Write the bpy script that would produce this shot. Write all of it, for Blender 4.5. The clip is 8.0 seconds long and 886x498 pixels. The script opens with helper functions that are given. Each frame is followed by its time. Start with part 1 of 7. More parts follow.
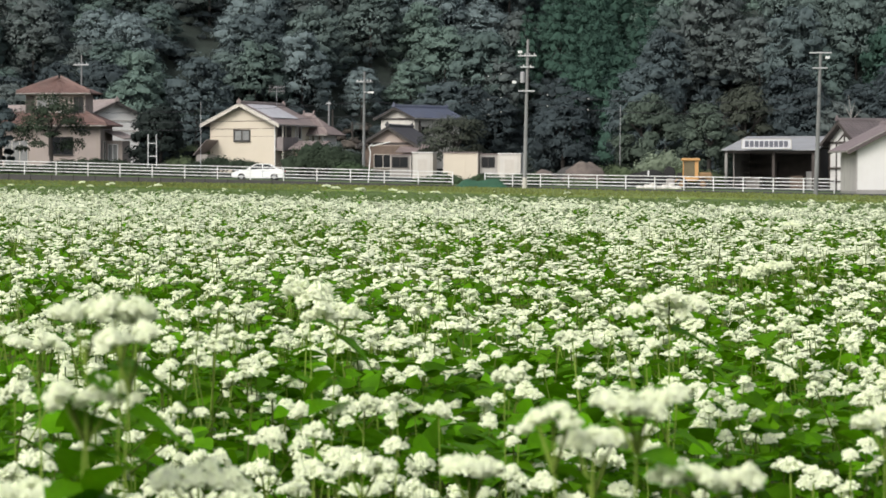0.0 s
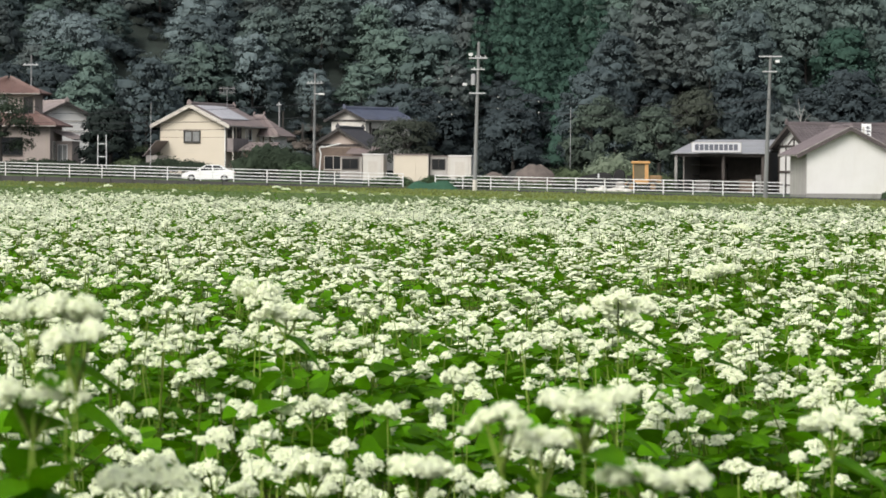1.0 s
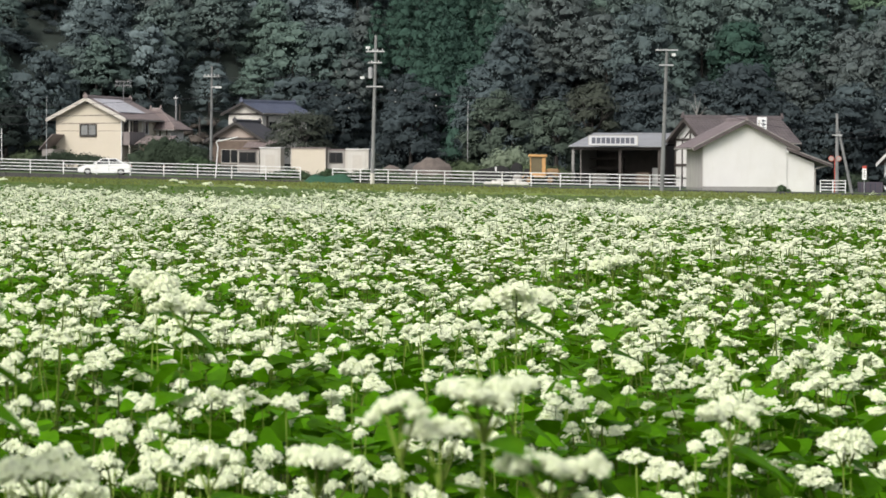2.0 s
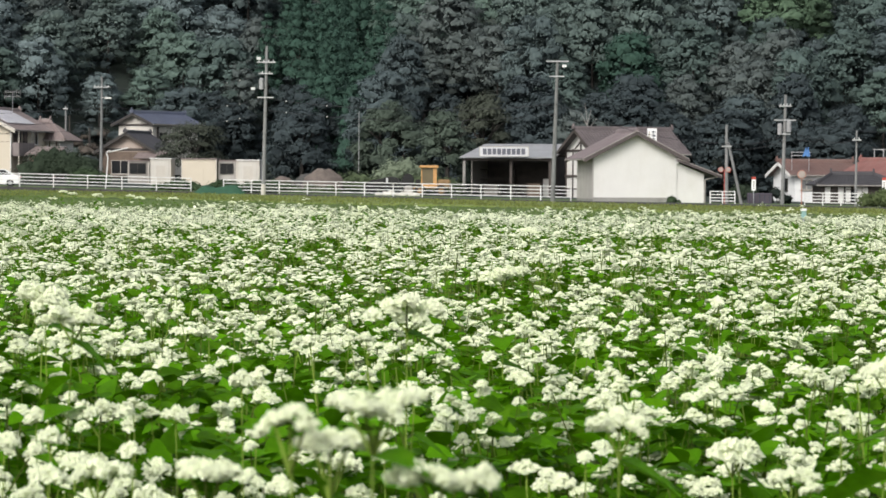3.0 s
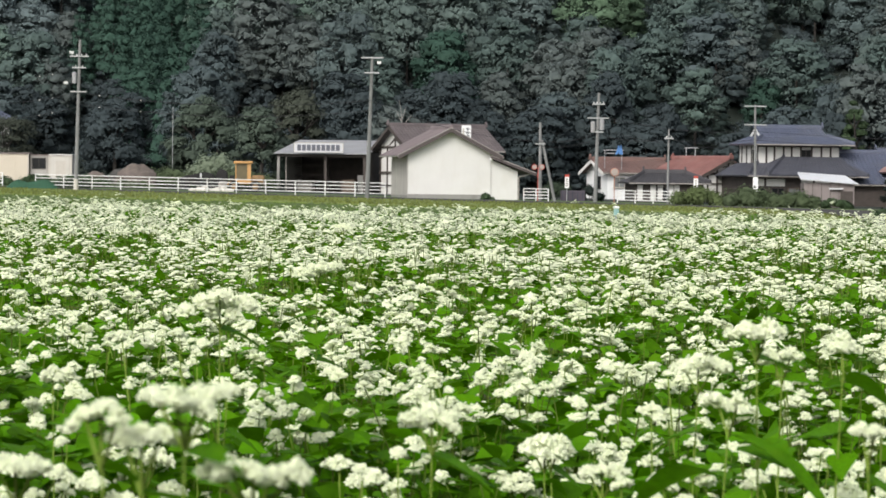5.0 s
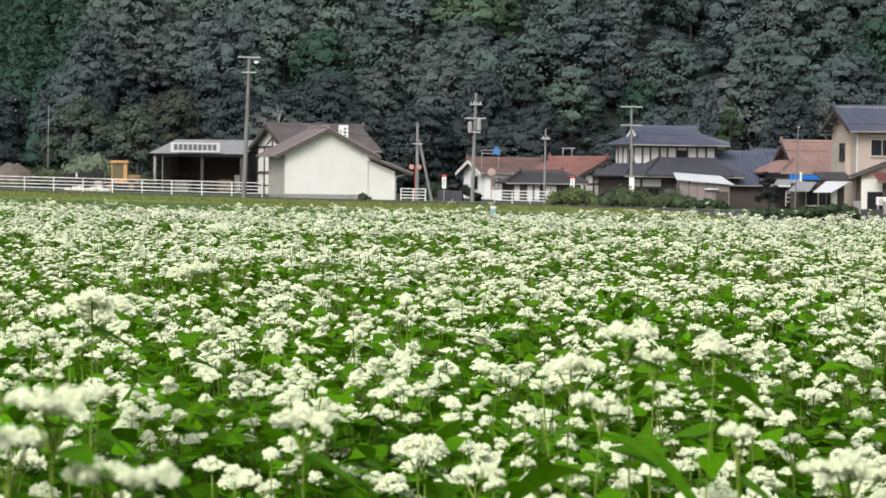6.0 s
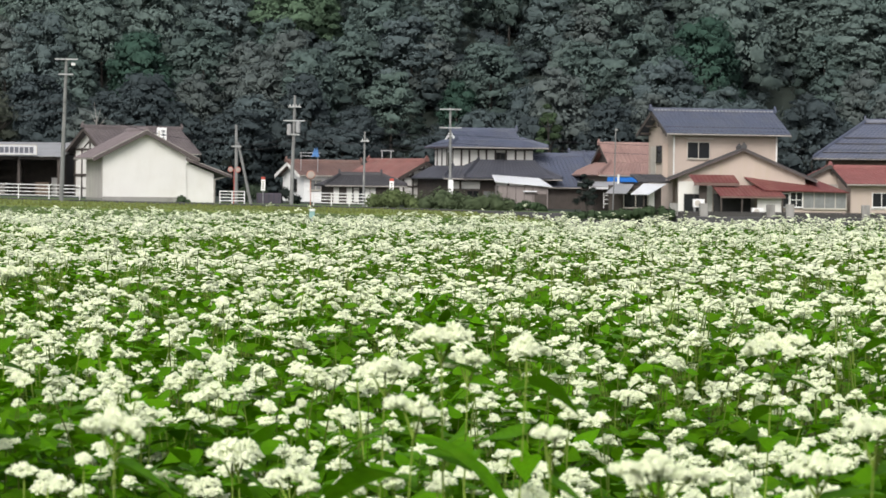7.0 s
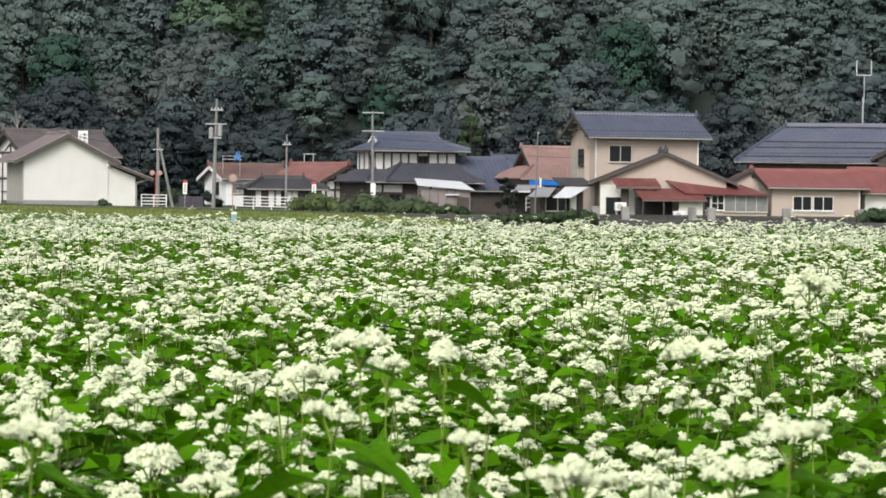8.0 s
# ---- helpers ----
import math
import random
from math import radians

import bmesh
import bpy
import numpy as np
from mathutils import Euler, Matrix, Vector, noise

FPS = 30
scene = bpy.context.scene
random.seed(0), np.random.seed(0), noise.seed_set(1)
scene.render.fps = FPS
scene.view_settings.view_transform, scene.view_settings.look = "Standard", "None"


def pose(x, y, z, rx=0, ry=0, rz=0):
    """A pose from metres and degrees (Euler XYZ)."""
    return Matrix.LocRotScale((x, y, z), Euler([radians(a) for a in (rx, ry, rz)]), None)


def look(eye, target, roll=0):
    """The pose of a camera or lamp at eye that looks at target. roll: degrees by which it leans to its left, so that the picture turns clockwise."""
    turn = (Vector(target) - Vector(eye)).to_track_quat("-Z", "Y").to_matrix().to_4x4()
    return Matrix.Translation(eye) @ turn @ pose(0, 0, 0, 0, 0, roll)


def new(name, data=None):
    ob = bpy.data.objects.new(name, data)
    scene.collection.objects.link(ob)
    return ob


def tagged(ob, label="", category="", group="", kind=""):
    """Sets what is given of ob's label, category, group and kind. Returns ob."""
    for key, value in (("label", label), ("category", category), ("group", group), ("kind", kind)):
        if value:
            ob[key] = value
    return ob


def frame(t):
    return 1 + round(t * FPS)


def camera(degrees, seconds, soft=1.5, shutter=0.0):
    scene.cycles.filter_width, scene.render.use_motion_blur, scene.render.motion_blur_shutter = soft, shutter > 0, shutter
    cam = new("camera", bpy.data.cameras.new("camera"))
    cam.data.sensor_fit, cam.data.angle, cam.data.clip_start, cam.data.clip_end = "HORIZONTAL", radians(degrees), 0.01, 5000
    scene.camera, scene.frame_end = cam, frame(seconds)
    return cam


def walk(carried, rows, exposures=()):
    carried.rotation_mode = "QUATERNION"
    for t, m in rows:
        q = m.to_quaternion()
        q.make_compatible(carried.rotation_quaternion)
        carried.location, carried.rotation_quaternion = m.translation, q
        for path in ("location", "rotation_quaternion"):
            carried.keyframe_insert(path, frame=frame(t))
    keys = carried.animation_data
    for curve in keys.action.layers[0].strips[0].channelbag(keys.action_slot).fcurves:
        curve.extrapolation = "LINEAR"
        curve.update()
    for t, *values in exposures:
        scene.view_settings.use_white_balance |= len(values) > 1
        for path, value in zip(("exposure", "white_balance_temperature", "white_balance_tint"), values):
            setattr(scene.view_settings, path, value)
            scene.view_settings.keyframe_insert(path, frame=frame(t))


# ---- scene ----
# ---- camera ----
cam = camera(18.0, 8.0, soft=1.5)
cam.data.dof.use_dof = True
cam.data.dof.focus_distance = 13.0
cam.data.dof.aperture_fstop = 22.0
EYE = 1.15
# seconds, side shift, height shift, yaw, pitch, roll
ROWS = [
    (0.0, 0.000, 0.000, 8.450, -1.636, -0.140),
    (0.5, 0.000, 0.000, 8.240, -1.565, -0.134),
    (1.0, 0.001, -0.002, 7.427, -1.590, -0.383),
    (1.5, 0.000, -0.004, 6.413, -1.682, -0.567),
    (2.0, 0.000, -0.005, 5.328, -1.712, -0.329),
    (3.5, 0.002, -0.004, 2.067, -1.394, -0.577),
    (4.0, 0.002, -0.006, 1.135, -1.398, -0.841),
    (4.5, 0.002, -0.006, 0.244, -1.523, -0.939),
    (5.8, 0.006, -0.004, -2.609, -1.496, -0.528),
    (6.0, 0.008, -0.004, -3.221, -1.488, -0.736),
    (6.5, 0.013, -0.003, -5.223, -1.423, -0.812),
    (7.0, 0.016, -0.003, -6.917, -1.392, -0.692),
    (7.5, 0.019, -0.002, -7.995, -1.314, -0.827),
    (8.0, 0.021, -0.001, -8.505, -1.305, -0.684),
]
walk(cam, [(t, pose(dx, 0, EYE + dz, 0, 0, yaw) @ pose(0, 0, 0, 90 + pitch) @ pose(0, 0, 0, 0, 0, -roll))
           for t, dx, dz, yaw, pitch, roll in ROWS],
     exposures=[(0.0, 0.30), (8.0, 0.30)])

# ---- light: overcast sky, very soft sun ----
world = bpy.data.worlds.new("overcast_sky")
scene.world = world
world.use_nodes = True
wn, wl = world.node_tree.nodes, world.node_tree.links
wn.clear()
sky = wn.new("ShaderNodeTexSky")
sky.sky_type = "NISHITA"
sky.sun_disc = False
sky.sun_elevation = radians(41)
sky.sun_rotation = radians(205)
sky.dust_density = 4.0
sky.air_density = 1.0
hue = wn.new("ShaderNodeHueSaturation")
hue.inputs["Saturation"].default_value = 0.36
bg = wn.new("ShaderNodeBackground")
bg.inputs["Strength"].default_value = 0.15
wout = wn.new("ShaderNodeOutputWorld")
wl.new(sky.outputs[0], hue.inputs["Color"])
wl.new(hue.outputs[0], bg.inputs["Color"])
wl.new(bg.outputs[0], wout.inputs["Surface"])
sun_data = bpy.data.lights.new("sun", "SUN")
sun_data.energy = 1.5
sun_data.angle = radians(25)
sun_data.color = (1.0, 0.96, 0.9)
sun = new("sun", sun_data)
sun.matrix_world = look((-70, -130, 130), (0, 20, 0))


# ---- materials ----
def material(name, color, rough=0.7, vary=0.18, scale=3.0, fine=40.0, bump=0.15, metal=0.0, spec=0.4,
             stain=None, stain_scale=0.6, stain_amount=0.35, streak=0.0, per="none", per_amount=0.25, thin=0.0):
    """Principled material with colour variation at two scales, stains, optional vertical streaks and fine relief."""
    m = bpy.data.materials.new(name)
    m.use_nodes = True
    n, l = m.node_tree.nodes, m.node_tree.links
    bsdf = n["Principled BSDF"]
    bsdf.inputs["Roughness"].default_value = rough
    bsdf.inputs["Metallic"].default_value = metal
    bsdf.inputs["Specular IOR Level"].default_value = spec
    tex = n.new("ShaderNodeTexCoord")
    a = n.new("ShaderNodeTexNoise")
    a.inputs["Scale"].default_value = scale
    a.inputs["Detail"].default_value = 5.0
    b = n.new("ShaderNodeTexNoise")
    b.inputs["Scale"].default_value = fine
    b.inputs["Detail"].default_value = 3.0
    l.new(tex.outputs["Object"], a.inputs["Vector"])
    l.new(tex.outputs["Object"], b.inputs["Vector"])
    add = n.new("ShaderNodeMath")
    add.operation = "MULTIPLY_ADD"
    l.new(b.outputs["Fac"], add.inputs[0])
    add.inputs[1].default_value = 0.5
    l.new(a.outputs["Fac"], add.inputs[2])
    rng = n.new("ShaderNodeMapRange")
    rng.inputs["From Min"].default_value = 0.45
    rng.inputs["From Max"].default_value = 1.05
    rng.inputs["To Min"].default_value = 1.0 - vary
    rng.inputs["To Max"].default_value = 1.0 + vary
    l.new(add.outputs[0], rng.inputs["Value"])
    fac = rng.outputs[0]
    if per != "none":
        src = n.new("ShaderNodeObjectInfo") if per == "object" else n.new("ShaderNodeNewGeometry")
        r2 = n.new("ShaderNodeMapRange")
        r2.inputs["To Min"].default_value = 1.0 - per_amount
        r2.inputs["To Max"].default_value = 1.0 + per_amount
        l.new(src.outputs["Random" if per == "object" else "Random Per Island"], r2.inputs["Value"])
        mul = n.new("ShaderNodeMath")
        mul.operation = "MULTIPLY"
        l.new(fac, mul.inputs[0])
        l.new(r2.outputs[0], mul.inputs[1])
        fac = mul.outputs[0]
    tone = n.new("ShaderNodeVectorMath")
    tone.operation = "SCALE"
    tone.inputs[0].default_value = color
    l.new(fac, tone.inputs["Scale"])
    col = tone.outputs[0]
    if stain:
        c = n.new("ShaderNodeTexNoise")
        c.inputs["Scale"].default_value = stain_scale
        c.inputs["Detail"].default_value = 8.0
        c.inputs["Roughness"].default_value = 0.65
        mp = n.new("ShaderNodeMapping")
        mp.inputs["Scale"].default_value = (1.0 + 3 * streak, 1.0 + 3 * streak, 1.0 - 0.8 * streak)
        l.new(tex.outputs["Object"], mp.inputs["Vector"])
        l.new(mp.outputs[0], c.inputs["Vector"])
        r3 = n.new("ShaderNodeMapRange")
        r3.inputs["From Min"].default_value = 0.48
        r3.inputs["From Max"].default_value = 0.72
        r3.inputs["To Max"].default_value = stain_amount
        l.new(c.outputs["Fac"], r3.inputs["Value"])
        mix = n.new("ShaderNodeMixRGB")
        mix.inputs["Color2"].default_value = (*stain, 1)
        l.new(r3.outputs[0], mix.inputs["Fac"])
        l.new(col, mix.inputs["Color1"])
        col = mix.outputs[0]
    l.new(col, bsdf.inputs["Base Color"])
    if bump:
        bp = n.new("ShaderNodeBump")
        bp.inputs["Strength"].default_value = bump
        bp.inputs["Distance"].default_value = 0.02
        l.new(add.outputs[0], bp.inputs["Height"])
        l.new(bp.outputs[0], bsdf.inputs["Normal"])
    if thin:
        tr = n.new("ShaderNodeBsdfTranslucent")
        l.new(col, tr.inputs["Color"])
        ms = n.new("ShaderNodeMixShader")
        ms.inputs["Fac"].default_value = thin
        l.new(bsdf.outputs[0], ms.inputs[1])
        l.new(tr.outputs[0], ms.inputs[2])
        l.new(ms.outputs[0], n["Material Output"].inputs["Surface"])
    return m


M = {}
M["soil"] = material("soil", (0.045, 0.05, 0.022), 0.95, 0.4, 2.0, 30, 0.5)
M["petal"] = material("petal", (0.81, 0.86, 0.63), 0.8, 0.06, 20, 300, 0.0, per="island", per_amount=0.16, thin=0.30)
M["crop_leaf"] = material("crop_leaf", (0.070, 0.204, 0.002), 0.6, 0.3, 12, 80, 0.1, spec=0.08, per="island", per_amount=0.5, thin=0.38,
                          stain=(0.105, 0.245, 0.003), stain_scale=5.0, stain_amount=0.8)
M["crop_stem"] = material("crop_stem", (0.125, 0.185, 0.03), 0.8, 0.25, 12, 80, 0.0, spec=0.1, per="island", per_amount=0.6)
M["rice"] = material("rice", (0.132, 0.182, 0.042), 0.85, 0.2, 0.35, 6, 0.3, stain=(0.19, 0.195, 0.06), stain_scale=0.15, stain_amount=0.4)
M["rice_blade"] = material("rice_blade", (0.16, 0.19, 0.045), 0.7, 0.3, 1, 8, 0.0, per="island", per_amount=0.35, thin=0.3)
M["grass"] = material("grass", (0.075, 0.125, 0.03), 0.85, 0.35, 0.7, 9, 0.5, stain=(0.13, 0.12, 0.05), stain_scale=0.3)
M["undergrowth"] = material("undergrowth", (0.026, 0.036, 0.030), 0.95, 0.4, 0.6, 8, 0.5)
M["asphalt"] = material("asphalt", (0.055, 0.055, 0.057), 0.9, 0.2, 1.0, 60, 0.3)
M["concrete"] = material("concrete", (0.27, 0.265, 0.25), 0.85, 0.15, 1.2, 30, 0.3, stain=(0.07, 0.07, 0.06), stain_scale=0.8, stain_amount=0.7, streak=0.7)
M["dark_concrete"] = material("dark_concrete", (0.058, 0.056, 0.054), 0.9, 0.2, 1.2, 30, 0.3, stain=(0.05, 0.055, 0.045), stain_scale=0.8, stain_amount=0.7, streak=0.7)
M["pole_concrete"] = material("pole_concrete", (0.205, 0.208, 0.21), 0.85, 0.12, 1.5, 40, 0.2, stain=(0.10, 0.10, 0.09), stain_scale=0.9, streak=0.8)
M["old_pole"] = material("old_pole", (0.17, 0.175, 0.175), 0.85, 0.15, 1.5, 40, 0.2, stain=(0.08, 0.08, 0.07), stain_scale=0.9, streak=0.8)
M["white_rail"] = material("white_rail", (0.74, 0.75, 0.74), 0.5, 0.06, 2, 40, 0.05, stain=(0.35, 0.33, 0.28), stain_scale=1.0, stain_amount=0.5)
M["steel"] = material("steel", (0.42, 0.43, 0.44), 0.45, 0.12, 3, 40, 0.05, metal=0.7)
M["wire"] = material("wire", (0.03, 0.03, 0.035), 0.6, 0.1, 3, 40, 0.0)
M["insulator"] = material("insulator", (0.58, 0.59, 0.59), 0.3, 0.05, 3, 40, 0.0)
M["cream_wall"] = material("cream_wall", (0.442, 0.368, 0.324), 0.85, 0.06, 0.7, 25, 0.15, stain=(0.40, 0.34, 0.24), stain_scale=0.5, stain_amount=0.35, streak=0.8)
M["yellow_wall"] = material("yellow_wall", (0.56, 0.505, 0.41), 0.8, 0.05, 0.7, 25, 0.15, stain=(0.58, 0.52, 0.4), stain_scale=0.5, stain_amount=0.3, streak=0.3)
M["beige_wall"] = material("beige_wall", (0.33, 0.285, 0.26), 0.85, 0.07, 0.7, 25, 0.15, stain=(0.3, 0.26, 0.2), stain_scale=0.5, streak=0.8)
M["white_wall"] = material("white_wall", (0.66, 0.655, 0.635), 0.85, 0.05, 0.7, 25, 0.12, stain=(0.56, 0.54, 0.49), stain_scale=0.4, stain_amount=0.4, streak=0.25)
# weathered grey; also the painted shade on the barn's left side
M["shade_wall"] = material("weathered_shade_wall", (0.40, 0.385, 0.36), 0.9, 0.1, 0.8, 25, 0.15, stain=(0.2, 0.19, 0.17), stain_scale=0.6, stain_amount=0.6, streak=0.9)
M["grey_wall"] = material("grey_wall", (0.30, 0.28, 0.26), 0.85, 0.1, 0.8, 25, 0.15, stain=(0.15, 0.14, 0.13), stain_scale=0.6, stain_amount=0.5, streak=0.9)
M["timber"] = material("timber", (0.062, 0.052, 0.047), 0.75, 0.25, 2.0, 30, 0.2)
M["brown_wood"] = material("brown_wood", (0.135, 0.10, 0.078), 0.75, 0.25, 2.0, 30, 0.2)
M["blue_tile"] = material("blue_tile", (0.074, 0.086, 0.128), 0.42, 0.15, 0.8, 9, 0.1, spec=0.5, stain=(0.125, 0.13, 0.145), stain_scale=0.5, stain_amount=0.5)
M["dark_tile"] = material("dark_tile", (0.050, 0.048, 0.053), 0.5, 0.2, 0.8, 9, 0.1, stain=(0.09, 0.087, 0.088), stain_scale=0.5, stain_amount=0.5)
M["slate_tile"] = material("slate_tile", (0.066, 0.069, 0.086), 0.5, 0.18, 0.8, 9, 0.1, stain=(0.11, 0.11, 0.12), stain_scale=0.5, stain_amount=0.5)
M["blue_cloth"] = material("blue_cloth", (0.075, 0.19, 0.42), 0.8, 0.3, 2, 20, 0.1)
M["sign_white"] = material("sign_white", (0.56, 0.57, 0.59), 0.6, 0.06, 1.5, 30, 0.05, stain=(0.42, 0.42, 0.42), stain_scale=0.8, stain_amount=0.4)
M["plinth"] = material("plinth", (0.27, 0.265, 0.25), 0.85, 0.12, 1.2, 20, 0.15, stain=(0.15, 0.145, 0.13), stain_scale=0.8, stain_amount=0.5)
M["barge_dark"] = material("barge_dark", (0.085, 0.070, 0.070), 0.7, 0.15, 1.5, 20, 0.05)
M["verge_tile"] = material("verge_tile", (0.30, 0.275, 0.265), 0.7, 0.25, 2.5, 12, 0.1)
M["barn_tile"] = material("barn_tile", (0.178, 0.146, 0.150), 0.6, 0.18, 0.8, 9, 0.1, stain=(0.2, 0.17, 0.165), stain_scale=0.5, stain_amount=0.5)
M["brown_tile"] = material("brown_tile", (0.195, 0.158, 0.152), 0.6, 0.18, 0.8, 9, 0.1, stain=(0.25, 0.21, 0.19), stain_scale=0.5, stain_amount=0.5)
M["red_tile"] = material("red_tile", (0.150, 0.092, 0.080), 0.55, 0.2, 0.8, 9, 0.1, stain=(0.16, 0.125, 0.115), stain_scale=0.5, stain_amount=0.5)
M["orange_tile"] = material("orange_tile", (0.26, 0.165, 0.148), 0.5, 0.18, 0.8, 9, 0.1, stain=(0.35, 0.24, 0.2), stain_scale=0.5, stain_amount=0.5)
M["red_metal"] = material("red_metal", (0.145, 0.045, 0.043), 0.5, 0.15, 0.8, 20, 0.05, stain=(0.22, 0.11, 0.09), stain_scale=0.5, stain_amount=0.6, streak=0.3)
M["tan_tile"] = material("tan_tile", (0.255, 0.215, 0.205), 0.6, 0.15, 0.8, 9, 0.1)
M["grey_metal"] = material("grey_metal", (0.33, 0.335, 0.35), 0.5, 0.12, 0.8, 20, 0.05, metal=0.2, stain=(0.2, 0.18, 0.16), stain_scale=0.6, stain_amount=0.5)
M["pale_metal"] = material("pale_metal", (0.62, 0.64, 0.67), 0.5, 0.1, 0.8, 20, 0.05, stain=(0.35, 0.31, 0.28), stain_scale=0.8, stain_amount=0.5)
# pale base colour stands in for sky reflected off the panels
M["solar"] = material("solar_painted_sheen", (0.60, 0.585, 0.62), 0.25, 0.1, 1, 20, 0.0, spec=0.9)
M["glass"] = material("window_glass", (0.018, 0.02, 0.022), 0.08, 0.1, 1, 10, 0.0, spec=0.35)
M["curtain_glass"] = material("curtained_glass", (0.20, 0.21, 0.21), 0.12, 0.25, 2, 10, 0.0, spec=0.7)
M["alu"] = material("window_frame", (0.50, 0.47, 0.42), 0.45, 0.08, 3, 40, 0.0, metal=0.3)
M["dark_alu"] = material("bronze_frame", (0.040, 0.036, 0.033), 0.65, 0.1, 3, 40, 0.0)
# flat black that stands in for an unlit opening
M["black"] = material("opening_shade_black", (0.02, 0.02, 0.021), 0.9, 0.2, 2, 20, 0.0)
M["blue_sheet"] = material("blue_sheet", (0.02, 0.16, 0.55), 0.5, 0.15, 2, 20, 0.1)
M["yellow_paint"] = material("yellow_paint", (0.50, 0.28, 0.11), 0.5, 0.12, 2, 20, 0.05, stain=(0.3, 0.14, 0.03), stain_scale=1.2)
M["old_yellow"] = material("old_yellow", (0.24, 0.15, 0.07), 0.7, 0.2, 2, 20, 0.05, stain=(0.12, 0.08, 0.05), stain_scale=1.2, stain_amount=0.7)
M["amber_glass"] = material("amber_glass", (0.13, 0.105, 0.06), 0.3, 0.2, 2, 20, 0.0, spec=0.5)
M["white_paint"] = material("white_paint", (0.80, 0.81, 0.81), 0.25, 0.03, 2, 20, 0.0, spec=0.6)
M["rubber"] = material("rubber", (0.02, 0.02, 0.02), 0.85, 0.1, 4, 40, 0.05)
M["red_paint"] = material("red_paint", (0.45, 0.07, 0.05), 0.5, 0.1, 2, 20, 0.0)
M["orange_paint"] = material("orange_paint", (0.40, 0.17, 0.11), 0.5, 0.1, 2, 20, 0.0)
M["prefab_panel"] = material("prefab_panel", (0.54, 0.52, 0.475), 0.7, 0.06, 1.5, 30, 0.1, stain=(0.36, 0.33, 0.28), stain_scale=0.6, stain_amount=0.5, streak=0.8)
M["faded_ink"] = material("faded_ink", (0.11, 0.115, 0.14), 0.7, 0.1, 2, 20, 0.0)
M["old_tile"] = material("old_tile", (0.105, 0.088, 0.09), 0.6, 0.2, 0.8, 9, 0.1, stain=(0.19, 0.165, 0.16), stain_scale=0.5, stain_amount=0.5)
M["salmon_tile"] = material("salmon_tile", (0.20, 0.092, 0.082), 0.55, 0.2, 0.8, 9, 0.1, stain=(0.28, 0.19, 0.165), stain_scale=0.5, stain_amount=0.5)
M["rust_tile"] = material("rust_tile", (0.21, 0.077, 0.073), 0.55, 0.2, 0.8, 9, 0.1, stain=(0.25, 0.12, 0.105), stain_scale=0.5, stain_amount=0.5)
M["balcony_board"] = material("balcony_board", (0.23, 0.20, 0.195), 0.8, 0.1, 0.8, 25, 0.15, stain=(0.11, 0.10, 0.09), stain_scale=0.6, stain_amount=0.5, streak=0.9)
M["ink"] = material("ink", (0.04, 0.045, 0.07), 0.7, 0.1, 2, 20, 0.0)
M["purple_sheet"] = material("purple_sheet", (0.075, 0.065, 0.085), 0.7, 0.15, 2, 20, 0.05)
M["straw"] = material("straw", (0.13, 0.108, 0.095), 0.95, 0.3, 2, 20, 0.4)
M["bark"] = material("bark", (0.042, 0.038, 0.034), 0.9, 0.3, 3, 20, 0.4)
M["teal"] = material("teal_plastic", (0.22, 0.36, 0.35), 0.5, 0.1, 3, 30, 0.0)
M["young_rice"] = material("young_rice", (0.074, 0.122, 0.020), 0.85, 0.22, 0.5, 7, 0.3)
M["net"] = material("green_net", (0.022, 0.075, 0.042), 0.8, 0.25, 2, 20, 0.2)
# haze is put into the bluish woodland greens; hill and pale carry most
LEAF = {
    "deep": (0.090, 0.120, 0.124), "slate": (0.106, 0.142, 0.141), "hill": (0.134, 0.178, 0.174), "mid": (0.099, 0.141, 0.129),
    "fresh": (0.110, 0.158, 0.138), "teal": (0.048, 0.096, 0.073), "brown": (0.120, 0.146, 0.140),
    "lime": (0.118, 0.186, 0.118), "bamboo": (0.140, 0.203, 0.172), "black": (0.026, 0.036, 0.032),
    # dark holds the painted shade at the wood's foot and between trees
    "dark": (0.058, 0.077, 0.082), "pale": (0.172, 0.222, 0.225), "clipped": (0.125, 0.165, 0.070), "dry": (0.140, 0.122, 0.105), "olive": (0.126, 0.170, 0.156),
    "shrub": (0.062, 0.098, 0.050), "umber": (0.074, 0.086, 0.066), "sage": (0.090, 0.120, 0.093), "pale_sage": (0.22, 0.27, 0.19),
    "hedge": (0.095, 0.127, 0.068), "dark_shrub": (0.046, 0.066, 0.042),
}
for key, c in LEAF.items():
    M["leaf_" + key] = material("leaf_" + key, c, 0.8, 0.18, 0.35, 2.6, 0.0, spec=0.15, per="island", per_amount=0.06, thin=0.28)

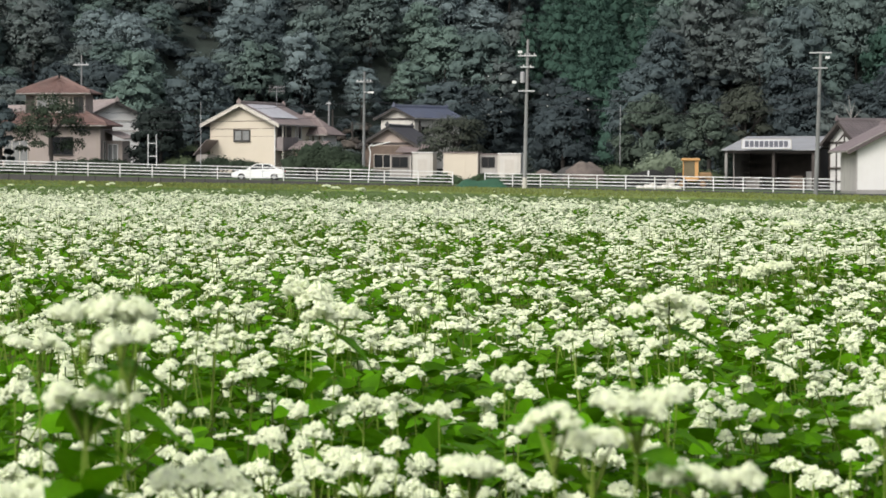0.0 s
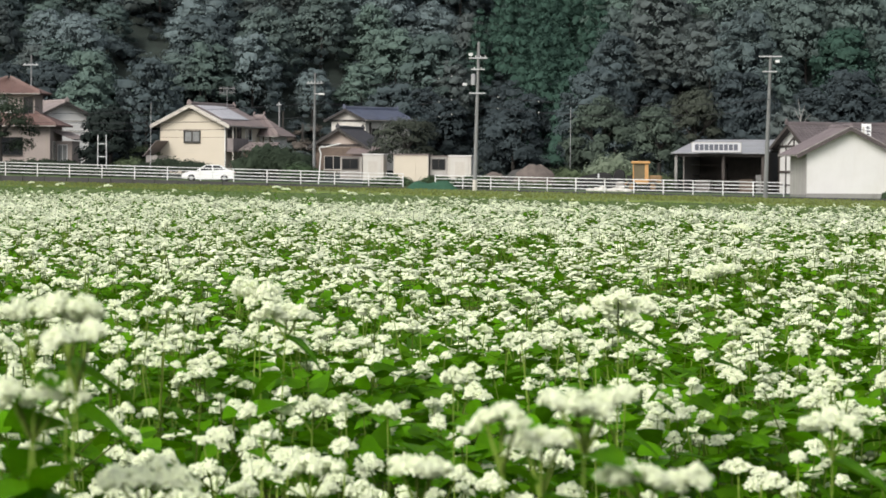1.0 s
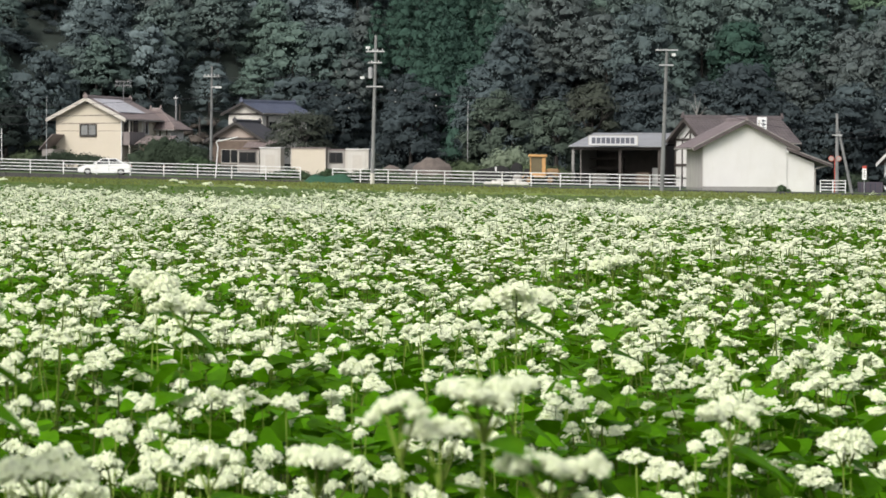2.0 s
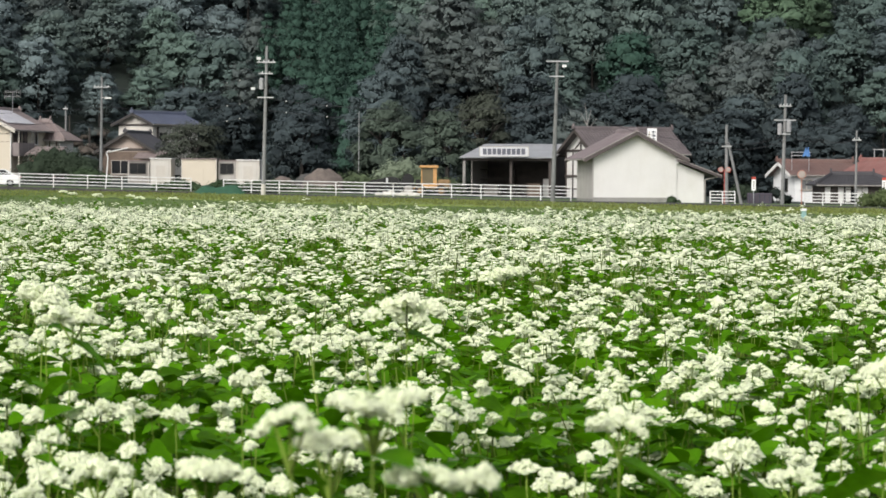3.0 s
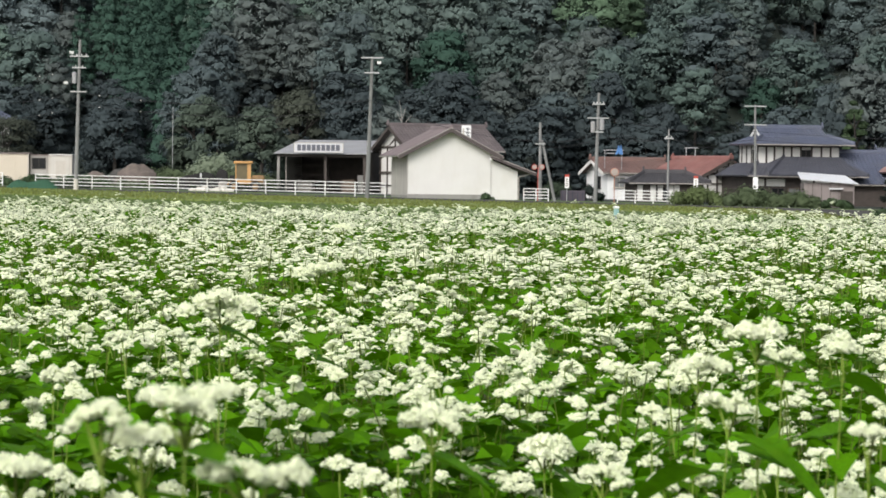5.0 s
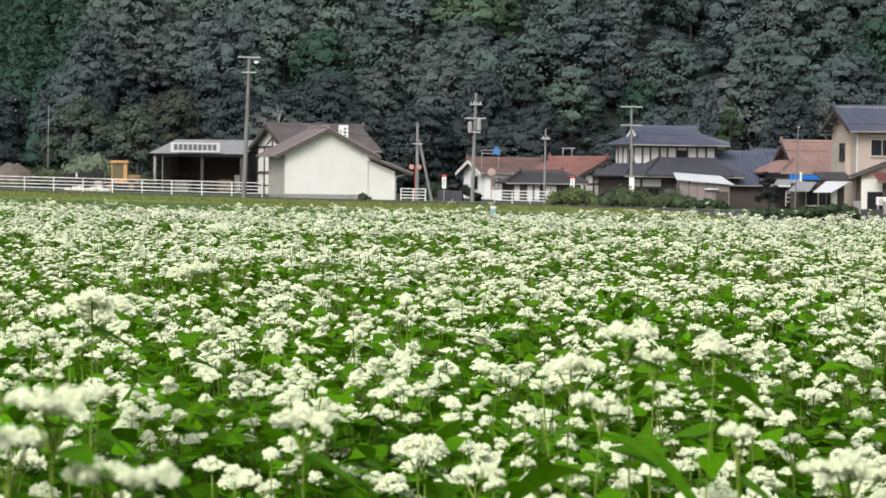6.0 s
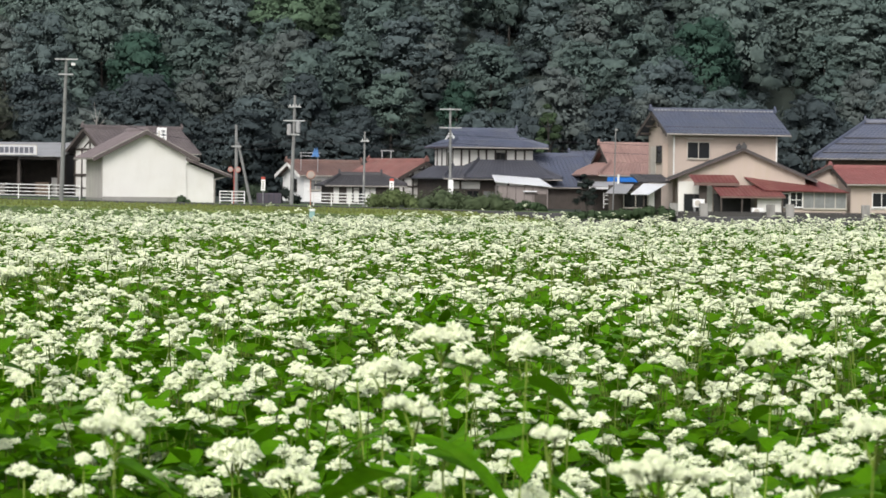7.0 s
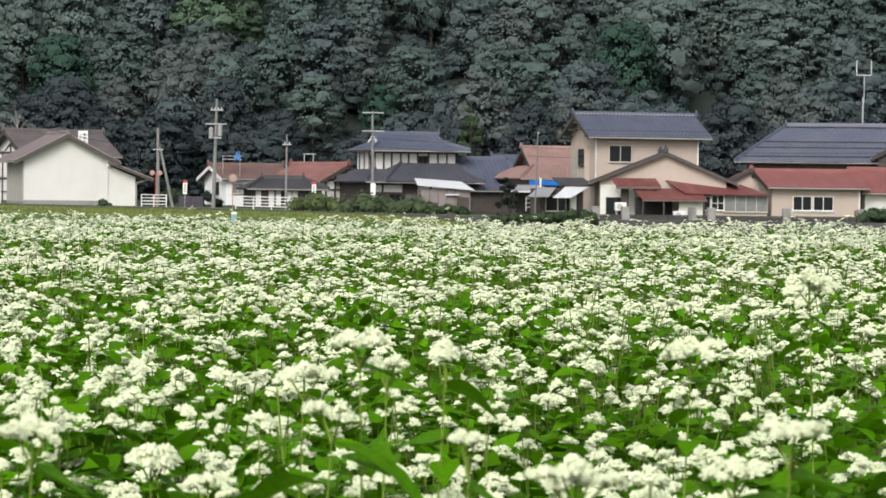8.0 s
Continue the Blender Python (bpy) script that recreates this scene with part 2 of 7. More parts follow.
# ---- mesh helpers ----


def arrays_mesh(name, verts, faces, mats, index=None, smooth=False, normals=None):
    """A mesh from arrays of corners and of faces with one count of corners."""
    me = bpy.data.meshes.new(name)
    k = faces.shape[1]
    me.vertices.add(len(verts))
    me.vertices.foreach_set("co", np.ascontiguousarray(verts, dtype=np.float32).ravel())
    me.loops.add(faces.size)
    me.loops.foreach_set("vertex_index", np.ascontiguousarray(faces, dtype=np.int32).ravel())
    me.polygons.add(len(faces))
    me.polygons.foreach_set("loop_start", np.arange(len(faces), dtype=np.int32) * k)
    for m in mats:
        me.materials.append(m)
    if index is not None:
        me.polygons.foreach_set("material_index", np.ascontiguousarray(index, dtype=np.int32))
    me.polygons.foreach_set("use_smooth", np.full(len(faces), smooth, dtype=bool))
    me.update(calc_edges=True)
    if normals is not None:
        me.attributes.new("custom_normal", "FLOAT_VECTOR", "POINT").data.foreach_set("vector", np.ascontiguousarray(normals, dtype=np.float32).ravel())
    return me


def scatter(tv, tf, places, yaw, scale, tilt=None, tilt_dir=None):
    """Copies of a template (corners, faces) joined into two arrays."""
    n, k = len(places), len(tv)
    c, s = np.cos(yaw)[:, None], np.sin(yaw)[:, None]
    sc = scale if scale.ndim == 2 else np.repeat(scale[:, None], 3, 1)
    v = tv[None] * sc[:, None, :]
    x = v[..., 0] * c - v[..., 1] * s
    y = v[..., 0] * s + v[..., 1] * c
    z = v[..., 2].copy()
    if tilt is not None:
        dx, dy = np.cos(tilt_dir)[:, None], np.sin(tilt_dir)[:, None]
        ct, st = np.cos(tilt)[:, None], np.sin(tilt)[:, None]
        a = x * dx + y * dy
        b = -x * dy + y * dx
        a, z = a * ct + z * st, -a * st + z * ct
        x, y = a * dx - b * dy, a * dy + b * dx
    v = np.stack([x, y, z], 2) + places[:, None, :]
    f = tf[None] + (np.arange(n) * k)[:, None, None]
    return v.reshape(-1, 3), f.reshape(-1, tf.shape[1])


def join(*pairs):
    vs, fs, o = [], [], 0
    for v, f in pairs:
        vs.append(v)
        fs.append(f + o)
        o += len(v)
    return np.concatenate(vs), np.concatenate(fs)


def part(name, bm, mat, parent, label="", smooth=False):
    """Links a bmesh (or a mesh) as one object under a thing or a part."""
    if isinstance(bm, bmesh.types.BMesh):
        bmesh.ops.recalc_face_normals(bm, faces=bm.faces)
        me = bpy.data.meshes.new(name)
        bm.to_mesh(me)
        bm.free()
    else:
        me = bm
    if mat is not None:
        me.materials.append(mat)
    if smooth:
        me.polygons.foreach_set("use_smooth", np.full(len(me.polygons), True, dtype=bool))
    ob = new(name, me)
    if parent is not None:
        ob.parent = parent
    return tagged(ob, label)


def thing(name, x, y, z, rz, label, category, group="", kind=""):
    ob = new(name)
    ob.empty_display_size = 0.3
    ob.matrix_basis = pose(x, y, z, 0, 0, rz)
    return tagged(ob, label, category, group, kind)


def box(bm, x0, x1, y0, y1, z0, z1, bevel=0.0):
    vs = [bm.verts.new(p) for p in ((x0, y0, z0), (x1, y0, z0), (x1, y1, z0), (x0, y1, z0),
                                    (x0, y0, z1), (x1, y0, z1), (x1, y1, z1), (x0, y1, z1))]
    fs = [bm.faces.new([vs[i] for i in q]) for q in
          ((0, 3, 2, 1), (4, 5, 6, 7), (0, 1, 5, 4), (1, 2, 6, 5), (2, 3, 7, 6), (3, 0, 4, 7))]
    if bevel:
        es = list({e for f in fs for e in f.edges})
        bmesh.ops.bevel(bm, geom=es, offset=bevel, segments=1, affect="EDGES")
    return bm


def boxes(*rows):
    bm = bmesh.new()
    for r in rows:
        box(bm, *r)
    return bm


def prism(bm, outline, depth, axis="y", start=0.0):
    """Extrudes an outline of (a, b) points; axis y: a is x, b is z; axis x: a is y, b is z; axis z: a is x, b is y."""
    def put(a, b, c):
        return {"y": (a, c, b), "x": (c, a, b), "z": (a, b, c)}[axis]
    lo = [bm.verts.new(put(a, b, start)) for a, b in outline]
    hi = [bm.verts.new(put(a, b, start + depth)) for a, b in outline]
    bm.faces.new(lo)
    bm.faces.new(hi[::-1])
    n = len(lo)
    for i in range(n):
        bm.faces.new((lo[i], lo[(i + 1) % n], hi[(i + 1) % n], hi[i]))
    return bm


def tube(bm, p, q, r0, r1=None, sides=8):
    """A tapered round bar from p to q."""
    p, q = Vector(p), Vector(q)
    r1 = r0 if r1 is None else r1
    d = (q - p).normalized()
    a = d.orthogonal().normalized()
    b = d.cross(a)
    lo, hi = [], []
    for i in range(sides):
        w = 2 * math.pi * i / sides
        o = a * math.cos(w) + b * math.sin(w)
        lo.append(bm.verts.new(p + o * r0))
        hi.append(bm.verts.new(q + o * r1))
    for i in range(sides):
        bm.faces.new((lo[i], lo[(i + 1) % sides], hi[(i + 1) % sides], hi[i]))
    bm.faces.new(lo[::-1])
    bm.faces.new(hi)
    return bm


def bent_tube(bm, points, r, sides=6):
    """One round bar along a row of points."""
    pts = [Vector(p) for p in points]
    rings = []
    for i, p in enumerate(pts):
        d = (pts[min(i + 1, len(pts) - 1)] - pts[max(i - 1, 0)]).normalized()
        a = d.cross(Vector((0, 1, 0.01))).normalized()
        b = d.cross(a)
        rings.append([bm.verts.new(p + a * (r * math.cos(6.2832 * k / sides)) + b * (r * math.sin(6.2832 * k / sides))) for k in range(sides)])
    for lo, hi in zip(rings, rings[1:]):
        for k in range(sides):
            bm.faces.new((lo[k], lo[(k + 1) % sides], hi[(k + 1) % sides], hi[k]))
    bm.faces.new(rings[0][::-1])
    bm.faces.new(rings[-1])
    return bm


# ---- ground ----
def lerp(x, pts):
    return float(np.interp(x, [p[0] for p in pts], [p[1] for p in pts]))


LOT = [(-140, 1.3), (-74, 0.64), (-33, -0.2), (-2, -0.68), (20, -0.92), (40, -1.2), (140, -1.3)]
ROAD_Y = [(-140, 246), (-80, 236), (-33, 230), (0, 220), (20, 213), (40, 199), (70, 196), (140, 190)]
FIELD_Y = [(-60, 86), (-17, 52), (-12, 45), (-6.0, 38.6), (0.3, 34.2), (5.0, 33.0), (11.0, 32.5), (40, 28)]
HILL_Y = [(-160, 292), (-80, 300), (-60, 312), (-40, 322), (-28, 306), (-10, 292), (30, 280), (80, 268), (160, 258)]


def rice_top(x):
    lot = lerp(x, LOT)
    return lot - 0.13 - 0.5 * max(0.0, lot + 0.2)


def ground_z(x, y):
    field, road, hill = lerp(x, FIELD_Y), lerp(x, ROAD_Y), lerp(x, HILL_Y)
    lot = lerp(x, LOT)
    paddy = rice_top(x) - 0.9
    if y < field + 0.6:
        return 0.0
    if y < road - 0.5:
        w = min(1.0, (y - field - 0.6) / 1.2)
        return paddy * w
    if y < road - 0.1:
        return paddy
    if y < road + 0.12:
        w = (y - road + 0.1) / 0.22
        return paddy + (lot - paddy) * w
    if y < hill:
        back = max(0.0, (y - road - 14) / 40)
        return lot + 0.9 * min(1.0, back) * (1 if x < -15 else 0.2)
    base = lot + 0.9 * (1 if x < -15 else 0.2)
    return base + 0.52 * (y - hill) + 0.8 * math.sin(x * 0.07) * min(1, (y - hill) / 20)


def build_ground():
    xs = np.unique(np.concatenate([np.linspace(-2500, -150, 12), np.linspace(-150, 150, 101), np.linspace(150, 2500, 12)]))
    rows = []
    for x in xs:
        f, r, h = lerp(x, FIELD_Y), lerp(x, ROAD_Y), lerp(x, HILL_Y)
        ys = np.concatenate([np.linspace(-2500, -5, 8), np.linspace(0, f, 10), [f + 0.62, f + 1.9],
                             np.linspace(f + 4, r - 1, 14), [r - 0.12, r + 0.14, r + 3, r + 7, r + 14],
                             np.linspace(r + 18, h, 6)[:-1], np.linspace(h, h + 160, 30), np.linspace(h + 300, 2600, 5)])
        rows.append(ys)
    rows = np.array(rows)
    V = []
    for i, x in enumerate(xs):
        for y in rows[i]:
            z = ground_z(x, min(y, lerp(x, HILL_Y) + 160))
            V.append((x, y, z))
    ny = rows.shape[1]
    F, I = [], []
    for i in range(len(xs) - 1):
        for j in range(ny - 1):
            F.append((i * ny + j, (i + 1) * ny + j, (i + 1) * ny + j + 1, i * ny + j + 1))
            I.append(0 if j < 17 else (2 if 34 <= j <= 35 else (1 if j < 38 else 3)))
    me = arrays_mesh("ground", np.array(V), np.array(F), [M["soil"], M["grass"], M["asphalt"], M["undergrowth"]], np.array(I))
    ob = new("ground", me)
    tagged(ob, "farmland with soil, grassy banks, road and wooded slope", "ground", kind="structure")


build_ground()

# ---- buckwheat crop ----
def octa(rnd):
    """A small eight-sided lump."""
    v = np.array([(1, 0, 0), (0, 1, 0), (-1, 0, 0), (0, -1, 0), (0, 0, 0.8), (0, 0, -0.7)], float) * rnd.uniform(0.8, 1.2, (6, 1))
    return v, np.array([(0, 1, 4), (1, 2, 4), (2, 3, 4), (3, 0, 4), (1, 0, 5), (2, 1, 5), (3, 2, 5), (0, 3, 5)])


def floret(rnd):
    """One open blossom from above: a small four-sided point."""
    v = np.array([(1, 0, -0.3), (0, 1, -0.3), (-1, 0, -0.3), (0, -1, -0.3), (0, 0, 0.75)], float) * rnd.uniform(0.8, 1.25, (5, 1))
    return v, np.array([(0, 1, 4), (1, 2, 4), (2, 3, 4), (3, 0, 4)])


def head_template(seed, clusters, florets, level, spread=0.0112, dome=0.0102):
    """A compact flower head: overlapping domes of round florets like a small cloud. level 0 is the finest."""
    r = np.random.RandomState(seed)
    out = []
    for c in range(clusters):
        a = 2 * math.pi * c / max(1, clusters - 1) + r.uniform(-0.5, 0.5)
        rad = 0 if c == 0 else spread * r.uniform(0.75, 1.4)
        o = np.array([rad * math.cos(a), rad * math.sin(a), 0.005 if c == 0 else r.uniform(-0.010, 0.002)])
        R = dome * r.uniform(0.8, 1.25)
        v, f = octa(r)
        out.append((v * R * 1.08 + o, f))
        for i in range(florets):
            th = math.acos(1 - 1.5 * (i + 0.5) / florets)
            ph = i * 2.39996 + r.uniform(-0.4, 0.4)
            rr = R * r.uniform(0.8, 1.1)
            p = o + np.array([rr * math.sin(th) * math.cos(ph), rr * math.sin(th) * math.sin(ph), 0.9 * rr * math.cos(th)])
            v, f = floret(r)
            out.append((v * (0.0040 if level == 0 else 0.0052) * r.uniform(0.75, 1.25) + p, f))
    return join(*out)


def cap_template(seed, domes, rings, wide=0.024):
    """A head from afar: a few low uneven domes side by side, flat-topped together."""
    r = np.random.RandomState(seed)
    out = []
    for c in range(domes):
        a = 2.4 * c + r.uniform(-0.6, 0.6)
        d = 0 if c == 0 else wide * r.uniform(0.7, 1.25)
        o = np.array([d * math.cos(a), d * math.sin(a), 0.004 if c == 0 else r.uniform(-0.009, 0.003)])
        R = wide * r.uniform(0.55, 0.95) * (1.0 if c == 0 else 0.8)
        k = 5
        levels = [(1.0, -0.15), (0.86, 0.22)] if rings == 2 else [(1.0, -0.1)]
        v = [(R * q * math.cos((6.2832 * j + 3.1416 * m) / k) * r.uniform(0.8, 1.15), R * q * math.sin((6.2832 * j + 3.1416 * m) / k) * r.uniform(0.8, 1.15), R * h * r.uniform(0.6, 1.3))
             for m, (q, h) in enumerate(levels) for j in range(k)] + [(0, 0, R * 0.45)]
        f = []
        if rings == 2:
            for j in range(k):
                f += [(j, (j + 1) % k, k + j), ((j + 1) % k, k + (j + 1) % k, k + j)]
        top, n0 = len(v) - 1, k * (rings - 1)
        f += [(n0 + j, n0 + (j + 1) % k, top) for j in range(k)]
        out.append((np.array(v) + o, np.array(f)))
    return join(*out)


def leaf_template(n=3):
    """A heart-shaped leaf, folded along its midrib, drooping to its tip."""
    prof = [(0.0, 0.06), (0.05, 0.32), (0.20, 0.43), (0.45, 0.35), (0.72, 0.18), (1.0, 0.0)] if n > 2 else [(0.0, 0.1), (0.12, 0.42), (0.5, 0.3), (1.0, 0.0)]
    v, f = [], []
    for t, w in prof:
        z = -0.18 * t * t
        v += [(t, -w, z + 0.10 * w), (t, 0, z - 0.02), (t, w, z + 0.10 * w)]
    for i in range(len(prof) - 1):
        a, b = 3 * i, 3 * i + 3
        f += [(a, b, b + 1, a + 1), (a + 1, b + 1, b + 2, a + 2)]
    return np.array(v, float), np.array(f)


def small_leaf():
    v = np.array([(0, 0, 0), (0.3, -0.4, 0.05), (1.0, 0, -0.12), (0.3, 0.4, 0.05)], float)
    return v, np.array([(0, 1, 2, 3)])


def far_points(n, y0, y1, rnd, margin=0.335):
    """Random places of the field between two distances."""
    out = np.zeros((0, 2))
    while len(out) < n:
        y = np.sqrt(rnd.uniform(y0 * y0, y1 * y1, n * 2))
        x = rnd.uniform(-margin, margin, n * 2) * y + rnd.uniform(-0.3, 0.3, n * 2)
        lim = np.interp(x, [p[0] for p in FIELD_Y], [p[1] for p in FIELD_Y])
        ok = y < lim + rnd.uniform(-0.5, 0.25, n * 2)
        out = np.concatenate([out, np.stack([x, y], 1)[ok]])
    return out[:n]


def undulation(x, y):
    return (0.030 * np.sin(1.7 * x + 0.6 * y) + 0.025 * np.sin(0.9 * y - 1.1 * x + 2) + 0.02 * np.sin(3.9 * x - 2.3 * y)
            + 0.02 * np.sin(5.1 * y + 2.0 * x + 1))


CROP_TOP = 0.735


def head_places(n, y0, y1, rnd, deep):
    """Heads in loose flat-topped groups, with gaps of green between them."""
    m = int(n / 1.7) + 1
    sprig = far_points(m, y0, y1, rnd)
    k = rnd.randint(0, m, n)
    p = sprig[k] + rnd.normal(0, 0.019, (n, 2))
    top = CROP_TOP + undulation(p[:, 0], p[:, 1])
    drop = np.abs(rnd.normal(0, deep, m))[k]
    tall = (rnd.uniform(0, 1, m) < (0.035 if y0 < 20 else np.where(sprig[:, 0] < -3, 0.035, 0.012)))[k]
    z = top - drop + np.where(tall, rnd.uniform(0.02, 0.085, m)[k] + drop, 0) + rnd.normal(0, 0.010, n)
    return np.column_stack([p, np.clip(z, 0.25, 2)])


def ribbons(P, Q, w):
    """Thin three-sided stems between rows of points."""
    d = Q - P
    a = np.zeros_like(d)
    a[:, 0] = 1
    b = np.zeros_like(d)
    b[:, 1] = 1
    off = [a * w[:, None], (-0.5 * a + 0.87 * b) * w[:, None], (-0.5 * a - 0.87 * b) * w[:, None]]
    V = np.stack([P + o for o in off] + [Q + 0.7 * o for o in off], 1).reshape(-1, 3)
    base = np.array([(0, 1, 4, 3), (1, 2, 5, 4), (2, 0, 3, 5)])
    F = (base[None] + (np.arange(len(P)) * 6)[:, None, None]).reshape(-1, 4)
    return V, F


def build_crop():
    rnd = np.random.RandomState(11)
    crop = thing("buckwheat_crop", 0, 20, 0, 0, "dense white-flowering buckwheat crop on flat field", "crop", kind="stuff")
    near_t = [head_template(20 + i, 3 + i % 3, 14, 0) for i in range(8)]
    mid_t = [head_template(40 + i, 3 + i % 3, 5, 1) for i in range(8)]
    far_t = [cap_template(60 + i, 2 + i % 3, 2, 0.019) for i in range(10)]
    last_t = [cap_template(80 + i, 2 + i % 2, 1, 0.021) for i in range(10)]
    zones = (("near", near_t, 4.4, 6.2, 2000, 0.16), ("mid", mid_t, 6.2, 11.5, 5200, 0.12),
             ("far", far_t, 11.5, 22.0, 10200, 0.10), ("last", last_t, 22.0, 50.0, 25000, 0.065))
    leafs, stems = [], []
    for name, temps, y0, y1, n, deep in zones:
        P = head_places(n, y0, y1, rnd, deep)
        pick = rnd.randint(0, len(temps), n)
        sc = rnd.uniform(0.65, 1.35, n) * {"near": 0.70, "mid": 0.76}.get(name, 1.0)
        out = []
        for i, (tv, tf) in enumerate(temps):
            k = pick == i
            m = int(k.sum())
            out.append(scatter(tv * np.array([1.1, 1.1, 0.85]), tf, P[k], rnd.uniform(0, 6.28, m), sc[k], np.abs(rnd.normal(0, 0.25, m)), rnd.uniform(0, 6.28, m)))
        v, f = join(*out)
        v[:, 1] -= 20
        part("flower_heads", arrays_mesh("flower_heads", v, f, [M["petal"]], smooth=name in ("far", "last")), None, crop, "small white blossoms in flat clusters")["kind"] = "stuff"
        # stems and leaves
        lean = np.column_stack([rnd.normal(0, 0.05, n), rnd.normal(0, 0.05, n), -rnd.uniform(0.22, 0.5, n)])
        if name in ("far", "last"):
            keep = rnd.uniform(0, 1, n) < (0.9 if name == "far" else 0.4)
            stems.append(ribbons(P[keep] + lean[keep], P[keep], np.full(int(keep.sum()), 0.0026)))
        else:
            stems.append(ribbons(P + lean, P + [0, 0, 0.004], rnd.uniform(0.0013, 0.0026, n)))
        per = {"near": 5.4, "mid": 3.8, "far": 4.8, "last": 3.4}[name]
        nl = int(n * per)
        L = far_points(nl, y0, y1, rnd)
        top = CROP_TOP + undulation(L[:, 0], L[:, 1])
        lz = top - (0.045 if name in ("near", "mid") else 0.075) - np.abs(rnd.normal(0, 0.14, nl))
        LP = np.column_stack([L, np.clip(lz, 0.15, 2)])
        tv, tf = {"near": leaf_template(), "mid": leaf_template(2)}.get(name, small_leaf())
        ls = rnd.uniform(0.028, 0.066 if name in ("near", "mid") else 0.052, nl)
        leafs.append(scatter(tv, tf, LP, rnd.uniform(0, 6.28, nl), ls, rnd.normal(0.28, 0.42, nl), rnd.uniform(0, 6.28, nl)))
    # the same crop goes on to both sides of the field as whole, simpler plants
    def wide(n, x0, x1, y0, y1):
        x, y = rnd.uniform(x0, x1, n), rnd.uniform(y0, y1, n)
        lim = np.interp(x, [p[0] for p in FIELD_Y], [p[1] for p in FIELD_Y])
        ok = (np.abs(x) > 0.34 * y + 0.1) & (y < lim)
        return np.column_stack([x[ok], y[ok], np.zeros(int(ok.sum()))])
    W = np.concatenate([wide(4200, -14, 14, 2.9, 13), wide(6500, -48, 34, 9, 60)])
    turn, size = rnd.uniform(0, 6.28, len(W)), rnd.uniform(0.9, 1.08, len(W))
    lv, lf = small_leaf()
    k = 7
    up = np.linspace(0.2, 0.66, k)
    green = [scatter(lv, lf, np.column_stack([np.zeros(k), np.zeros(k), up]), np.arange(k) * 2.4, rnd.uniform(0.09, 0.15, k), np.full(k, 0.2), np.arange(k) * 2.4)]
    leafs.append(scatter(*join(*green), W, turn, size))
    stems.append(ribbons(W, W + np.array([0, 0, 0.70]), np.full(len(W), 0.004)))
    tops = join(*[(last_t[i][0] * 1.2 + np.array([0.05 * math.cos(2 * i), 0.05 * math.sin(2 * i), 0.70 - 0.03 * i]), last_t[i][1]) for i in range(2)])
    v, f = scatter(*tops, W, turn, size)
    v[:, 1] -= 20
    part("flower_heads", arrays_mesh("flower_heads", v, f, [M["petal"]]), None, crop, "small white blossoms in flat clusters")["kind"] = "stuff"
    v, f = join(*stems)
    v[:, 1] -= 20
    part("stems", arrays_mesh("stems", v, f, [M["crop_stem"]]), None, crop, "thin pale green stalks")["kind"] = "stuff"
    v, f = join(*leafs)
    v[:, 1] -= 20
    part("leaves", arrays_mesh("leaves", v, f, [M["crop_leaf"]], smooth=True), None, crop, "heart-shaped green leaves")["kind"] = "stuff"


build_crop()


def long_leaf():
    """A long lance-shaped leaf that arches over."""
    prof = [(0.0, 0.02), (0.10, 0.10), (0.3, 0.14), (0.5, 0.13), (0.75, 0.08), (1.0, 0.0)]
    v, f = [], []
    for t, w in prof:
        z = 0.25 * t - 0.45 * t * t
        v += [(t, -w, z + 0.3 * w), (t, 0, z), (t, w, z + 0.3 * w)]
    for i in range(len(prof) - 1):
        a, b = 3 * i, 3 * i + 3
        f += [(a, b, b + 1, a + 1), (a + 1, b + 1, b + 2, a + 2)]
    return np.array(v, float), np.array(f)


HEADS, LEAVES = [], []
for i in range(10):
    v, f = head_template(900 + i, 5 + i % 3, 15, 0, 0.0135, 0.0092)
    HEADS.append(arrays_mesh("flower_head", v, f, [M["petal"]]))
for i in range(4):
    v, f = leaf_template()
    r0 = np.random.RandomState(70 + i)
    v = v * np.array([1, r0.uniform(0.85, 1.15), r0.uniform(0.6, 1.8)])
    v[:, 2] += 0.03 * np.sin(9 * v[:, 0] + i) * np.abs(v[:, 1])
    LEAVES.append(arrays_mesh("leaf", v, f, [M["crop_leaf"]], smooth=True))
LANCE = arrays_mesh("leaf", *long_leaf(), [M["crop_leaf"]], smooth=True)


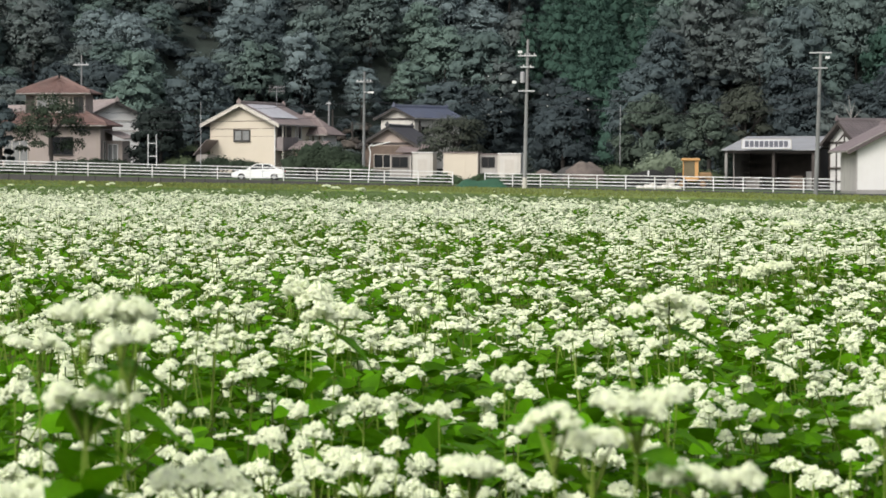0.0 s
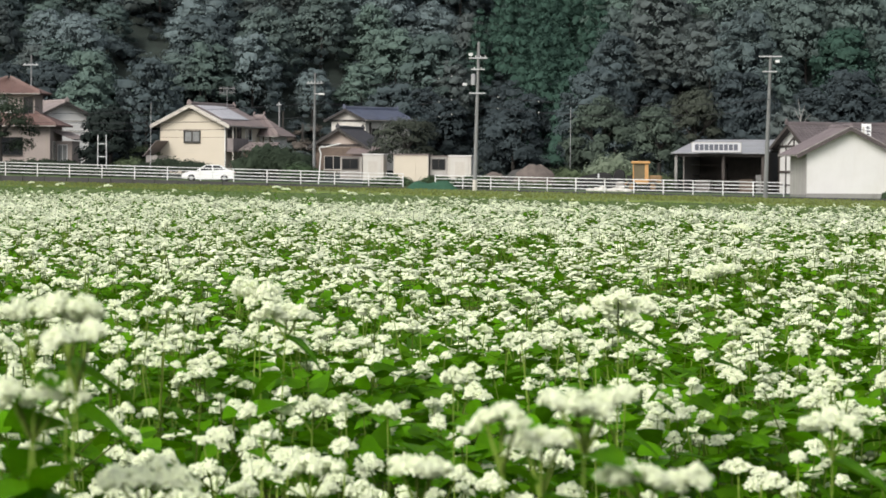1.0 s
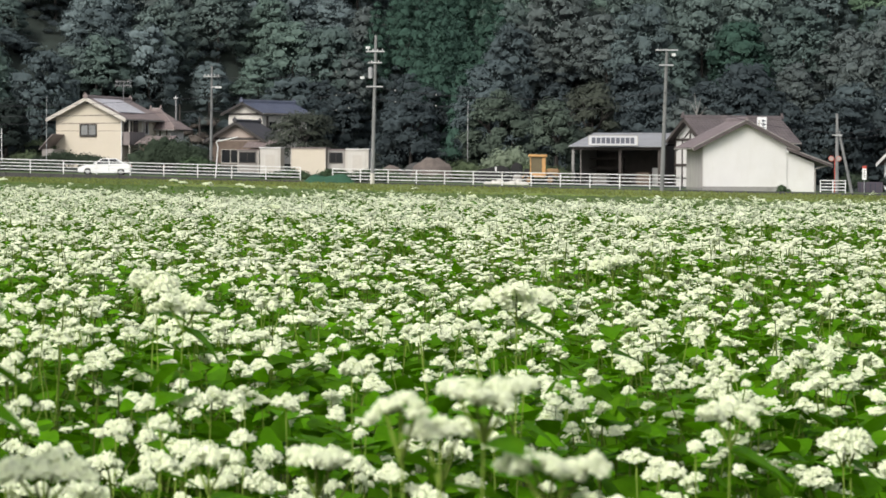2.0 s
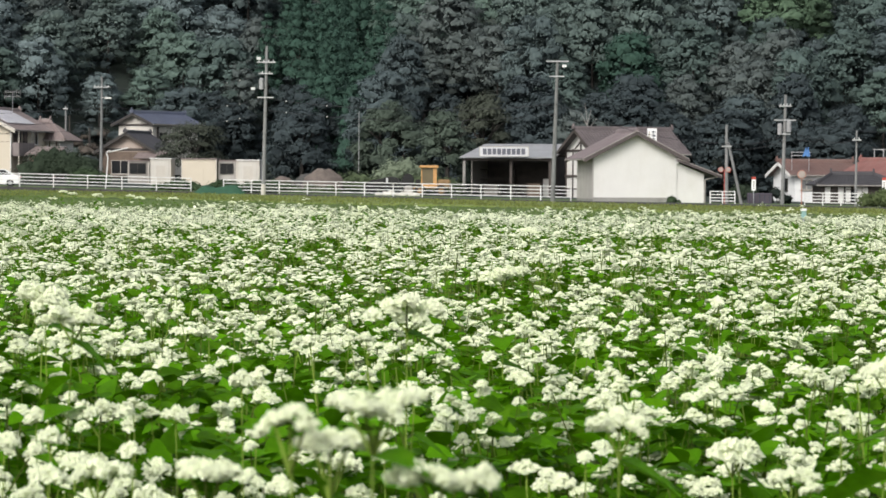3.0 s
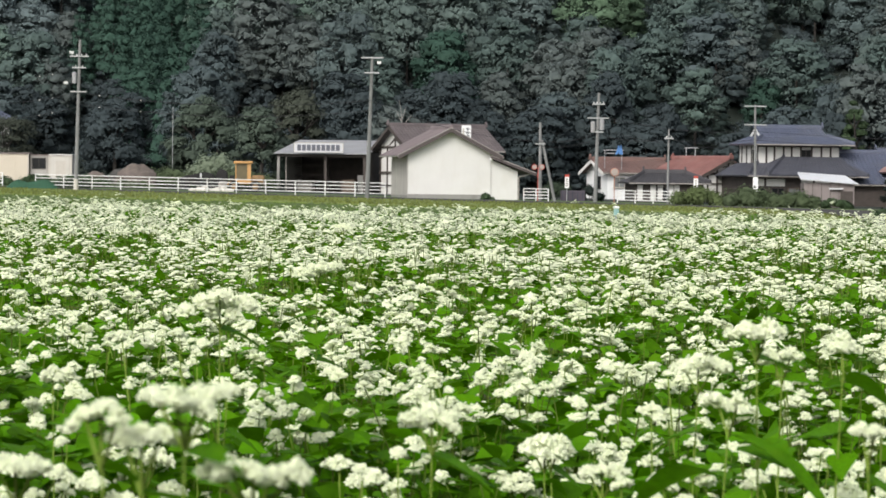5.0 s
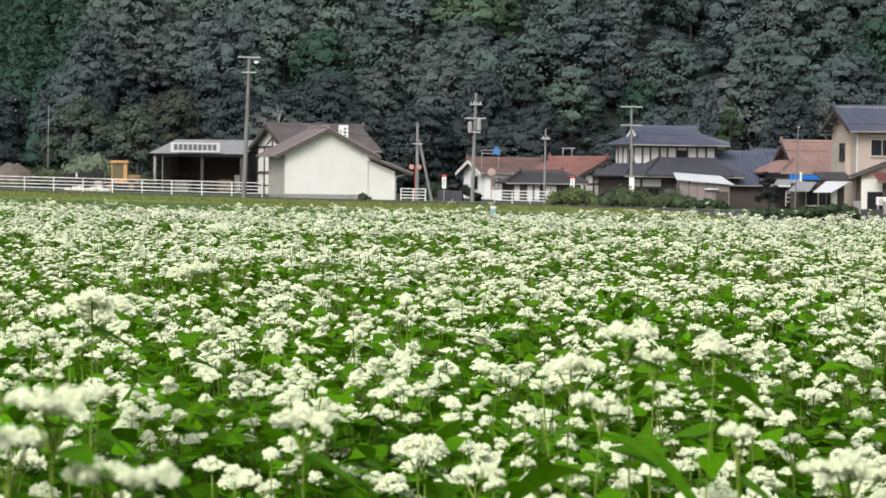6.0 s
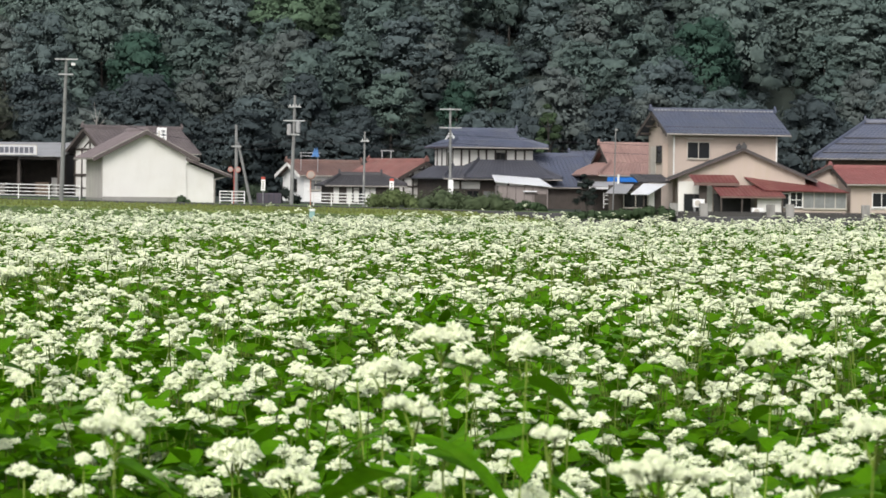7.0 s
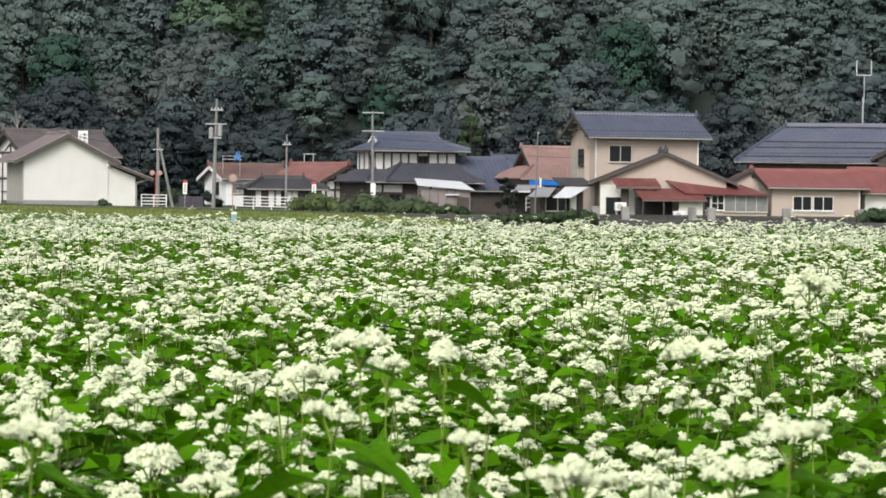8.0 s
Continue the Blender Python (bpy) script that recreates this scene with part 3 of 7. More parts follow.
def buckwheat_plant(x, y, top, heads, seed, lance=False, bunch=True, leaves=5, wide=0.06):
    """One plant: bent stalk with side shoots, leaves and flower heads. bunch: heads side by side at the top, as on the tall ones."""
    r = np.random.RandomState(seed)
    group = "tall plants above the crop" if bunch else "plants at the near edge of the crop"
    label = "tall buckwheat plant with white flower heads above the crop" if bunch else "buckwheat plant with broad green leaves and white blossoms"
    ob = thing("buckwheat_plant", x, y, 0, 0, label, "plant", group)
    bm = bmesh.new()
    bend = Vector((r.uniform(-0.03, 0.03), r.uniform(-0.03, 0.03), 0))
    knots = [Vector((r.uniform(-0.04, 0.04), r.uniform(-0.03, 0.05), 0)), bend + Vector((0, 0, top * 0.45)), bend * 0.4 + Vector((0, 0, top * 0.75)), Vector((0, 0, top - 0.035))]
    for k in range(3):
        tube(bm, knots[k], knots[k + 1], 0.0022 - 0.0004 * k, 0.0018 - 0.0004 * k, 6)
    for i in range(heads):
        if bunch:
            u = (i - (heads - 1) / 2) / heads
            p = Vector((u * wide + r.uniform(-0.1, 0.1) * wide / heads, r.uniform(-0.02, 0.02), top - 0.012 - abs(u) * 0.18 * wide - r.uniform(0, 0.12) * wide))
            tube(bm, (0, 0, top - 0.06), p, 0.0018, 0.0012, 5)
        elif i == 0:
            p = Vector((0, 0, top))
            tube(bm, knots[3], p, 0.0016, 0.0012, 5)
        else:
            a, z = r.uniform(0, 6.28), top - r.uniform(0.0, 0.24)
            d = r.uniform(0.03, 0.10)
            p = Vector((math.cos(a) * d, math.sin(a) * d, z))
            tube(bm, Vector((0, 0, z - r.uniform(0.05, 0.12))), p, 0.0018, 0.0012, 5)
        h = new("flower_head", HEADS[r.randint(len(HEADS))])
        h.parent = ob
        s = wide / (heads + 0.5) * r.uniform(40, 54) if bunch else r.uniform(0.6, 1.1)
        h.matrix_basis = pose(*p, r.uniform(-15, 15), r.uniform(-15, 15), r.uniform(0, 360)) @ Matrix.Diagonal((s, s, s, 1))
    part("stalk", bm, M["crop_stem"], ob)
    for i in range(leaves):
        q = new("leaf", LANCE if lance and i < 3 else LEAVES[r.randint(len(LEAVES))])
        q.parent = ob
        s = r.uniform(0.19, 0.24) if lance and i < 3 else r.uniform(0.04, 0.085)
        z = top - 0.05 - (0.05 if bunch else 0.06) * i - r.uniform(0, 0.03)
        q.matrix_basis = pose(0, 0, z, r.uniform(-15, 15), r.uniform(-5, 30), 137 * i + r.uniform(-30, 30)) @ Matrix.Diagonal((s, s, s, 1))


for i, (x, y, top, heads, lance, wide) in enumerate((
        (-0.62, 2.2, 1.051, 2, 0, 0.038), (-0.59, 2.2, 1.052, 2, 0, 0.040), (-0.57, 2.15, 1.033, 2, 0, 0.035), (-0.62, 2.2, 0.986, 4, 0, 0.069),
        (-0.55, 2.3, 0.913, 4, 0, 0.077), (-0.90, 3.0, 0.973, 3, 0, 0.055), (-0.89, 4.5, 0.967, 2, 0, 0.059), (-0.75, 4.0, 0.962, 3, 0, 0.069),
        (-0.16, 2.05, 1.000, 4, 0, 0.062), (-0.23, 2.13, 0.976, 3, 0, 0.043), (-0.20, 2.13, 0.960, 3, 0, 0.047), (-0.11, 2.06, 0.945, 5, 0, 0.075),
        (-0.36, 2.6, 0.890, 3, 0, 0.050), (-0.66, 2.2, 0.905, 4, 0, 0.076), (-0.20, 6.2, 0.955, 4, 0, 0.090), (-0.30, 4.5, 0.955, 3, 0, 0.100),
        (-0.57, 3.2, 0.821, 3, 0, 0.061), (-0.71, 4.0, 0.825, 3, 0, 0.073), (0.40, 3.44, 0.885, 2, 1, 0.052), (0.50, 3.0, 0.890, 2, 0, 0.036),
        (0.54, 2.6, 0.896, 5, 0, 0.086), (0.44, 3.5, 0.974, 2, 0, 0.053), (0.42, 4.0, 0.895, 3, 0, 0.066), (0.55, 3.5, 0.953, 1, 0, 0.032),
        (0.21, 4.2, 0.758, 3, 0, 0.064), (0.27, 3.8, 0.763, 3, 0, 0.061), (0.75, 2.6, 0.935, 3, 0, 0.047), (0.85, 3.2, 0.839, 3, 1, 0.061),
        (0.54, 4.0, 0.910, 2, 0, 0.048), (0.99, 4.0, 0.936, 3, 0, 0.077), (1.31, 4.5, 1.018, 3, 0, 0.085), (0.22, 4.2, 0.760, 2, 0, 0.064), (0.03, 3.0, 0.903, 3, 0, 0.055),
        (-2.0, 24.0, 0.90, 3, 0, 0.08), (-2.03, 23.9, 0.84, 3, 0, 0.08), (-6.2, 33.0, 0.95, 4, 0, 0.10), (-6.35, 33.2, 0.97, 4, 0, 0.10), (-6.0, 33.5, 0.93, 4, 0, 0.10),
        (-8.9, 35.0, 0.96, 4, 0, 0.10), (-5.4, 33.0, 0.90, 4, 0, 0.10), (-9.8, 36.0, 0.97, 4, 0, 0.10),
        (-15.20, 49.0, 0.87, 4, 0, 0.10), (-14.20, 47.6, 0.83, 4, 0, 0.10), (-13.02, 46.0, 0.94, 4, 0, 0.10), (-12.79, 45.7, 0.88, 4, 0, 0.10), (-11.68, 44.3, 0.82, 4, 0, 0.10), (-10.10, 42.6, 0.78, 4, 0, 0.10), (-7.42, 38.0, 0.85, 4, 0, 0.10), (-6.60, 37.0, 0.89, 4, 0, 0.10), (-6.01, 36.0, 0.90, 4, 0, 0.10), (-5.30, 35.0, 0.88, 4, 0, 0.10), (-4.42, 34.0, 0.84, 4, 0, 0.10),
        (1.45, 16.0, 0.86, 3, 0, 0.08), (-0.35, 15.0, 0.88, 3, 0, 0.08), (-3.1, 20.0, 0.86, 3, 0, 0.08), (5.9, 20.0, 0.86, 3, 0, 0.08))):
    buckwheat_plant(x, y, top, heads, 500 + i, bool(lance), leaves=6, wide=wide)

rp = np.random.RandomState(77)
NEAR_ROWS = far_points(112, 2.95, 4.45, rp)
for i, (x, y) in enumerate(NEAR_ROWS):
    top = CROP_TOP + float(undulation(x, y)) + rp.uniform(-0.10, 0.05)
    buckwheat_plant(float(x), float(y), top, 4 + int(rp.randint(4)), 800 + i, False, False, 7)


# ---- rice paddy behind the crop ----
def rice_stand(name, x_range, front, back, sheet, blade, label, seed):
    """A stand of rice: uneven canopy down to the mud on both sides, with blades standing out of it."""
    rnd = np.random.RandomState(seed)
    rice = thing(name, 0, 120, 0, 0, label, "rice", kind="stuff")
    xs = np.linspace(*x_range, 260)
    m = 26
    V, F = [], []
    for x in xs:
        y0, y1 = front(x), back(x)
        top = rice_top(x)
        for j in range(m):
            y = y0 + (y1 - y0) * j / (m - 1)
            V.append((x, y - 120, top + 0.025 * rnd.normal() + 0.03 * math.sin(0.31 * x + 0.13 * y)))
    nv, nx = len(V), len(xs)
    for i in range(nx - 1):
        for j in range(m - 1):
            F.append((i * m + j, (i + 1) * m + j, (i + 1) * m + j + 1, i * m + j + 1))
    for i in range(nx):
        for j in (0, m - 1):
            q = V[i * m + j]
            V.append((q[0], q[1], q[2] - 1.0))
    for i in range(nx - 1):
        c, d = nv + 2 * i, nv + 2 * i + 2
        F.append((c, d, (i + 1) * m, i * m))
        F.append((d + 1, c + 1, i * m + m - 1, (i + 1) * m + m - 1))
    part("canopy", arrays_mesh("canopy", np.array(V), np.array(F), [M[sheet]], smooth=True), None, rice)["kind"] = "stuff"
    n = 15000
    x = rnd.uniform(*x_range, n)
    f0, b0 = np.array([front(q) for q in x]), np.array([back(q) for q in x])
    y = f0 + (b0 - f0) * rnd.uniform(0, 1, n)
    z = np.array([rice_top(q) for q in x]) - 0.03
    tuft = np.array([(-0.03, 0, -0.05), (0.03, 0, -0.05), (0.05, 0.01, 0.10), (0.10, 0.02, 0.13)], float)
    bv, bf = scatter(tuft, np.array([(0, 1, 3, 2)]), np.column_stack([x, y - 120, z]), rnd.uniform(0, 6.28, n), rnd.uniform(0.6, 1.5, n))
    part("ears", arrays_mesh("ears", bv, bf, [M[blade]]), None, rice)["kind"] = "stuff"


rice_stand("ripe_rice", (-36, 27), lambda x: max(lerp(x, FIELD_Y) + 30, 0.80 * lerp(x, ROAD_Y)), lambda x: lerp(x, ROAD_Y) - 1.6, "rice", "rice_blade",
           "ripening yellow-green rice below the road wall", 5)
rice_stand("young_rice", (-75, 22), lambda x: lerp(x, FIELD_Y) + 2.4, lambda x: max(lerp(x, FIELD_Y) + 25, 0.78 * lerp(x, ROAD_Y)), "young_rice", "young_rice",
           "darker green rice stand beyond the buckwheat", 6)


rice_stand("green_rice", (-95, -36.2), lambda x: max(lerp(x, FIELD_Y) + 30, 0.80 * lerp(x, ROAD_Y)), lambda x: lerp(x, ROAD_Y) - 1.6, "young_rice", "rice_blade",
           "green rice stand below the dark road wall", 8)


# ---- trees ----
def lump(rnd, centre, radius, squash, rough=0.22):
    """A knobbly, many-faced clump of leaves as triangles."""
    bm = bmesh.new()
    bmesh.ops.create_icosphere(bm, subdivisions=1, radius=1.0)
    v = np.array([q.co[:] for q in bm.verts])
    f = np.array([[q.index for q in p.verts] for p in bm.faces])
    bm.free()
    v = v * (1 + rnd.normal(0, rough, (len(v), 1))) * radius * np.array([1, 1, squash]) + centre
    return v, f


def leaf_cards(rnd, centre, radius, count, size, squash=0.75):
    """Leaf sprays standing out of one clump."""
    u = rnd.normal(0, 1, (count, 3))
    u[:, 2] = u[:, 2] * 0.8 + 0.3
    u /= np.linalg.norm(u, axis=1)[:, None]
    p = centre + u * radius * rnd.uniform(0.60, 1.14, (count, 1)) * np.array([1, 1, squash])
    nrm = u + rnd.normal(0, 0.3, (count, 3)) + np.array([0, 0, 0.5])
    nrm /= np.linalg.norm(nrm, axis=1)[:, None]
    t = np.cross(nrm, rnd.normal(0, 1, (count, 3)))
    t /= np.linalg.norm(t, axis=1)[:, None]
    b = np.cross(nrm, t)
    s = size * rnd.uniform(0.6, 1.35, (count, 1))
    tri = np.stack([p - t * s * 0.95 - b * s * 0.35, p + t * s * 0.8 - b * s * 0.5, p + b * s * 0.8], 1)
    return tri.reshape(-1, 3), np.arange(count * 3).reshape(-1, 3)


def unit(v):
    return v / np.maximum(1e-6, np.linalg.norm(v, axis=1))[:, None]


def crown_tris(rnd, height, width, clumps, count, size, low=0.35, squash=0.75, core=True, billow=1.0, fill=0.64, heart=False):
    """A crown: knobbly clumps with leaf sprays, filling a rounded, uneven dome. The leaves turn outwards with their clump."""
    out, nor = [], []
    mid = np.array([0, 0, height * (low * 0.5 + 0.22)])
    if heart:
        c = np.array([0, 0, height * (low + 0.36 * (1 - low))])
        v, f = leaf_cards(rnd, np.zeros(3), 1.0, 520, 0.075, 1.0)
        out.append((v * np.array([width * 0.36, width * 0.36, height * (1 - low) * 0.40]) + c, f))
        nor.append(unit(out[-1][0] - mid) + np.repeat(rnd.normal(0, 0.1, (520, 3)), 3, 0))
    for i in range(clumps):
        u = (i + 0.5) / clumps
        a = i * 2.39996 + rnd.uniform(-0.5, 0.5)
        zz = low + (1 - low) * (u ** 0.8)
        r = width * 0.5 * math.sqrt(max(0.02, 1 - ((zz - low) / (1.02 - low)) ** 2.0)) * rnd.uniform(0.55, 0.95)
        c = np.array([r * math.cos(a), r * math.sin(a), height * (zz - 0.08) + rnd.uniform(-0.3, 0.3)])
        R = width * (0.10 + 0.16 * rnd.uniform() ** 1.3) * billow
        flat = squash * rnd.uniform(0.6, 1.05)
        if core:
            out.append(lump(rnd, c, R * fill, flat, 0.2))
            nor.append(0.3 * unit(out[-1][0] - c) + 1.2 * unit(out[-1][0] - mid) + rnd.normal(0, 0.12, out[-1][0].shape))
        out.append(leaf_cards(rnd, c, R, count, size, flat))
        nor.append(0.3 * unit(out[-1][0] - c) + 1.2 * unit(out[-1][0] - mid) + np.repeat(rnd.normal(0, 0.08, (count, 3)), 3, 0))
    return (*join(*out), unit(np.concatenate(nor)))


def cedar_tris(rnd, height, width, tiers, count, size):
    """A conifer: tiers of drooping sprays that shorten towards the tip."""
    out, nor = [], []
    for i in range(tiers):
        u = (i + 0.4) / tiers
        reach = width * 0.5 * (1 - u) ** 0.8 + 0.15
        ring = max(3, int(8 * (1 - 0.6 * u)))
        for j in range(ring):
            a = 6.2832 * (j + rnd.uniform(-0.25, 0.25)) / ring + i * 0.9
            r = reach * rnd.uniform(0.6, 0.95)
            c = np.array([r * math.cos(a), r * math.sin(a), height * (0.12 + 0.86 * u) - 0.25 * r + rnd.uniform(-0.15, 0.15)])
            R = (0.34 + 0.34 * reach) * rnd.uniform(0.75, 1.2)
            axis = np.array([0, 0, c[2] - 0.3 * height])
            out.append(lump(rnd, c, R * 0.55, 0.75, 0.22))
            nor.append(0.7 * unit(out[-1][0] - c) + unit(out[-1][0] - axis))
            out.append(leaf_cards(rnd, c, R, count, size, 0.8))
            nor.append(0.7 * unit(out[-1][0] - c) + unit(out[-1][0] - axis))
    return (*join(*out), unit(np.concatenate(nor)))


def trunk_bm(rnd, height, r, limbs):
    bm = bmesh.new()
    lean = Vector((rnd.uniform(-0.2, 0.2), rnd.uniform(-0.2, 0.2), 0))
    fork = Vector((0, 0, height * 0.45)) + lean
    tube(bm, (0, 0, -0.3), fork, r, r * 0.7, 7)
    for i in range(limbs):
        a = 6.28 * i / limbs + rnd.uniform(-0.4, 0.4)
        tip = fork + Vector((math.cos(a) * height * 0.22, math.sin(a) * height * 0.22, height * rnd.uniform(0.18, 0.38)))
        tube(bm, fork, tip, r * 0.55, r * 0.2, 5)
        for s in (-0.6, 0.6):
            mid = fork.lerp(tip, 0.55)
            tube(bm, mid, mid + Vector((math.cos(a + s), math.sin(a + s), 0.9)) * height * 0.13, r * 0.3, r * 0.1, 4)
    return bm


def tree(name, x, y, z, height, width, leaf, label, category="tree", clumps=26, count=180, size=0.2, low=0.3, seed=1, squash=0.75, limbs=5, core=True):
    rnd = np.random.RandomState(seed)
    ob = thing(name, x, y, z, rnd.uniform(0, 360), label, category)
    part("trunk", trunk_bm(rnd, height, height * 0.026 + 0.03, limbs), M["bark"], ob)
    v, f, n = crown_tris(rnd, height, width, clumps, count, size, low, squash, core)
    part("crown", arrays_mesh("crown", v, f, [M["leaf_" + leaf]], smooth=True, normals=n), None, ob)
    return ob


def build_woods():
    rnd = np.random.RandomState(21)
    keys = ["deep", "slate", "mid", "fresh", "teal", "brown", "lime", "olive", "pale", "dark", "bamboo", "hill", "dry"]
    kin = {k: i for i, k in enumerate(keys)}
    broad = [crown_tris(np.random.RandomState(100 + i), 7.5, 6.2 + 0.6 * (i % 3), 56 + 3 * (i % 4), 74, 0.15, 0.22, 0.60 + 0.05 * (i % 4), True, 0.68, 0.6, True) for i in range(7)]
    cedar = [cedar_tris(np.random.RandomState(200 + i), 12.5, 5.4, 11, 70, 0.15) for i in range(3)]
    broad += [crown_tris(np.random.RandomState(300 + i), 2.6, 4.2, 6, 90, 0.17, 0.1, 0.7, True, 1.0, 0.65) for i in range(3)]
    trunk = bmesh.new()
    tube(trunk, (0, 0, -1), (0, 0, 5), 0.2, 0.1, 5)
    spots = []
    for x in np.arange(-150, 150, 5.5):
        h = lerp(x, HILL_Y)
        for k in range(9):
            px, py = x + rnd.uniform(-2.3, 2.3), h - 1 + 5.4 * k + rnd.uniform(-2.2, 2.2)
            if abs(px) > 0.35 * py:
                continue
            if rnd.uniform() > 0.22 or k == 0:
                spots.append((px, py, ground_z(px, py), k))
            for q in range(2):
                sx, sy = px + rnd.uniform(-2.8, 2.8), py + rnd.uniform(-3.2, 1.0)
                spots.append((sx, sy, ground_z(sx, sy), k + 0.5))
    spots = np.array(spots)
    n = len(spots)
    kind = np.zeros(n, int)
    col = np.zeros(n, int)
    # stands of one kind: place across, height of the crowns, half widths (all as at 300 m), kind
    # the pale stand at -37.2 puts distant haze into leaf colour
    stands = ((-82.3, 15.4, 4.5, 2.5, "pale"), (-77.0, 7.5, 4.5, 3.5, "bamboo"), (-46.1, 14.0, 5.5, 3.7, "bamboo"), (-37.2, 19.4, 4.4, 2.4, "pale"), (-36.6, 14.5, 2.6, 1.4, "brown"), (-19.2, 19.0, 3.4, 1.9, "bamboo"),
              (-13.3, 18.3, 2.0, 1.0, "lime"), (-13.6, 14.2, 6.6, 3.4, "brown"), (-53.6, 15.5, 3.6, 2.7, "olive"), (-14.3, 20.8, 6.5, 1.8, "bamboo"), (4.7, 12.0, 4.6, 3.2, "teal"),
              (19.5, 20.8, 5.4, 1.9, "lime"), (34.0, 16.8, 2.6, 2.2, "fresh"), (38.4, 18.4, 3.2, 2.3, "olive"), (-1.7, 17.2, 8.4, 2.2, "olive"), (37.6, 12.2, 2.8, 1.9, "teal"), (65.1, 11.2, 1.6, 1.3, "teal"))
    for i, (x, y, z, k) in enumerate(spots):
        # dry brush on the cleared foot of the slope behind two houses
        if -70 < x * 300 / y < -46 and k < 1.6:
            kind[i], col[i] = 7 + rnd.randint(3), (kin["dry"] if rnd.uniform() < 0.7 else kin["brown"])
            continue
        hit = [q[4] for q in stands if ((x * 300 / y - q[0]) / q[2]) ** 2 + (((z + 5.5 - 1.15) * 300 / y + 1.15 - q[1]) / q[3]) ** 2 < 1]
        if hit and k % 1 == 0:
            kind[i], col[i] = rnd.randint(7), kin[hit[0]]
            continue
        cedar_area = (-36 < x * 300 / y < -22 and k >= 1) or (k >= 8 and rnd.uniform() < 0.4) or (x < -60 and k > 7 and rnd.uniform() < 0.6)
        patch = math.sin(x * 0.11 + y * 0.05) + math.sin(x * 0.043 - y * 0.09 + 2)
        # scrub is mostly coloured dark, as painted shade in the gaps
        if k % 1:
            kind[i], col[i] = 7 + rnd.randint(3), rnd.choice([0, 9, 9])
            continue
        if cedar_area:
            kind[i], col[i] = 10 + rnd.randint(3), 4
            continue
        kind[i] = rnd.randint(7)
        w = rnd.uniform()
        if w < 0.05 + 0.07 * (k > 6):
            col[i] = 3
        elif w < 0.20:
            col[i] = 5
        # lowest rows: dark leaf colour stands in for shade at the hill's foot
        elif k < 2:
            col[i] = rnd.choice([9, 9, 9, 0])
        # pale leaf colour paints haze over the receding gully slope
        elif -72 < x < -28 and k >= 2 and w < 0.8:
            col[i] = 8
        # upper rows: lighter leaf colours paint in the haze up the hill
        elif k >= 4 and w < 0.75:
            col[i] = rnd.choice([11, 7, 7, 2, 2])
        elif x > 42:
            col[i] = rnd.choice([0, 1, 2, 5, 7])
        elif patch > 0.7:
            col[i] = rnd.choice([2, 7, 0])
        # from row 4 up the choice is lighter again, for painted haze
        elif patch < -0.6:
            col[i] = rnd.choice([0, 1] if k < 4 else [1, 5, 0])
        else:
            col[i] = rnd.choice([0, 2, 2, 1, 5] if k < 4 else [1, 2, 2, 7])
    sets, nors, idx = [], [], []
    for kd in sorted(set(kind)):
        tv, tf, tn = broad[kd] if kd < 10 else cedar[kd - 10]
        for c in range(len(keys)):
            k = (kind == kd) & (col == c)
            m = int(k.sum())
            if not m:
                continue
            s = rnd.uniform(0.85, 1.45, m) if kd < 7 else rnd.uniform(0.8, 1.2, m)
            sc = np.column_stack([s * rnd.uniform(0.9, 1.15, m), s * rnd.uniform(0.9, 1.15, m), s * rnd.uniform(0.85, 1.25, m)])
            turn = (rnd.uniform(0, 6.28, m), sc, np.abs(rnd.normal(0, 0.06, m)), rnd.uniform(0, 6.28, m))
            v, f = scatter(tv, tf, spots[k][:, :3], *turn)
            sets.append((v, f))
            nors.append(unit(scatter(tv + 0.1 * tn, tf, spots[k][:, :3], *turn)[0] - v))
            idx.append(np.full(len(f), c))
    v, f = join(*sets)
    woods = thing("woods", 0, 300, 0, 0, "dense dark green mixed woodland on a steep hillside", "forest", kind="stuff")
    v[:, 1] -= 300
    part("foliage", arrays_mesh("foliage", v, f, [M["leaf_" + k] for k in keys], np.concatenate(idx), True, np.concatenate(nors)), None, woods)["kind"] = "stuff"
    tm = bpy.data.meshes.new("t")
    trunk.to_mesh(tm)
    tv = np.array([q.co[:] for q in tm.vertices])
    tf = np.array([q.vertices[:] for q in tm.polygons if len(q.vertices) == 4])
    stand = spots[spots[:, 3] % 1 == 0]
    n = len(stand)
    v, f = scatter(tv, tf, stand[:, :3], rnd.uniform(0, 6.28, n), rnd.uniform(0.8, 1.2, n))
    v[:, 1] -= 300
    part("trunks", arrays_mesh("trunks", v, f, [M["bark"]]), None, woods)["kind"] = "stuff"


build_woods()

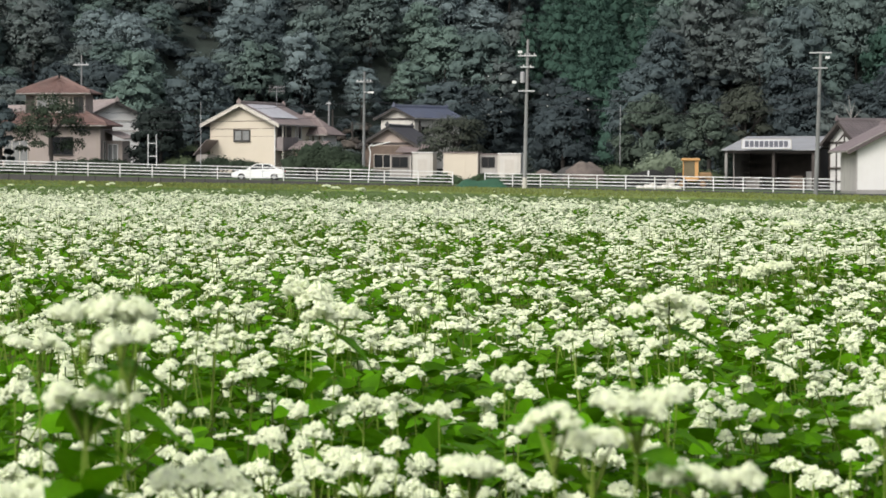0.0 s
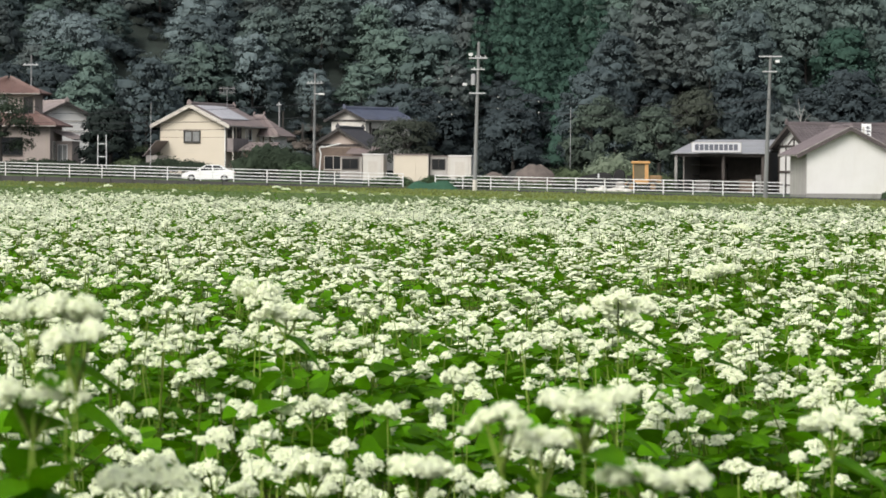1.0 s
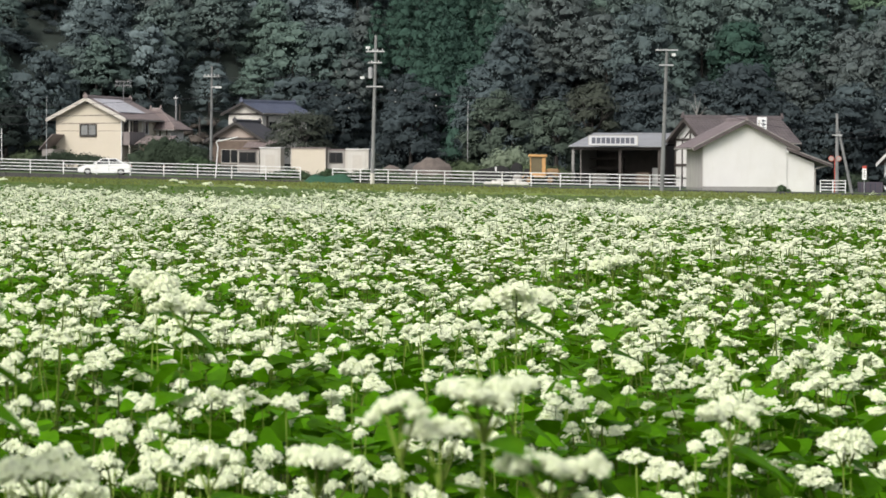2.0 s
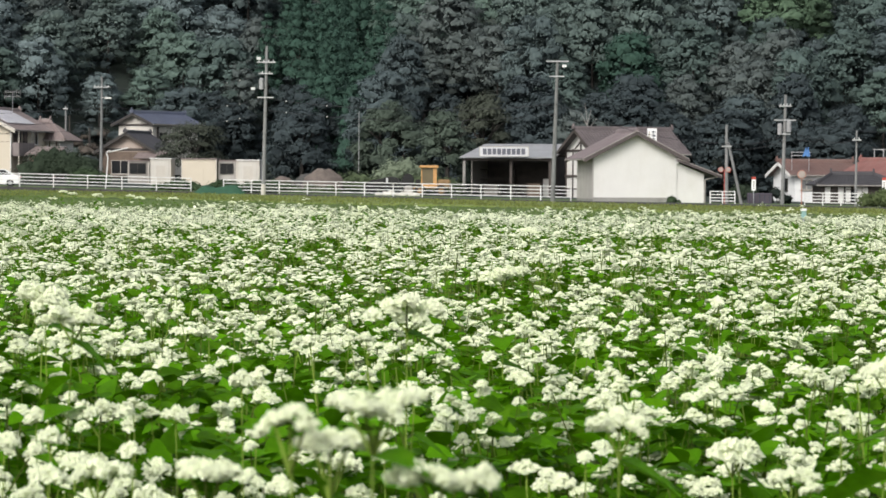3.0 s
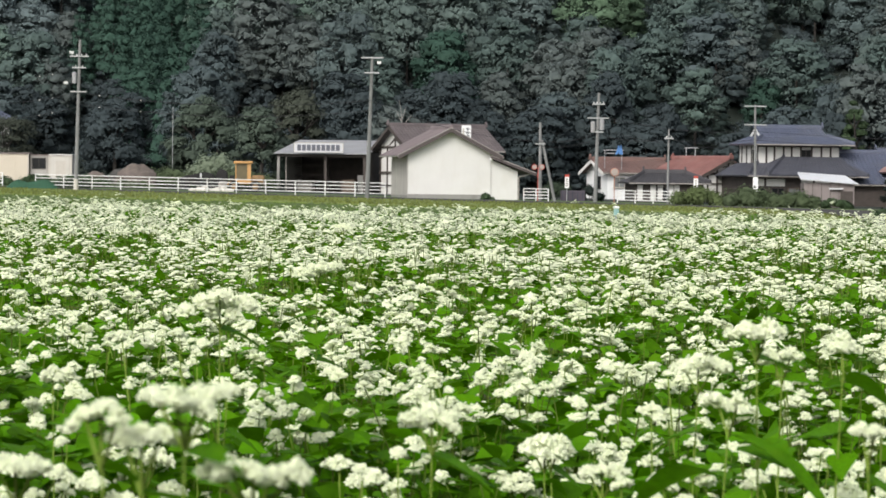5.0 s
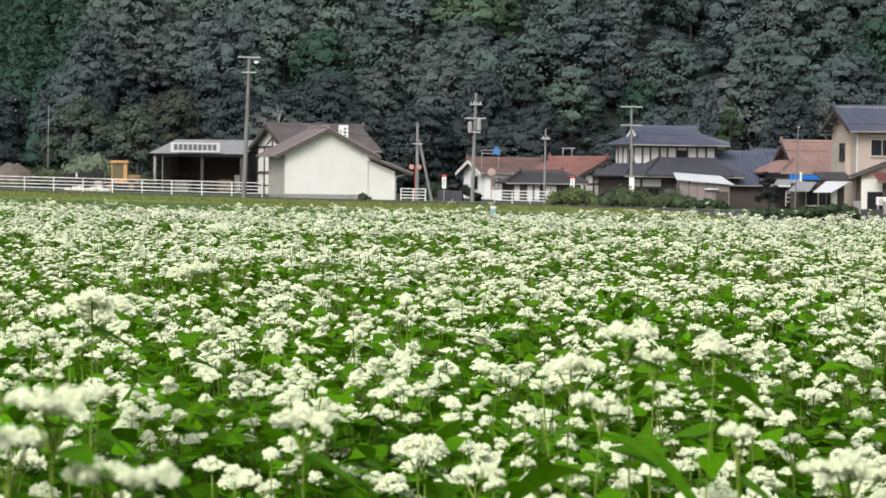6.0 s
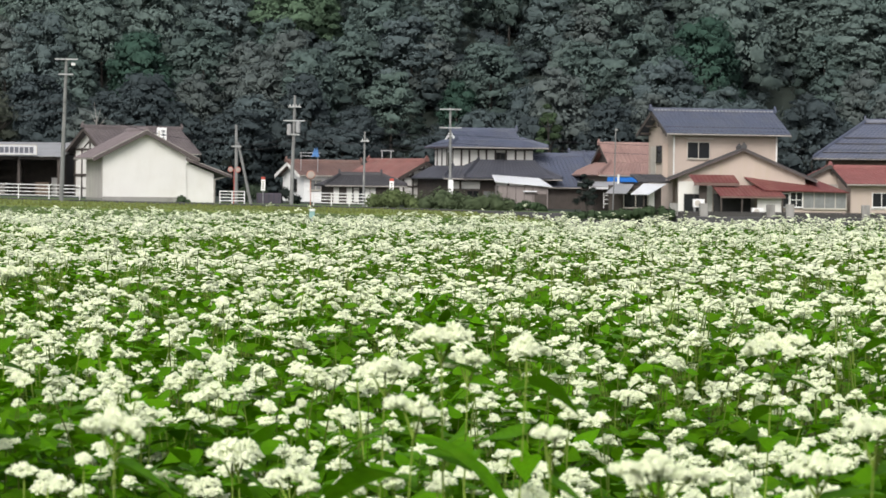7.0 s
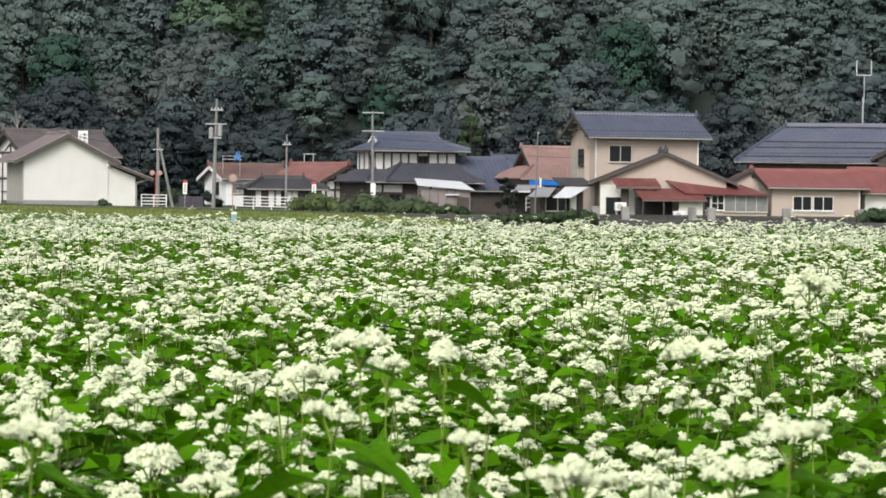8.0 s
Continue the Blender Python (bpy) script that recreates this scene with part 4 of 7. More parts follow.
# ---- building kit ----
def roof_slope(parent, a, b, c, d, mat, rib=0.34, course=0.34, th=0.10, height=0.04, name="roof"):
    """One tiled or ribbed roof slope: a, b eave left and right, c, d ridge right and left, in the parent's space."""
    a, b, c, d = (Vector(p) for p in (a, b, c, d))
    nrm = (b - a).cross((d - a) if (d - a).length > 0.01 else (c - a)).normalized()
    if nrm.z < 0:
        nrm = -nrm
    wide = max((b - a).length, (c - d).length)
    tall = ((d - a).length + (c - b).length) / 2
    nu = max(3, int(wide / rib)) * 2
    nc = max(1, int(tall / course)) if course else 1
    vs = []
    for j in range(nc):
        vs += [(j / nc, height * 0.7 if course else 0.0), ((j + 1) / nc - 0.002, 0.0)]
    V, F = [], []
    for v, up in vs:
        p, q = a.lerp(d, v), b.lerp(c, v)
        for i in range(nu + 1):
            wave = (0.0, height)[i % 2]
            V.append(p.lerp(q, i / nu) + nrm * (wave + up + th))
    w = nu + 1
    for j in range(len(vs) - 1):
        for i in range(nu):
            F.append((j * w + i, j * w + i + 1, (j + 1) * w + i + 1, (j + 1) * w + i))
    top = len(V)
    for v, up in vs[::len(vs) - 1]:
        p, q = a.lerp(d, v), b.lerp(c, v)
        for i in range(nu + 1):
            V.append(p.lerp(q, i / nu))
    last = (len(vs) - 1) * w
    for i in range(nu):
        F.append((top + i, top + i + 1, i + 1, i))
        F.append((last + i, last + i + 1, top + w + i + 1, top + w + i))
        F.append((top + i, top + w + i, top + w + i + 1, top + i + 1))
    for i in (0, nu):
        for j in range(len(vs) - 1):
            F.append((j * w + i, (j + 1) * w + i, top + w + i, top + i))
    me = arrays_mesh(name, np.array([q[:] for q in V]), np.array(F), [mat])
    return part(name, me, None, parent)


def ridge_cap(parent, p, q, mat, r=0.14, ends=True):
    """A stacked ridge with a raised end tile at each end."""
    p, q = Vector(p), Vector(q)
    d = (q - p).normalized()
    s = d.cross(Vector((0, 0, 1))).normalized()
    bm = bmesh.new()
    prof = [(-r * 1.2, -0.05), (-r * 1.0, 0.12), (-r * 0.6, 0.22), (0, 0.28), (r * 0.6, 0.22), (r * 1.0, 0.12), (r * 1.2, -0.05)]
    lo = [bm.verts.new(p + s * x + Vector((0, 0, z))) for x, z in prof]
    hi = [bm.verts.new(q + s * x + Vector((0, 0, z))) for x, z in prof]
    for i in range(len(prof) - 1):
        bm.faces.new((lo[i], lo[i + 1], hi[i + 1], hi[i]))
    bm.faces.new(lo)
    bm.faces.new(hi[::-1])
    part("ridge_cap", bm, mat, parent)
    if ends:
        for e, sign in ((p, -1), (q, 1)):
            bm = bmesh.new()
            o = e + d * (0.08 * sign)
            ring = [(-0.22, 0.0), (0.22, 0.0), (0.24, 0.2), (0.12, 0.36), (0.0, 0.52), (-0.12, 0.36), (-0.24, 0.2)]
            f0 = [bm.verts.new(o - d * 0.07 + s * x + Vector((0, 0, z))) for x, z in ring]
            f1 = [bm.verts.new(o + d * 0.07 + s * x + Vector((0, 0, z))) for x, z in ring]
            bm.faces.new(f0)
            bm.faces.new(f1[::-1])
            for i in range(len(ring)):
                k = (i + 1) % len(ring)
                bm.faces.new((f0[i], f0[k], f1[k], f1[i]))
            part("ridge_end_tile", bm, mat, parent)


def gutter(parent, p, q, mat):
    bm = bmesh.new()
    tube(bm, p, q, 0.06, sides=6)
    part("gutter", bm, mat, parent)


def gable_along_y(parent, x0, x1, y0, y1, zb, ze, rise, wall, roof, oe=0.6, og=0.5, rib=0.34, course=0.34, off=0.0, trim="dark_alu", cap=True, ends=True, verge=None, barge=0.2):
    """A block whose gable faces the viewer (ridge runs back). off moves the ridge sideways."""
    xc = (x0 + x1) / 2 + off
    bm = bmesh.new()
    prism(bm, [(x0, zb), (x1, zb), (x1, ze), (xc, ze + rise), (x0, ze)], y1 - y0, "y", y0)
    part("wall", bm, M[wall], parent)
    for side, xe in ((-1, x0), (1, x1)):
        k = rise / abs(xc - xe)
        e = (xe + side * oe, ze - k * oe)
        pts = [(e[0], y0 - og, e[1]), (e[0], y1 + og, e[1]), (xc, y1 + og, ze + rise), (xc, y0 - og, ze + rise)]
        roof_slope(parent, pts[1], pts[0], pts[3], pts[2], M[roof], rib, course)
        gutter(parent, (e[0] + side * 0.05, y0 - og, e[1] + 0.02), (e[0] + side * 0.05, y1 + og, e[1] + 0.02), M["grey_wall"])
        for yy in (y0 - og - 0.03, y1 + og - 0.02):
            bm = bmesh.new()
            prism(bm, [(e[0], e[1] - barge), (e[0], e[1] + 0.1), (xc, ze + rise + 0.1), (xc, ze + rise - barge)], 0.05, "y", yy)
            part("bargeboard", bm, M[trim], parent)
        if verge:
            bm = bmesh.new()
            prism(bm, [(e[0], e[1] + 0.1), (e[0], e[1] + 0.17), (xc, ze + rise + 0.17), (xc, ze + rise + 0.1)], 0.16, "y", y0 - og - 0.06)
            part("verge_tiles", bm, M[verge], parent, "pale row of verge tiles")
    if cap:
        ridge_cap(parent, (xc, y0 - og, ze + rise + 0.1), (xc, y1 + og, ze + rise + 0.1), M[roof], ends=ends)


def gable_along_x(parent, x0, x1, y0, y1, zb, ze, rise, wall, roof, oe=0.6, og=0.5, rib=0.34, course=0.34, trim="dark_alu", cap=True, ends=True):
    """A block whose roof slope faces the viewer (ridge runs left to right)."""
    yc = (y0 + y1) / 2
    bm = bmesh.new()
    prism(bm, [(y0, zb), (y1, zb), (y1, ze), (yc, ze + rise), (y0, ze)], x1 - x0, "x", x0)
    part("wall", bm, M[wall], parent)
    k = rise / (yc - y0)
    for side, ye in ((-1, y0), (1, y1)):
        e = (ye + side * oe, ze - k * oe)
        pts = [(x0 - og, e[0], e[1]), (x1 + og, e[0], e[1]), (x1 + og, yc, ze + rise), (x0 - og, yc, ze + rise)]
        if side > 0:
            pts = [pts[1], pts[0], pts[3], pts[2]]
        roof_slope(parent, *pts, M[roof], rib, course)
        gutter(parent, (x0 - og, e[0] + side * 0.05, e[1] + 0.02), (x1 + og, e[0] + side * 0.05, e[1] + 0.02), M["grey_wall"])
        for xx in (x0 - og - 0.03, x1 + og - 0.02):
            bm = bmesh.new()
            prism(bm, [(e[0], e[1] - 0.2), (e[0], e[1] + 0.1), (yc, ze + rise + 0.1), (yc, ze + rise - 0.2)], 0.05, "x", xx)
            part("bargeboard", bm, M[trim], parent)
    if cap:
        ridge_cap(parent, (x0 - og, yc, ze + rise + 0.1), (x1 + og, yc, ze + rise + 0.1), M[roof], ends=ends)


def hip_roof(parent, x0, x1, y0, y1, ze, rise, roof, oe=0.6, rib=0.34, course=0.34, inset=1.0, cap=True, name="roof"):
    """A hipped roof over a rectangle; inset 1 gives equal pitch on all sides."""
    x0, x1, y0, y1 = x0 - oe, x1 + oe, y0 - oe, y1 + oe
    w, d = x1 - x0, y1 - y0
    yc, xc = (y0 + y1) / 2, (x0 + x1) / 2
    if w >= d:
        i = d / 2 * inset
        r0, r1 = (x0 + i, yc, ze + rise), (x1 - i, yc, ze + rise)
        quads = [((x0, y0), (x1, y0), r1, r0), ((x1, y1), (x0, y1), r0, r1), ((x0, y1), (x0, y0), r0, r0), ((x1, y0), (x1, y1), r1, r1)]
    else:
        i = w / 2 * inset
        r0, r1 = (xc, y0 + i, ze + rise), (xc, y1 - i, ze + rise)
        quads = [((x0, y0), (x1, y0), r0, r0), ((x1, y1), (x0, y1), r1, r1), ((x0, y1), (x0, y0), r0, r1), ((x1, y0), (x1, y1), r1, r0)]
    for a, b, c, d2 in quads:
        roof_slope(parent, (*a, ze), (*b, ze), c, d2, M[roof], rib, course, name=name)
    if cap:
        if (Vector(r1) - Vector(r0)).length > 0.3:
            ridge_cap(parent, (r0[0], r0[1], r0[2] + 0.1), (r1[0], r1[1], r1[2] + 0.1), M[roof])
        for p, q in (((x0, y0), r0), ((x1, y0), r1 if w >= d else r0)):
            ridge_cap(parent, (p[0], p[1], ze + 0.1), (q[0], q[1], q[2] + 0.1), M[roof], r=0.10, ends=False)
    gutter(parent, (x0, y0 - 0.05, ze + 0.03), (x1, y0 - 0.05, ze + 0.03), M["grey_wall"])


def skirt_roof(parent, x0, x1, y0, y1, ze, ix0, ix1, iy0, iy1, zt, roof, rib=0.34, course=0.34):
    """A lean-to roof running round an upper storey, from the eave rectangle up to the inner one."""
    A, B, C, D = (x0, y0, ze), (x1, y0, ze), (x1, y1, ze), (x0, y1, ze)
    a, b, c, d = (ix0, iy0, zt), (ix1, iy0, zt), (ix1, iy1, zt), (ix0, iy1, zt)
    for p, q, r, s in ((A, B, b, a), (B, C, c, b), (C, D, d, c), (D, A, a, d)):
        roof_slope(parent, p, q, r, s, M[roof], rib, course)
    for p, q in ((A, a), (B, b)):
        ridge_cap(parent, (p[0], p[1], p[2] + 0.1), (q[0], q[1], q[2] + 0.1), M[roof], r=0.10, ends=False)
    gutter(parent, (x0, y0 - 0.05, ze + 0.03), (x1, y0 - 0.05, ze + 0.03), M["grey_wall"])


def lean_roof(parent, x0, x1, y0, y1, z0, z1, roof, rib=0.4, course=0.0, th=0.05):
    """One slope: front edge at y0 and height z0, back edge at y1 and height z1."""
    roof_slope(parent, (x0, y0, z0), (x1, y0, z0), (x1, y1, z1), (x0, y1, z1), M[roof], rib, course, th, 0.03)


def on_face(face, at, u0, u1, z0, z1, n0, n1):
    """A box on a wall face: front (y = at), back, left (x = at) or right; n0, n1 outwards from the wall."""
    if face == "front":
        return (u0, u1, at - n1, at - n0, z0, z1)
    if face == "left":
        return (at - n1, at - n0, u0, u1, z0, z1)
    return (at + n0, at + n1, u0, u1, z0, z1)


def window(parent, face, at, u0, u1, z0, z1, panes=2, frame="alu", glass="glass", sill=True, bar=0.05, transom=None):
    """A framed window set on a wall: casing, one pane for each leaf, sill."""
    win = new("window")
    win.parent = parent
    rows = [on_face(face, at, u0 - bar, u1 + bar, z1, z1 + bar, 0.0, 0.09), on_face(face, at, u0 - bar, u1 + bar, z0 - bar, z0, 0.0, 0.09),
            on_face(face, at, u0 - bar, u0, z0, z1, 0.0, 0.09), on_face(face, at, u1, u1 + bar, z0, z1, 0.0, 0.09)]
    for i in range(1, panes):
        u = u0 + (u1 - u0) * i / panes
        rows.append(on_face(face, at, u - bar * 0.5, u + bar * 0.5, z0, z1, 0.004, 0.075))
    if transom:
        rows.append(on_face(face, at, u0, u1, transom - 0.02, transom + 0.02, 0.004, 0.07))
    part("window_frame", boxes(*rows), M[frame], win)
    for i in range(panes):
        a, b = u0 + (u1 - u0) * i / panes, u0 + (u1 - u0) * (i + 1) / panes
        part("pane", boxes(on_face(face, at, a + 0.01, b - 0.01, z0, z1, 0.01, 0.03 + 0.015 * (i % 2))), M[glass], win)
    if sill:
        part("window_sill", boxes(on_face(face, at, u0 - 0.1, u1 + 0.1, z0 - bar - 0.05, z0 - bar, 0.0, 0.14)), M[frame], win)
    return win


def trim_box(name, parent, mat, *rows, label=""):
    return part(name, boxes(*rows), M[mat], parent, label)


# ---- houses, from the west end of the village ----
def red_tile_house():
    h = thing("house", -79.2, 268, 0.9, 0, "two-storey beige house with red-brown hipped tile roofs", "house")
    trim_box("wall", h, "beige_wall", (-6.3, 5.2, 0, 4.6, 0, 4.7))
    skirt_roof(h, -7.2, 6.1, -1.0, 5.2, 4.4, -2.9, 3.4, 1.2, 4.3, 5.6, "red_tile")
    trim_box("upper_wall", h, "beige_wall", (-2.8, 3.3, 1.3, 4.2, 4.7, 7.6))
    hip_roof(h, -2.8, 3.3, 1.3, 4.2, 7.6, 1.55, "red_tile", 0.75, inset=1.66)
    window(h, "front", 0, 0.0, 2.4, 1.6, 3.3, 2, "dark_alu")
    window(h, "front", 0, -4.6, -2.2, 0.4, 3.0, 3, "alu", "curtain_glass")
    window(h, "front", 1.3, 2.2, 3.1, 5.7, 7.3, 2, "dark_alu")
    trim_box("shutter_box", h, "timber", (-2.75, -1.9, 1.22, 1.29, 5.7, 7.4))
    window(h, "front", 1.3, -1.6, 0.6, 5.9, 7.3, 2, "alu", "curtain_glass")
    window(h, "right", 5.2, 1.0, 2.4, 0.6, 2.9, 2, "alu", "curtain_glass")
    trim_box("balcony_rail", h, "white_wall", (0.6, 1.8, 0.95, 1.02, 5.75, 5.9))
    # thin dark timber sheet at the left end of the front wall
    trim_box("dark_porch", h, "timber", (-6.2, -5.0, -0.04, 0, 0, 3.9))
    trim_box("base_course", h, "dark_concrete", (-6.32, 5.22, -0.03, 0.02, 0, 0.45))
    trim_box("lean_to", h, "beige_wall", (5.21, 6.9, 2.0, 5.0, 0, 3.0))
    roof_slope(h, (5.2, 1.4, 3.9), (7.2, 1.4, 3.1), (7.2, 7.4, 3.1), (5.2, 7.4, 3.9), M["tan_tile"])
    window(h, "front", 2.0, 5.5, 6.4, 0.6, 2.6, 2, "white_rail", "curtain_glass")


def white_gable_house():
    h = thing("house", -77.0, 285, 1.4, 38, "white gabled house with pale tan roof behind a red-roofed one", "house")
    gable_along_y(h, -3.0, 2.6, 0, 9, 0, 5.35, 1.3, "white_wall", "tan_tile", 0.6, 0.7)
    trim_box("beam", h, "alu", (-3.0, 2.6, -0.06, 0.0, 3.6, 3.7), (-3.0, 2.6, -0.06, 0.0, 4.7, 4.8))
    g = thing("house", -85.5, 281, 1.5, 0, "low house wing with pale tan roof", "house")
    gable_along_x(g, -5, 5, 0, 7, 0, 4.4, 1.5, "beige_wall", "tan_tile")


def yellow_house():
    h = thing("house", -59.05, 265, 0.8, -10, "two-storey pale yellow house with brown roof and balcony", "house")
    gable_along_y(h, -3.35, 3.35, 0, 10, 0, 4.88, 1.66, "yellow_wall", "brown_tile", 0.75, 0.7, trim="alu", verge="prefab_panel")
    window(h, "front", 0, -0.75, 0.75, 3.1, 4.0, 2, "dark_alu", "curtain_glass", bar=0.13)
    trim_box("vent", h, "dark_alu", (-0.2, 0.25, -0.05, 0, 6.1, 6.25))
    for z in (3.45, 4.2, 4.9):
        trim_box("siding_joint", h, "brown_wood", (-3.3, 3.3, -0.012, 0, z, z + 0.035))
    # balcony on the east side
    b = trim_box("balcony", h, "balcony_board", (3.36, 4.15, 0.25, 0.35, 2.2, 3.4), (4.05, 4.15, 0.35, 4.3, 2.2, 3.4), (3.36, 4.15, 4.2, 4.3, 2.2, 3.4), (3.36, 4.15, 0.3, 4.3, 2.1, 2.2),
                 label="grey-brown panelled balcony")
    trim_box("post", b, "alu", (4.03, 4.13, 0.36, 0.46, -0.2, 4.6))
    trim_box("post", b, "alu", (4.03, 4.13, 4.08, 4.18, -0.2, 4.6))
    window(h, "right", 3.35, 0.8, 2.6, 2.6, 4.6, 2, "dark_alu")
    window(h, "right", 3.35, 3.2, 4.2, 3.2, 4.6, 2, "dark_alu")
    window(h, "right", 3.35, 5.5, 7.0, 3.3, 4.5, 2, "white_rail")
    window(h, "right", 3.35, 5.0, 7.2, 0.3, 2.0, 2, "alu", "curtain_glass")
    trim_box("downpipe", h, "white_rail", (3.36, 3.44, 0.0, 0.08, 0, 4.5))
    # solar panels lie on the east slope
    k = 1.66 / 3.35
    s = new("solar_array")
    s.parent = h
    tagged(s, "solar panels on the roof slope, sky sheen painted pale")
    for j in range(4):
        for i in range(2):
            y0, x0 = 0.4 + j * 1.75, 0.35 + i * 1.35
            x1, y1 = x0 + 1.3, y0 + 1.7
            bm = bmesh.new()
            z = lambda x: 4.88 + 1.66 - k * x + 0.26
            lo = [bm.verts.new((x, y, z(x) - 0.05)) for x, y in ((x0, y0), (x1, y0), (x1, y1), (x0, y1))]
            hi = [bm.verts.new((x, y, z(x))) for x, y in ((x0, y0), (x1, y0), (x1, y1), (x0, y1))]
            bm.faces.new(lo[::-1])
            bm.faces.new(hi)
            for q in range(4):
                bm.faces.new((lo[q], lo[(q + 1) % 4], hi[(q + 1) % 4], hi[q]))
            part("solar_panel", bm, M["solar"], s)
    part("panel_edge", boxes((3.0, 3.08, 0.4, 7.35, 4.98, 5.14)), M["dark_alu"], s)
    lt = thing("lean_to", -61.9, 262.5, 0.8, -10, "small grey-brown lean-to roof against a yellow house", "lean-to")
    roof_slope(lt, (-1.5, 3.5, 1.6), (-1.5, 0, 1.6), (-0.1, 0, 3.1), (-0.1, 3.5, 3.1), M["tan_tile"], 0.3, 0, 0.05, 0.03)
    trim_box("wall", lt, "grey_wall", (-1.3, -0.1, 0.3, 3.3, 0, 1.7))
    antenna(-57.0, 271.5, 7.2, 2.1)
    e = thing("house", -53.9, 273.5, 0.55, -10, "house wing with brown hipped roof and timber-framed white walls", "house")
    trim_box("wall", e, "white_wall", (-3.2, 1.3, 0, 3.6, 0, 4.0))
    hip_roof(e, -3.2, 1.3, 0, 3.6, 3.9, 1.9, "brown_tile", 0.7)
    for x in (-2.6, -1.9, -1.2, -0.5, 0.2, 0.9):
        trim_box("stud", e, "brown_wood", (x - 0.07, x + 0.07, -0.05, 0, 2.2, 3.9))
    trim_box("rail", e, "brown_wood", (-3.2, 1.3, -0.06, 0, 2.9, 3.0))
    p = thing("house_porch", -57.6, 262.5, 0.8, -10, "small brown porch roof beside the yellow house", "porch")
    lean_roof(p, 3.0, 6.2, 2.0, 5.0, 2.2, 3.0, "brown_tile", 0.3, 0.3)
    trim_box("wall", p, "brown_wood", (3.3, 6.0, 2.6, 5.0, 0, 2.2))


def antenna(x, y, z, h):
    a = thing("tv_antenna", x, y, z, 0, "thin grey aerial with cross rods on a roof", "antenna")
    bm = bmesh.new()
    tube(bm, (0, 0, -0.4), (0, 0, h), 0.03, sides=5)
    part("mast", bm, M["steel"], a)
    for zz in (h - 0.1, h - 0.5):
        bm = bmesh.new()
        tube(bm, (-0.8, 0, zz), (0.8, 0, zz), 0.02, sides=4)
        for k in range(-4, 5):
            tube(bm, (k * 0.19, -0.35, zz), (k * 0.19, 0.35, zz), 0.012, sides=4)
            tube(bm, (k * 0.19, 0, zz - 0.22), (k * 0.19, 0, zz + 0.22), 0.012, sides=4)
        part("rods", bm, M["steel"], a)


def blue_roof_house():
    h = thing("house", -47.9, 290, 1.2, -30, "cream house with shiny blue-grey tiled gable roof", "house")
    gable_along_y(h, -2.3, 2.3, 0, 7.5, 0, 5.4, 0.95, "prefab_panel", "blue_tile", 0.5, 0.6)
    trim_box("beam", h, "timber", (-2.3, 2.3, -0.07, 0, 5.1, 5.3))
    window(h, "right", 2.3, 1.0, 2.2, 3.4, 4.4, 2)
    trim_box("vent_pipe", h, "dark_alu", (2.31, 2.5, 0.6, 0.75, 3.0, 5.0))
    g = thing("house", -47.1, 280, 0.9, -8, "low cream house with dark tiled gable roof", "house")
    gable_along_y(g, -2.6, 2.6, 0, 7, 0, 2.9, 1.55, "cream_wall", "dark_tile", 0.7, 0.7)
    trim_box("beam", g, "timber", (-2.3, 2.3, -0.07, 0, 2.7, 2.95))
    trim_box("lower_boarding", g, "brown_wood", (-2.6, 2.6, -0.05, 0, 0, 2.6))
    window(g, "front", -0.05, -1.6, 1.2, 0.4, 1.7, 3, "alu", "glass")
    lean_roof(g, 1.2, 4.2, -2.0, 0.6, 1.9, 2.7, "brown_tile", 0.3, 0.3)


def prefab_row():
    rows = [("shed", -43.0, 262, 2.0, 3, 1.55, "grey_wall", "grey prefab hut with small windows"), ("shed", -40.27, 258, 1.9, 2.5, 1.75, "prefab_panel", "white prefab storage box"),
            ("shed", -36.7, 258, 3.25, 2.5, 1.75, "yellow_wall", "cream prefab storage box"), ("shed", -34.1, 258.6, 1.7, 2.2, 1.6, "shade_wall", "grey prefab hut with a dark window"),
            ("shed", -32.1, 258, 2.05, 2.5, 1.65, "prefab_panel", "white flat-roofed prefab box")]
    for name, x, y, w, d, hh, wall, label in rows:
        base = 0.15
        hh = hh + 0.75
        h = thing(name, x, y, base, 0, label, "shed")
        trim_box("wall", h, wall, (-w / 2, w / 2, 0, d, 0, hh))
        trim_box("roof", h, "brown_tile" if wall != "prefab_panel" else "white_wall", (-w / 2 - 0.08, w / 2 + 0.08, -0.1, d + 0.1, hh, hh + 0.1))
        if "window" in label:
            window(h, "front", 0, -w / 2 + 0.2, w / 2 - 0.35, 1.2, 2.1, 2, "dark_alu", sill=False)
        else:
            trim_box("door", h, "alu" if wall == "prefab_panel" else wall, (-0.45, 0.45, -0.03, 0, 0.1, 1.9))
        trim_box("corner_post", h, "alu", (-w / 2 - 0.02, -w / 2 + 0.06, -0.02, 0.05, 0, hh))
        trim_box("corner_post", h, "alu", (w / 2 - 0.06, w / 2 + 0.02, -0.02, 0.05, 0, hh))


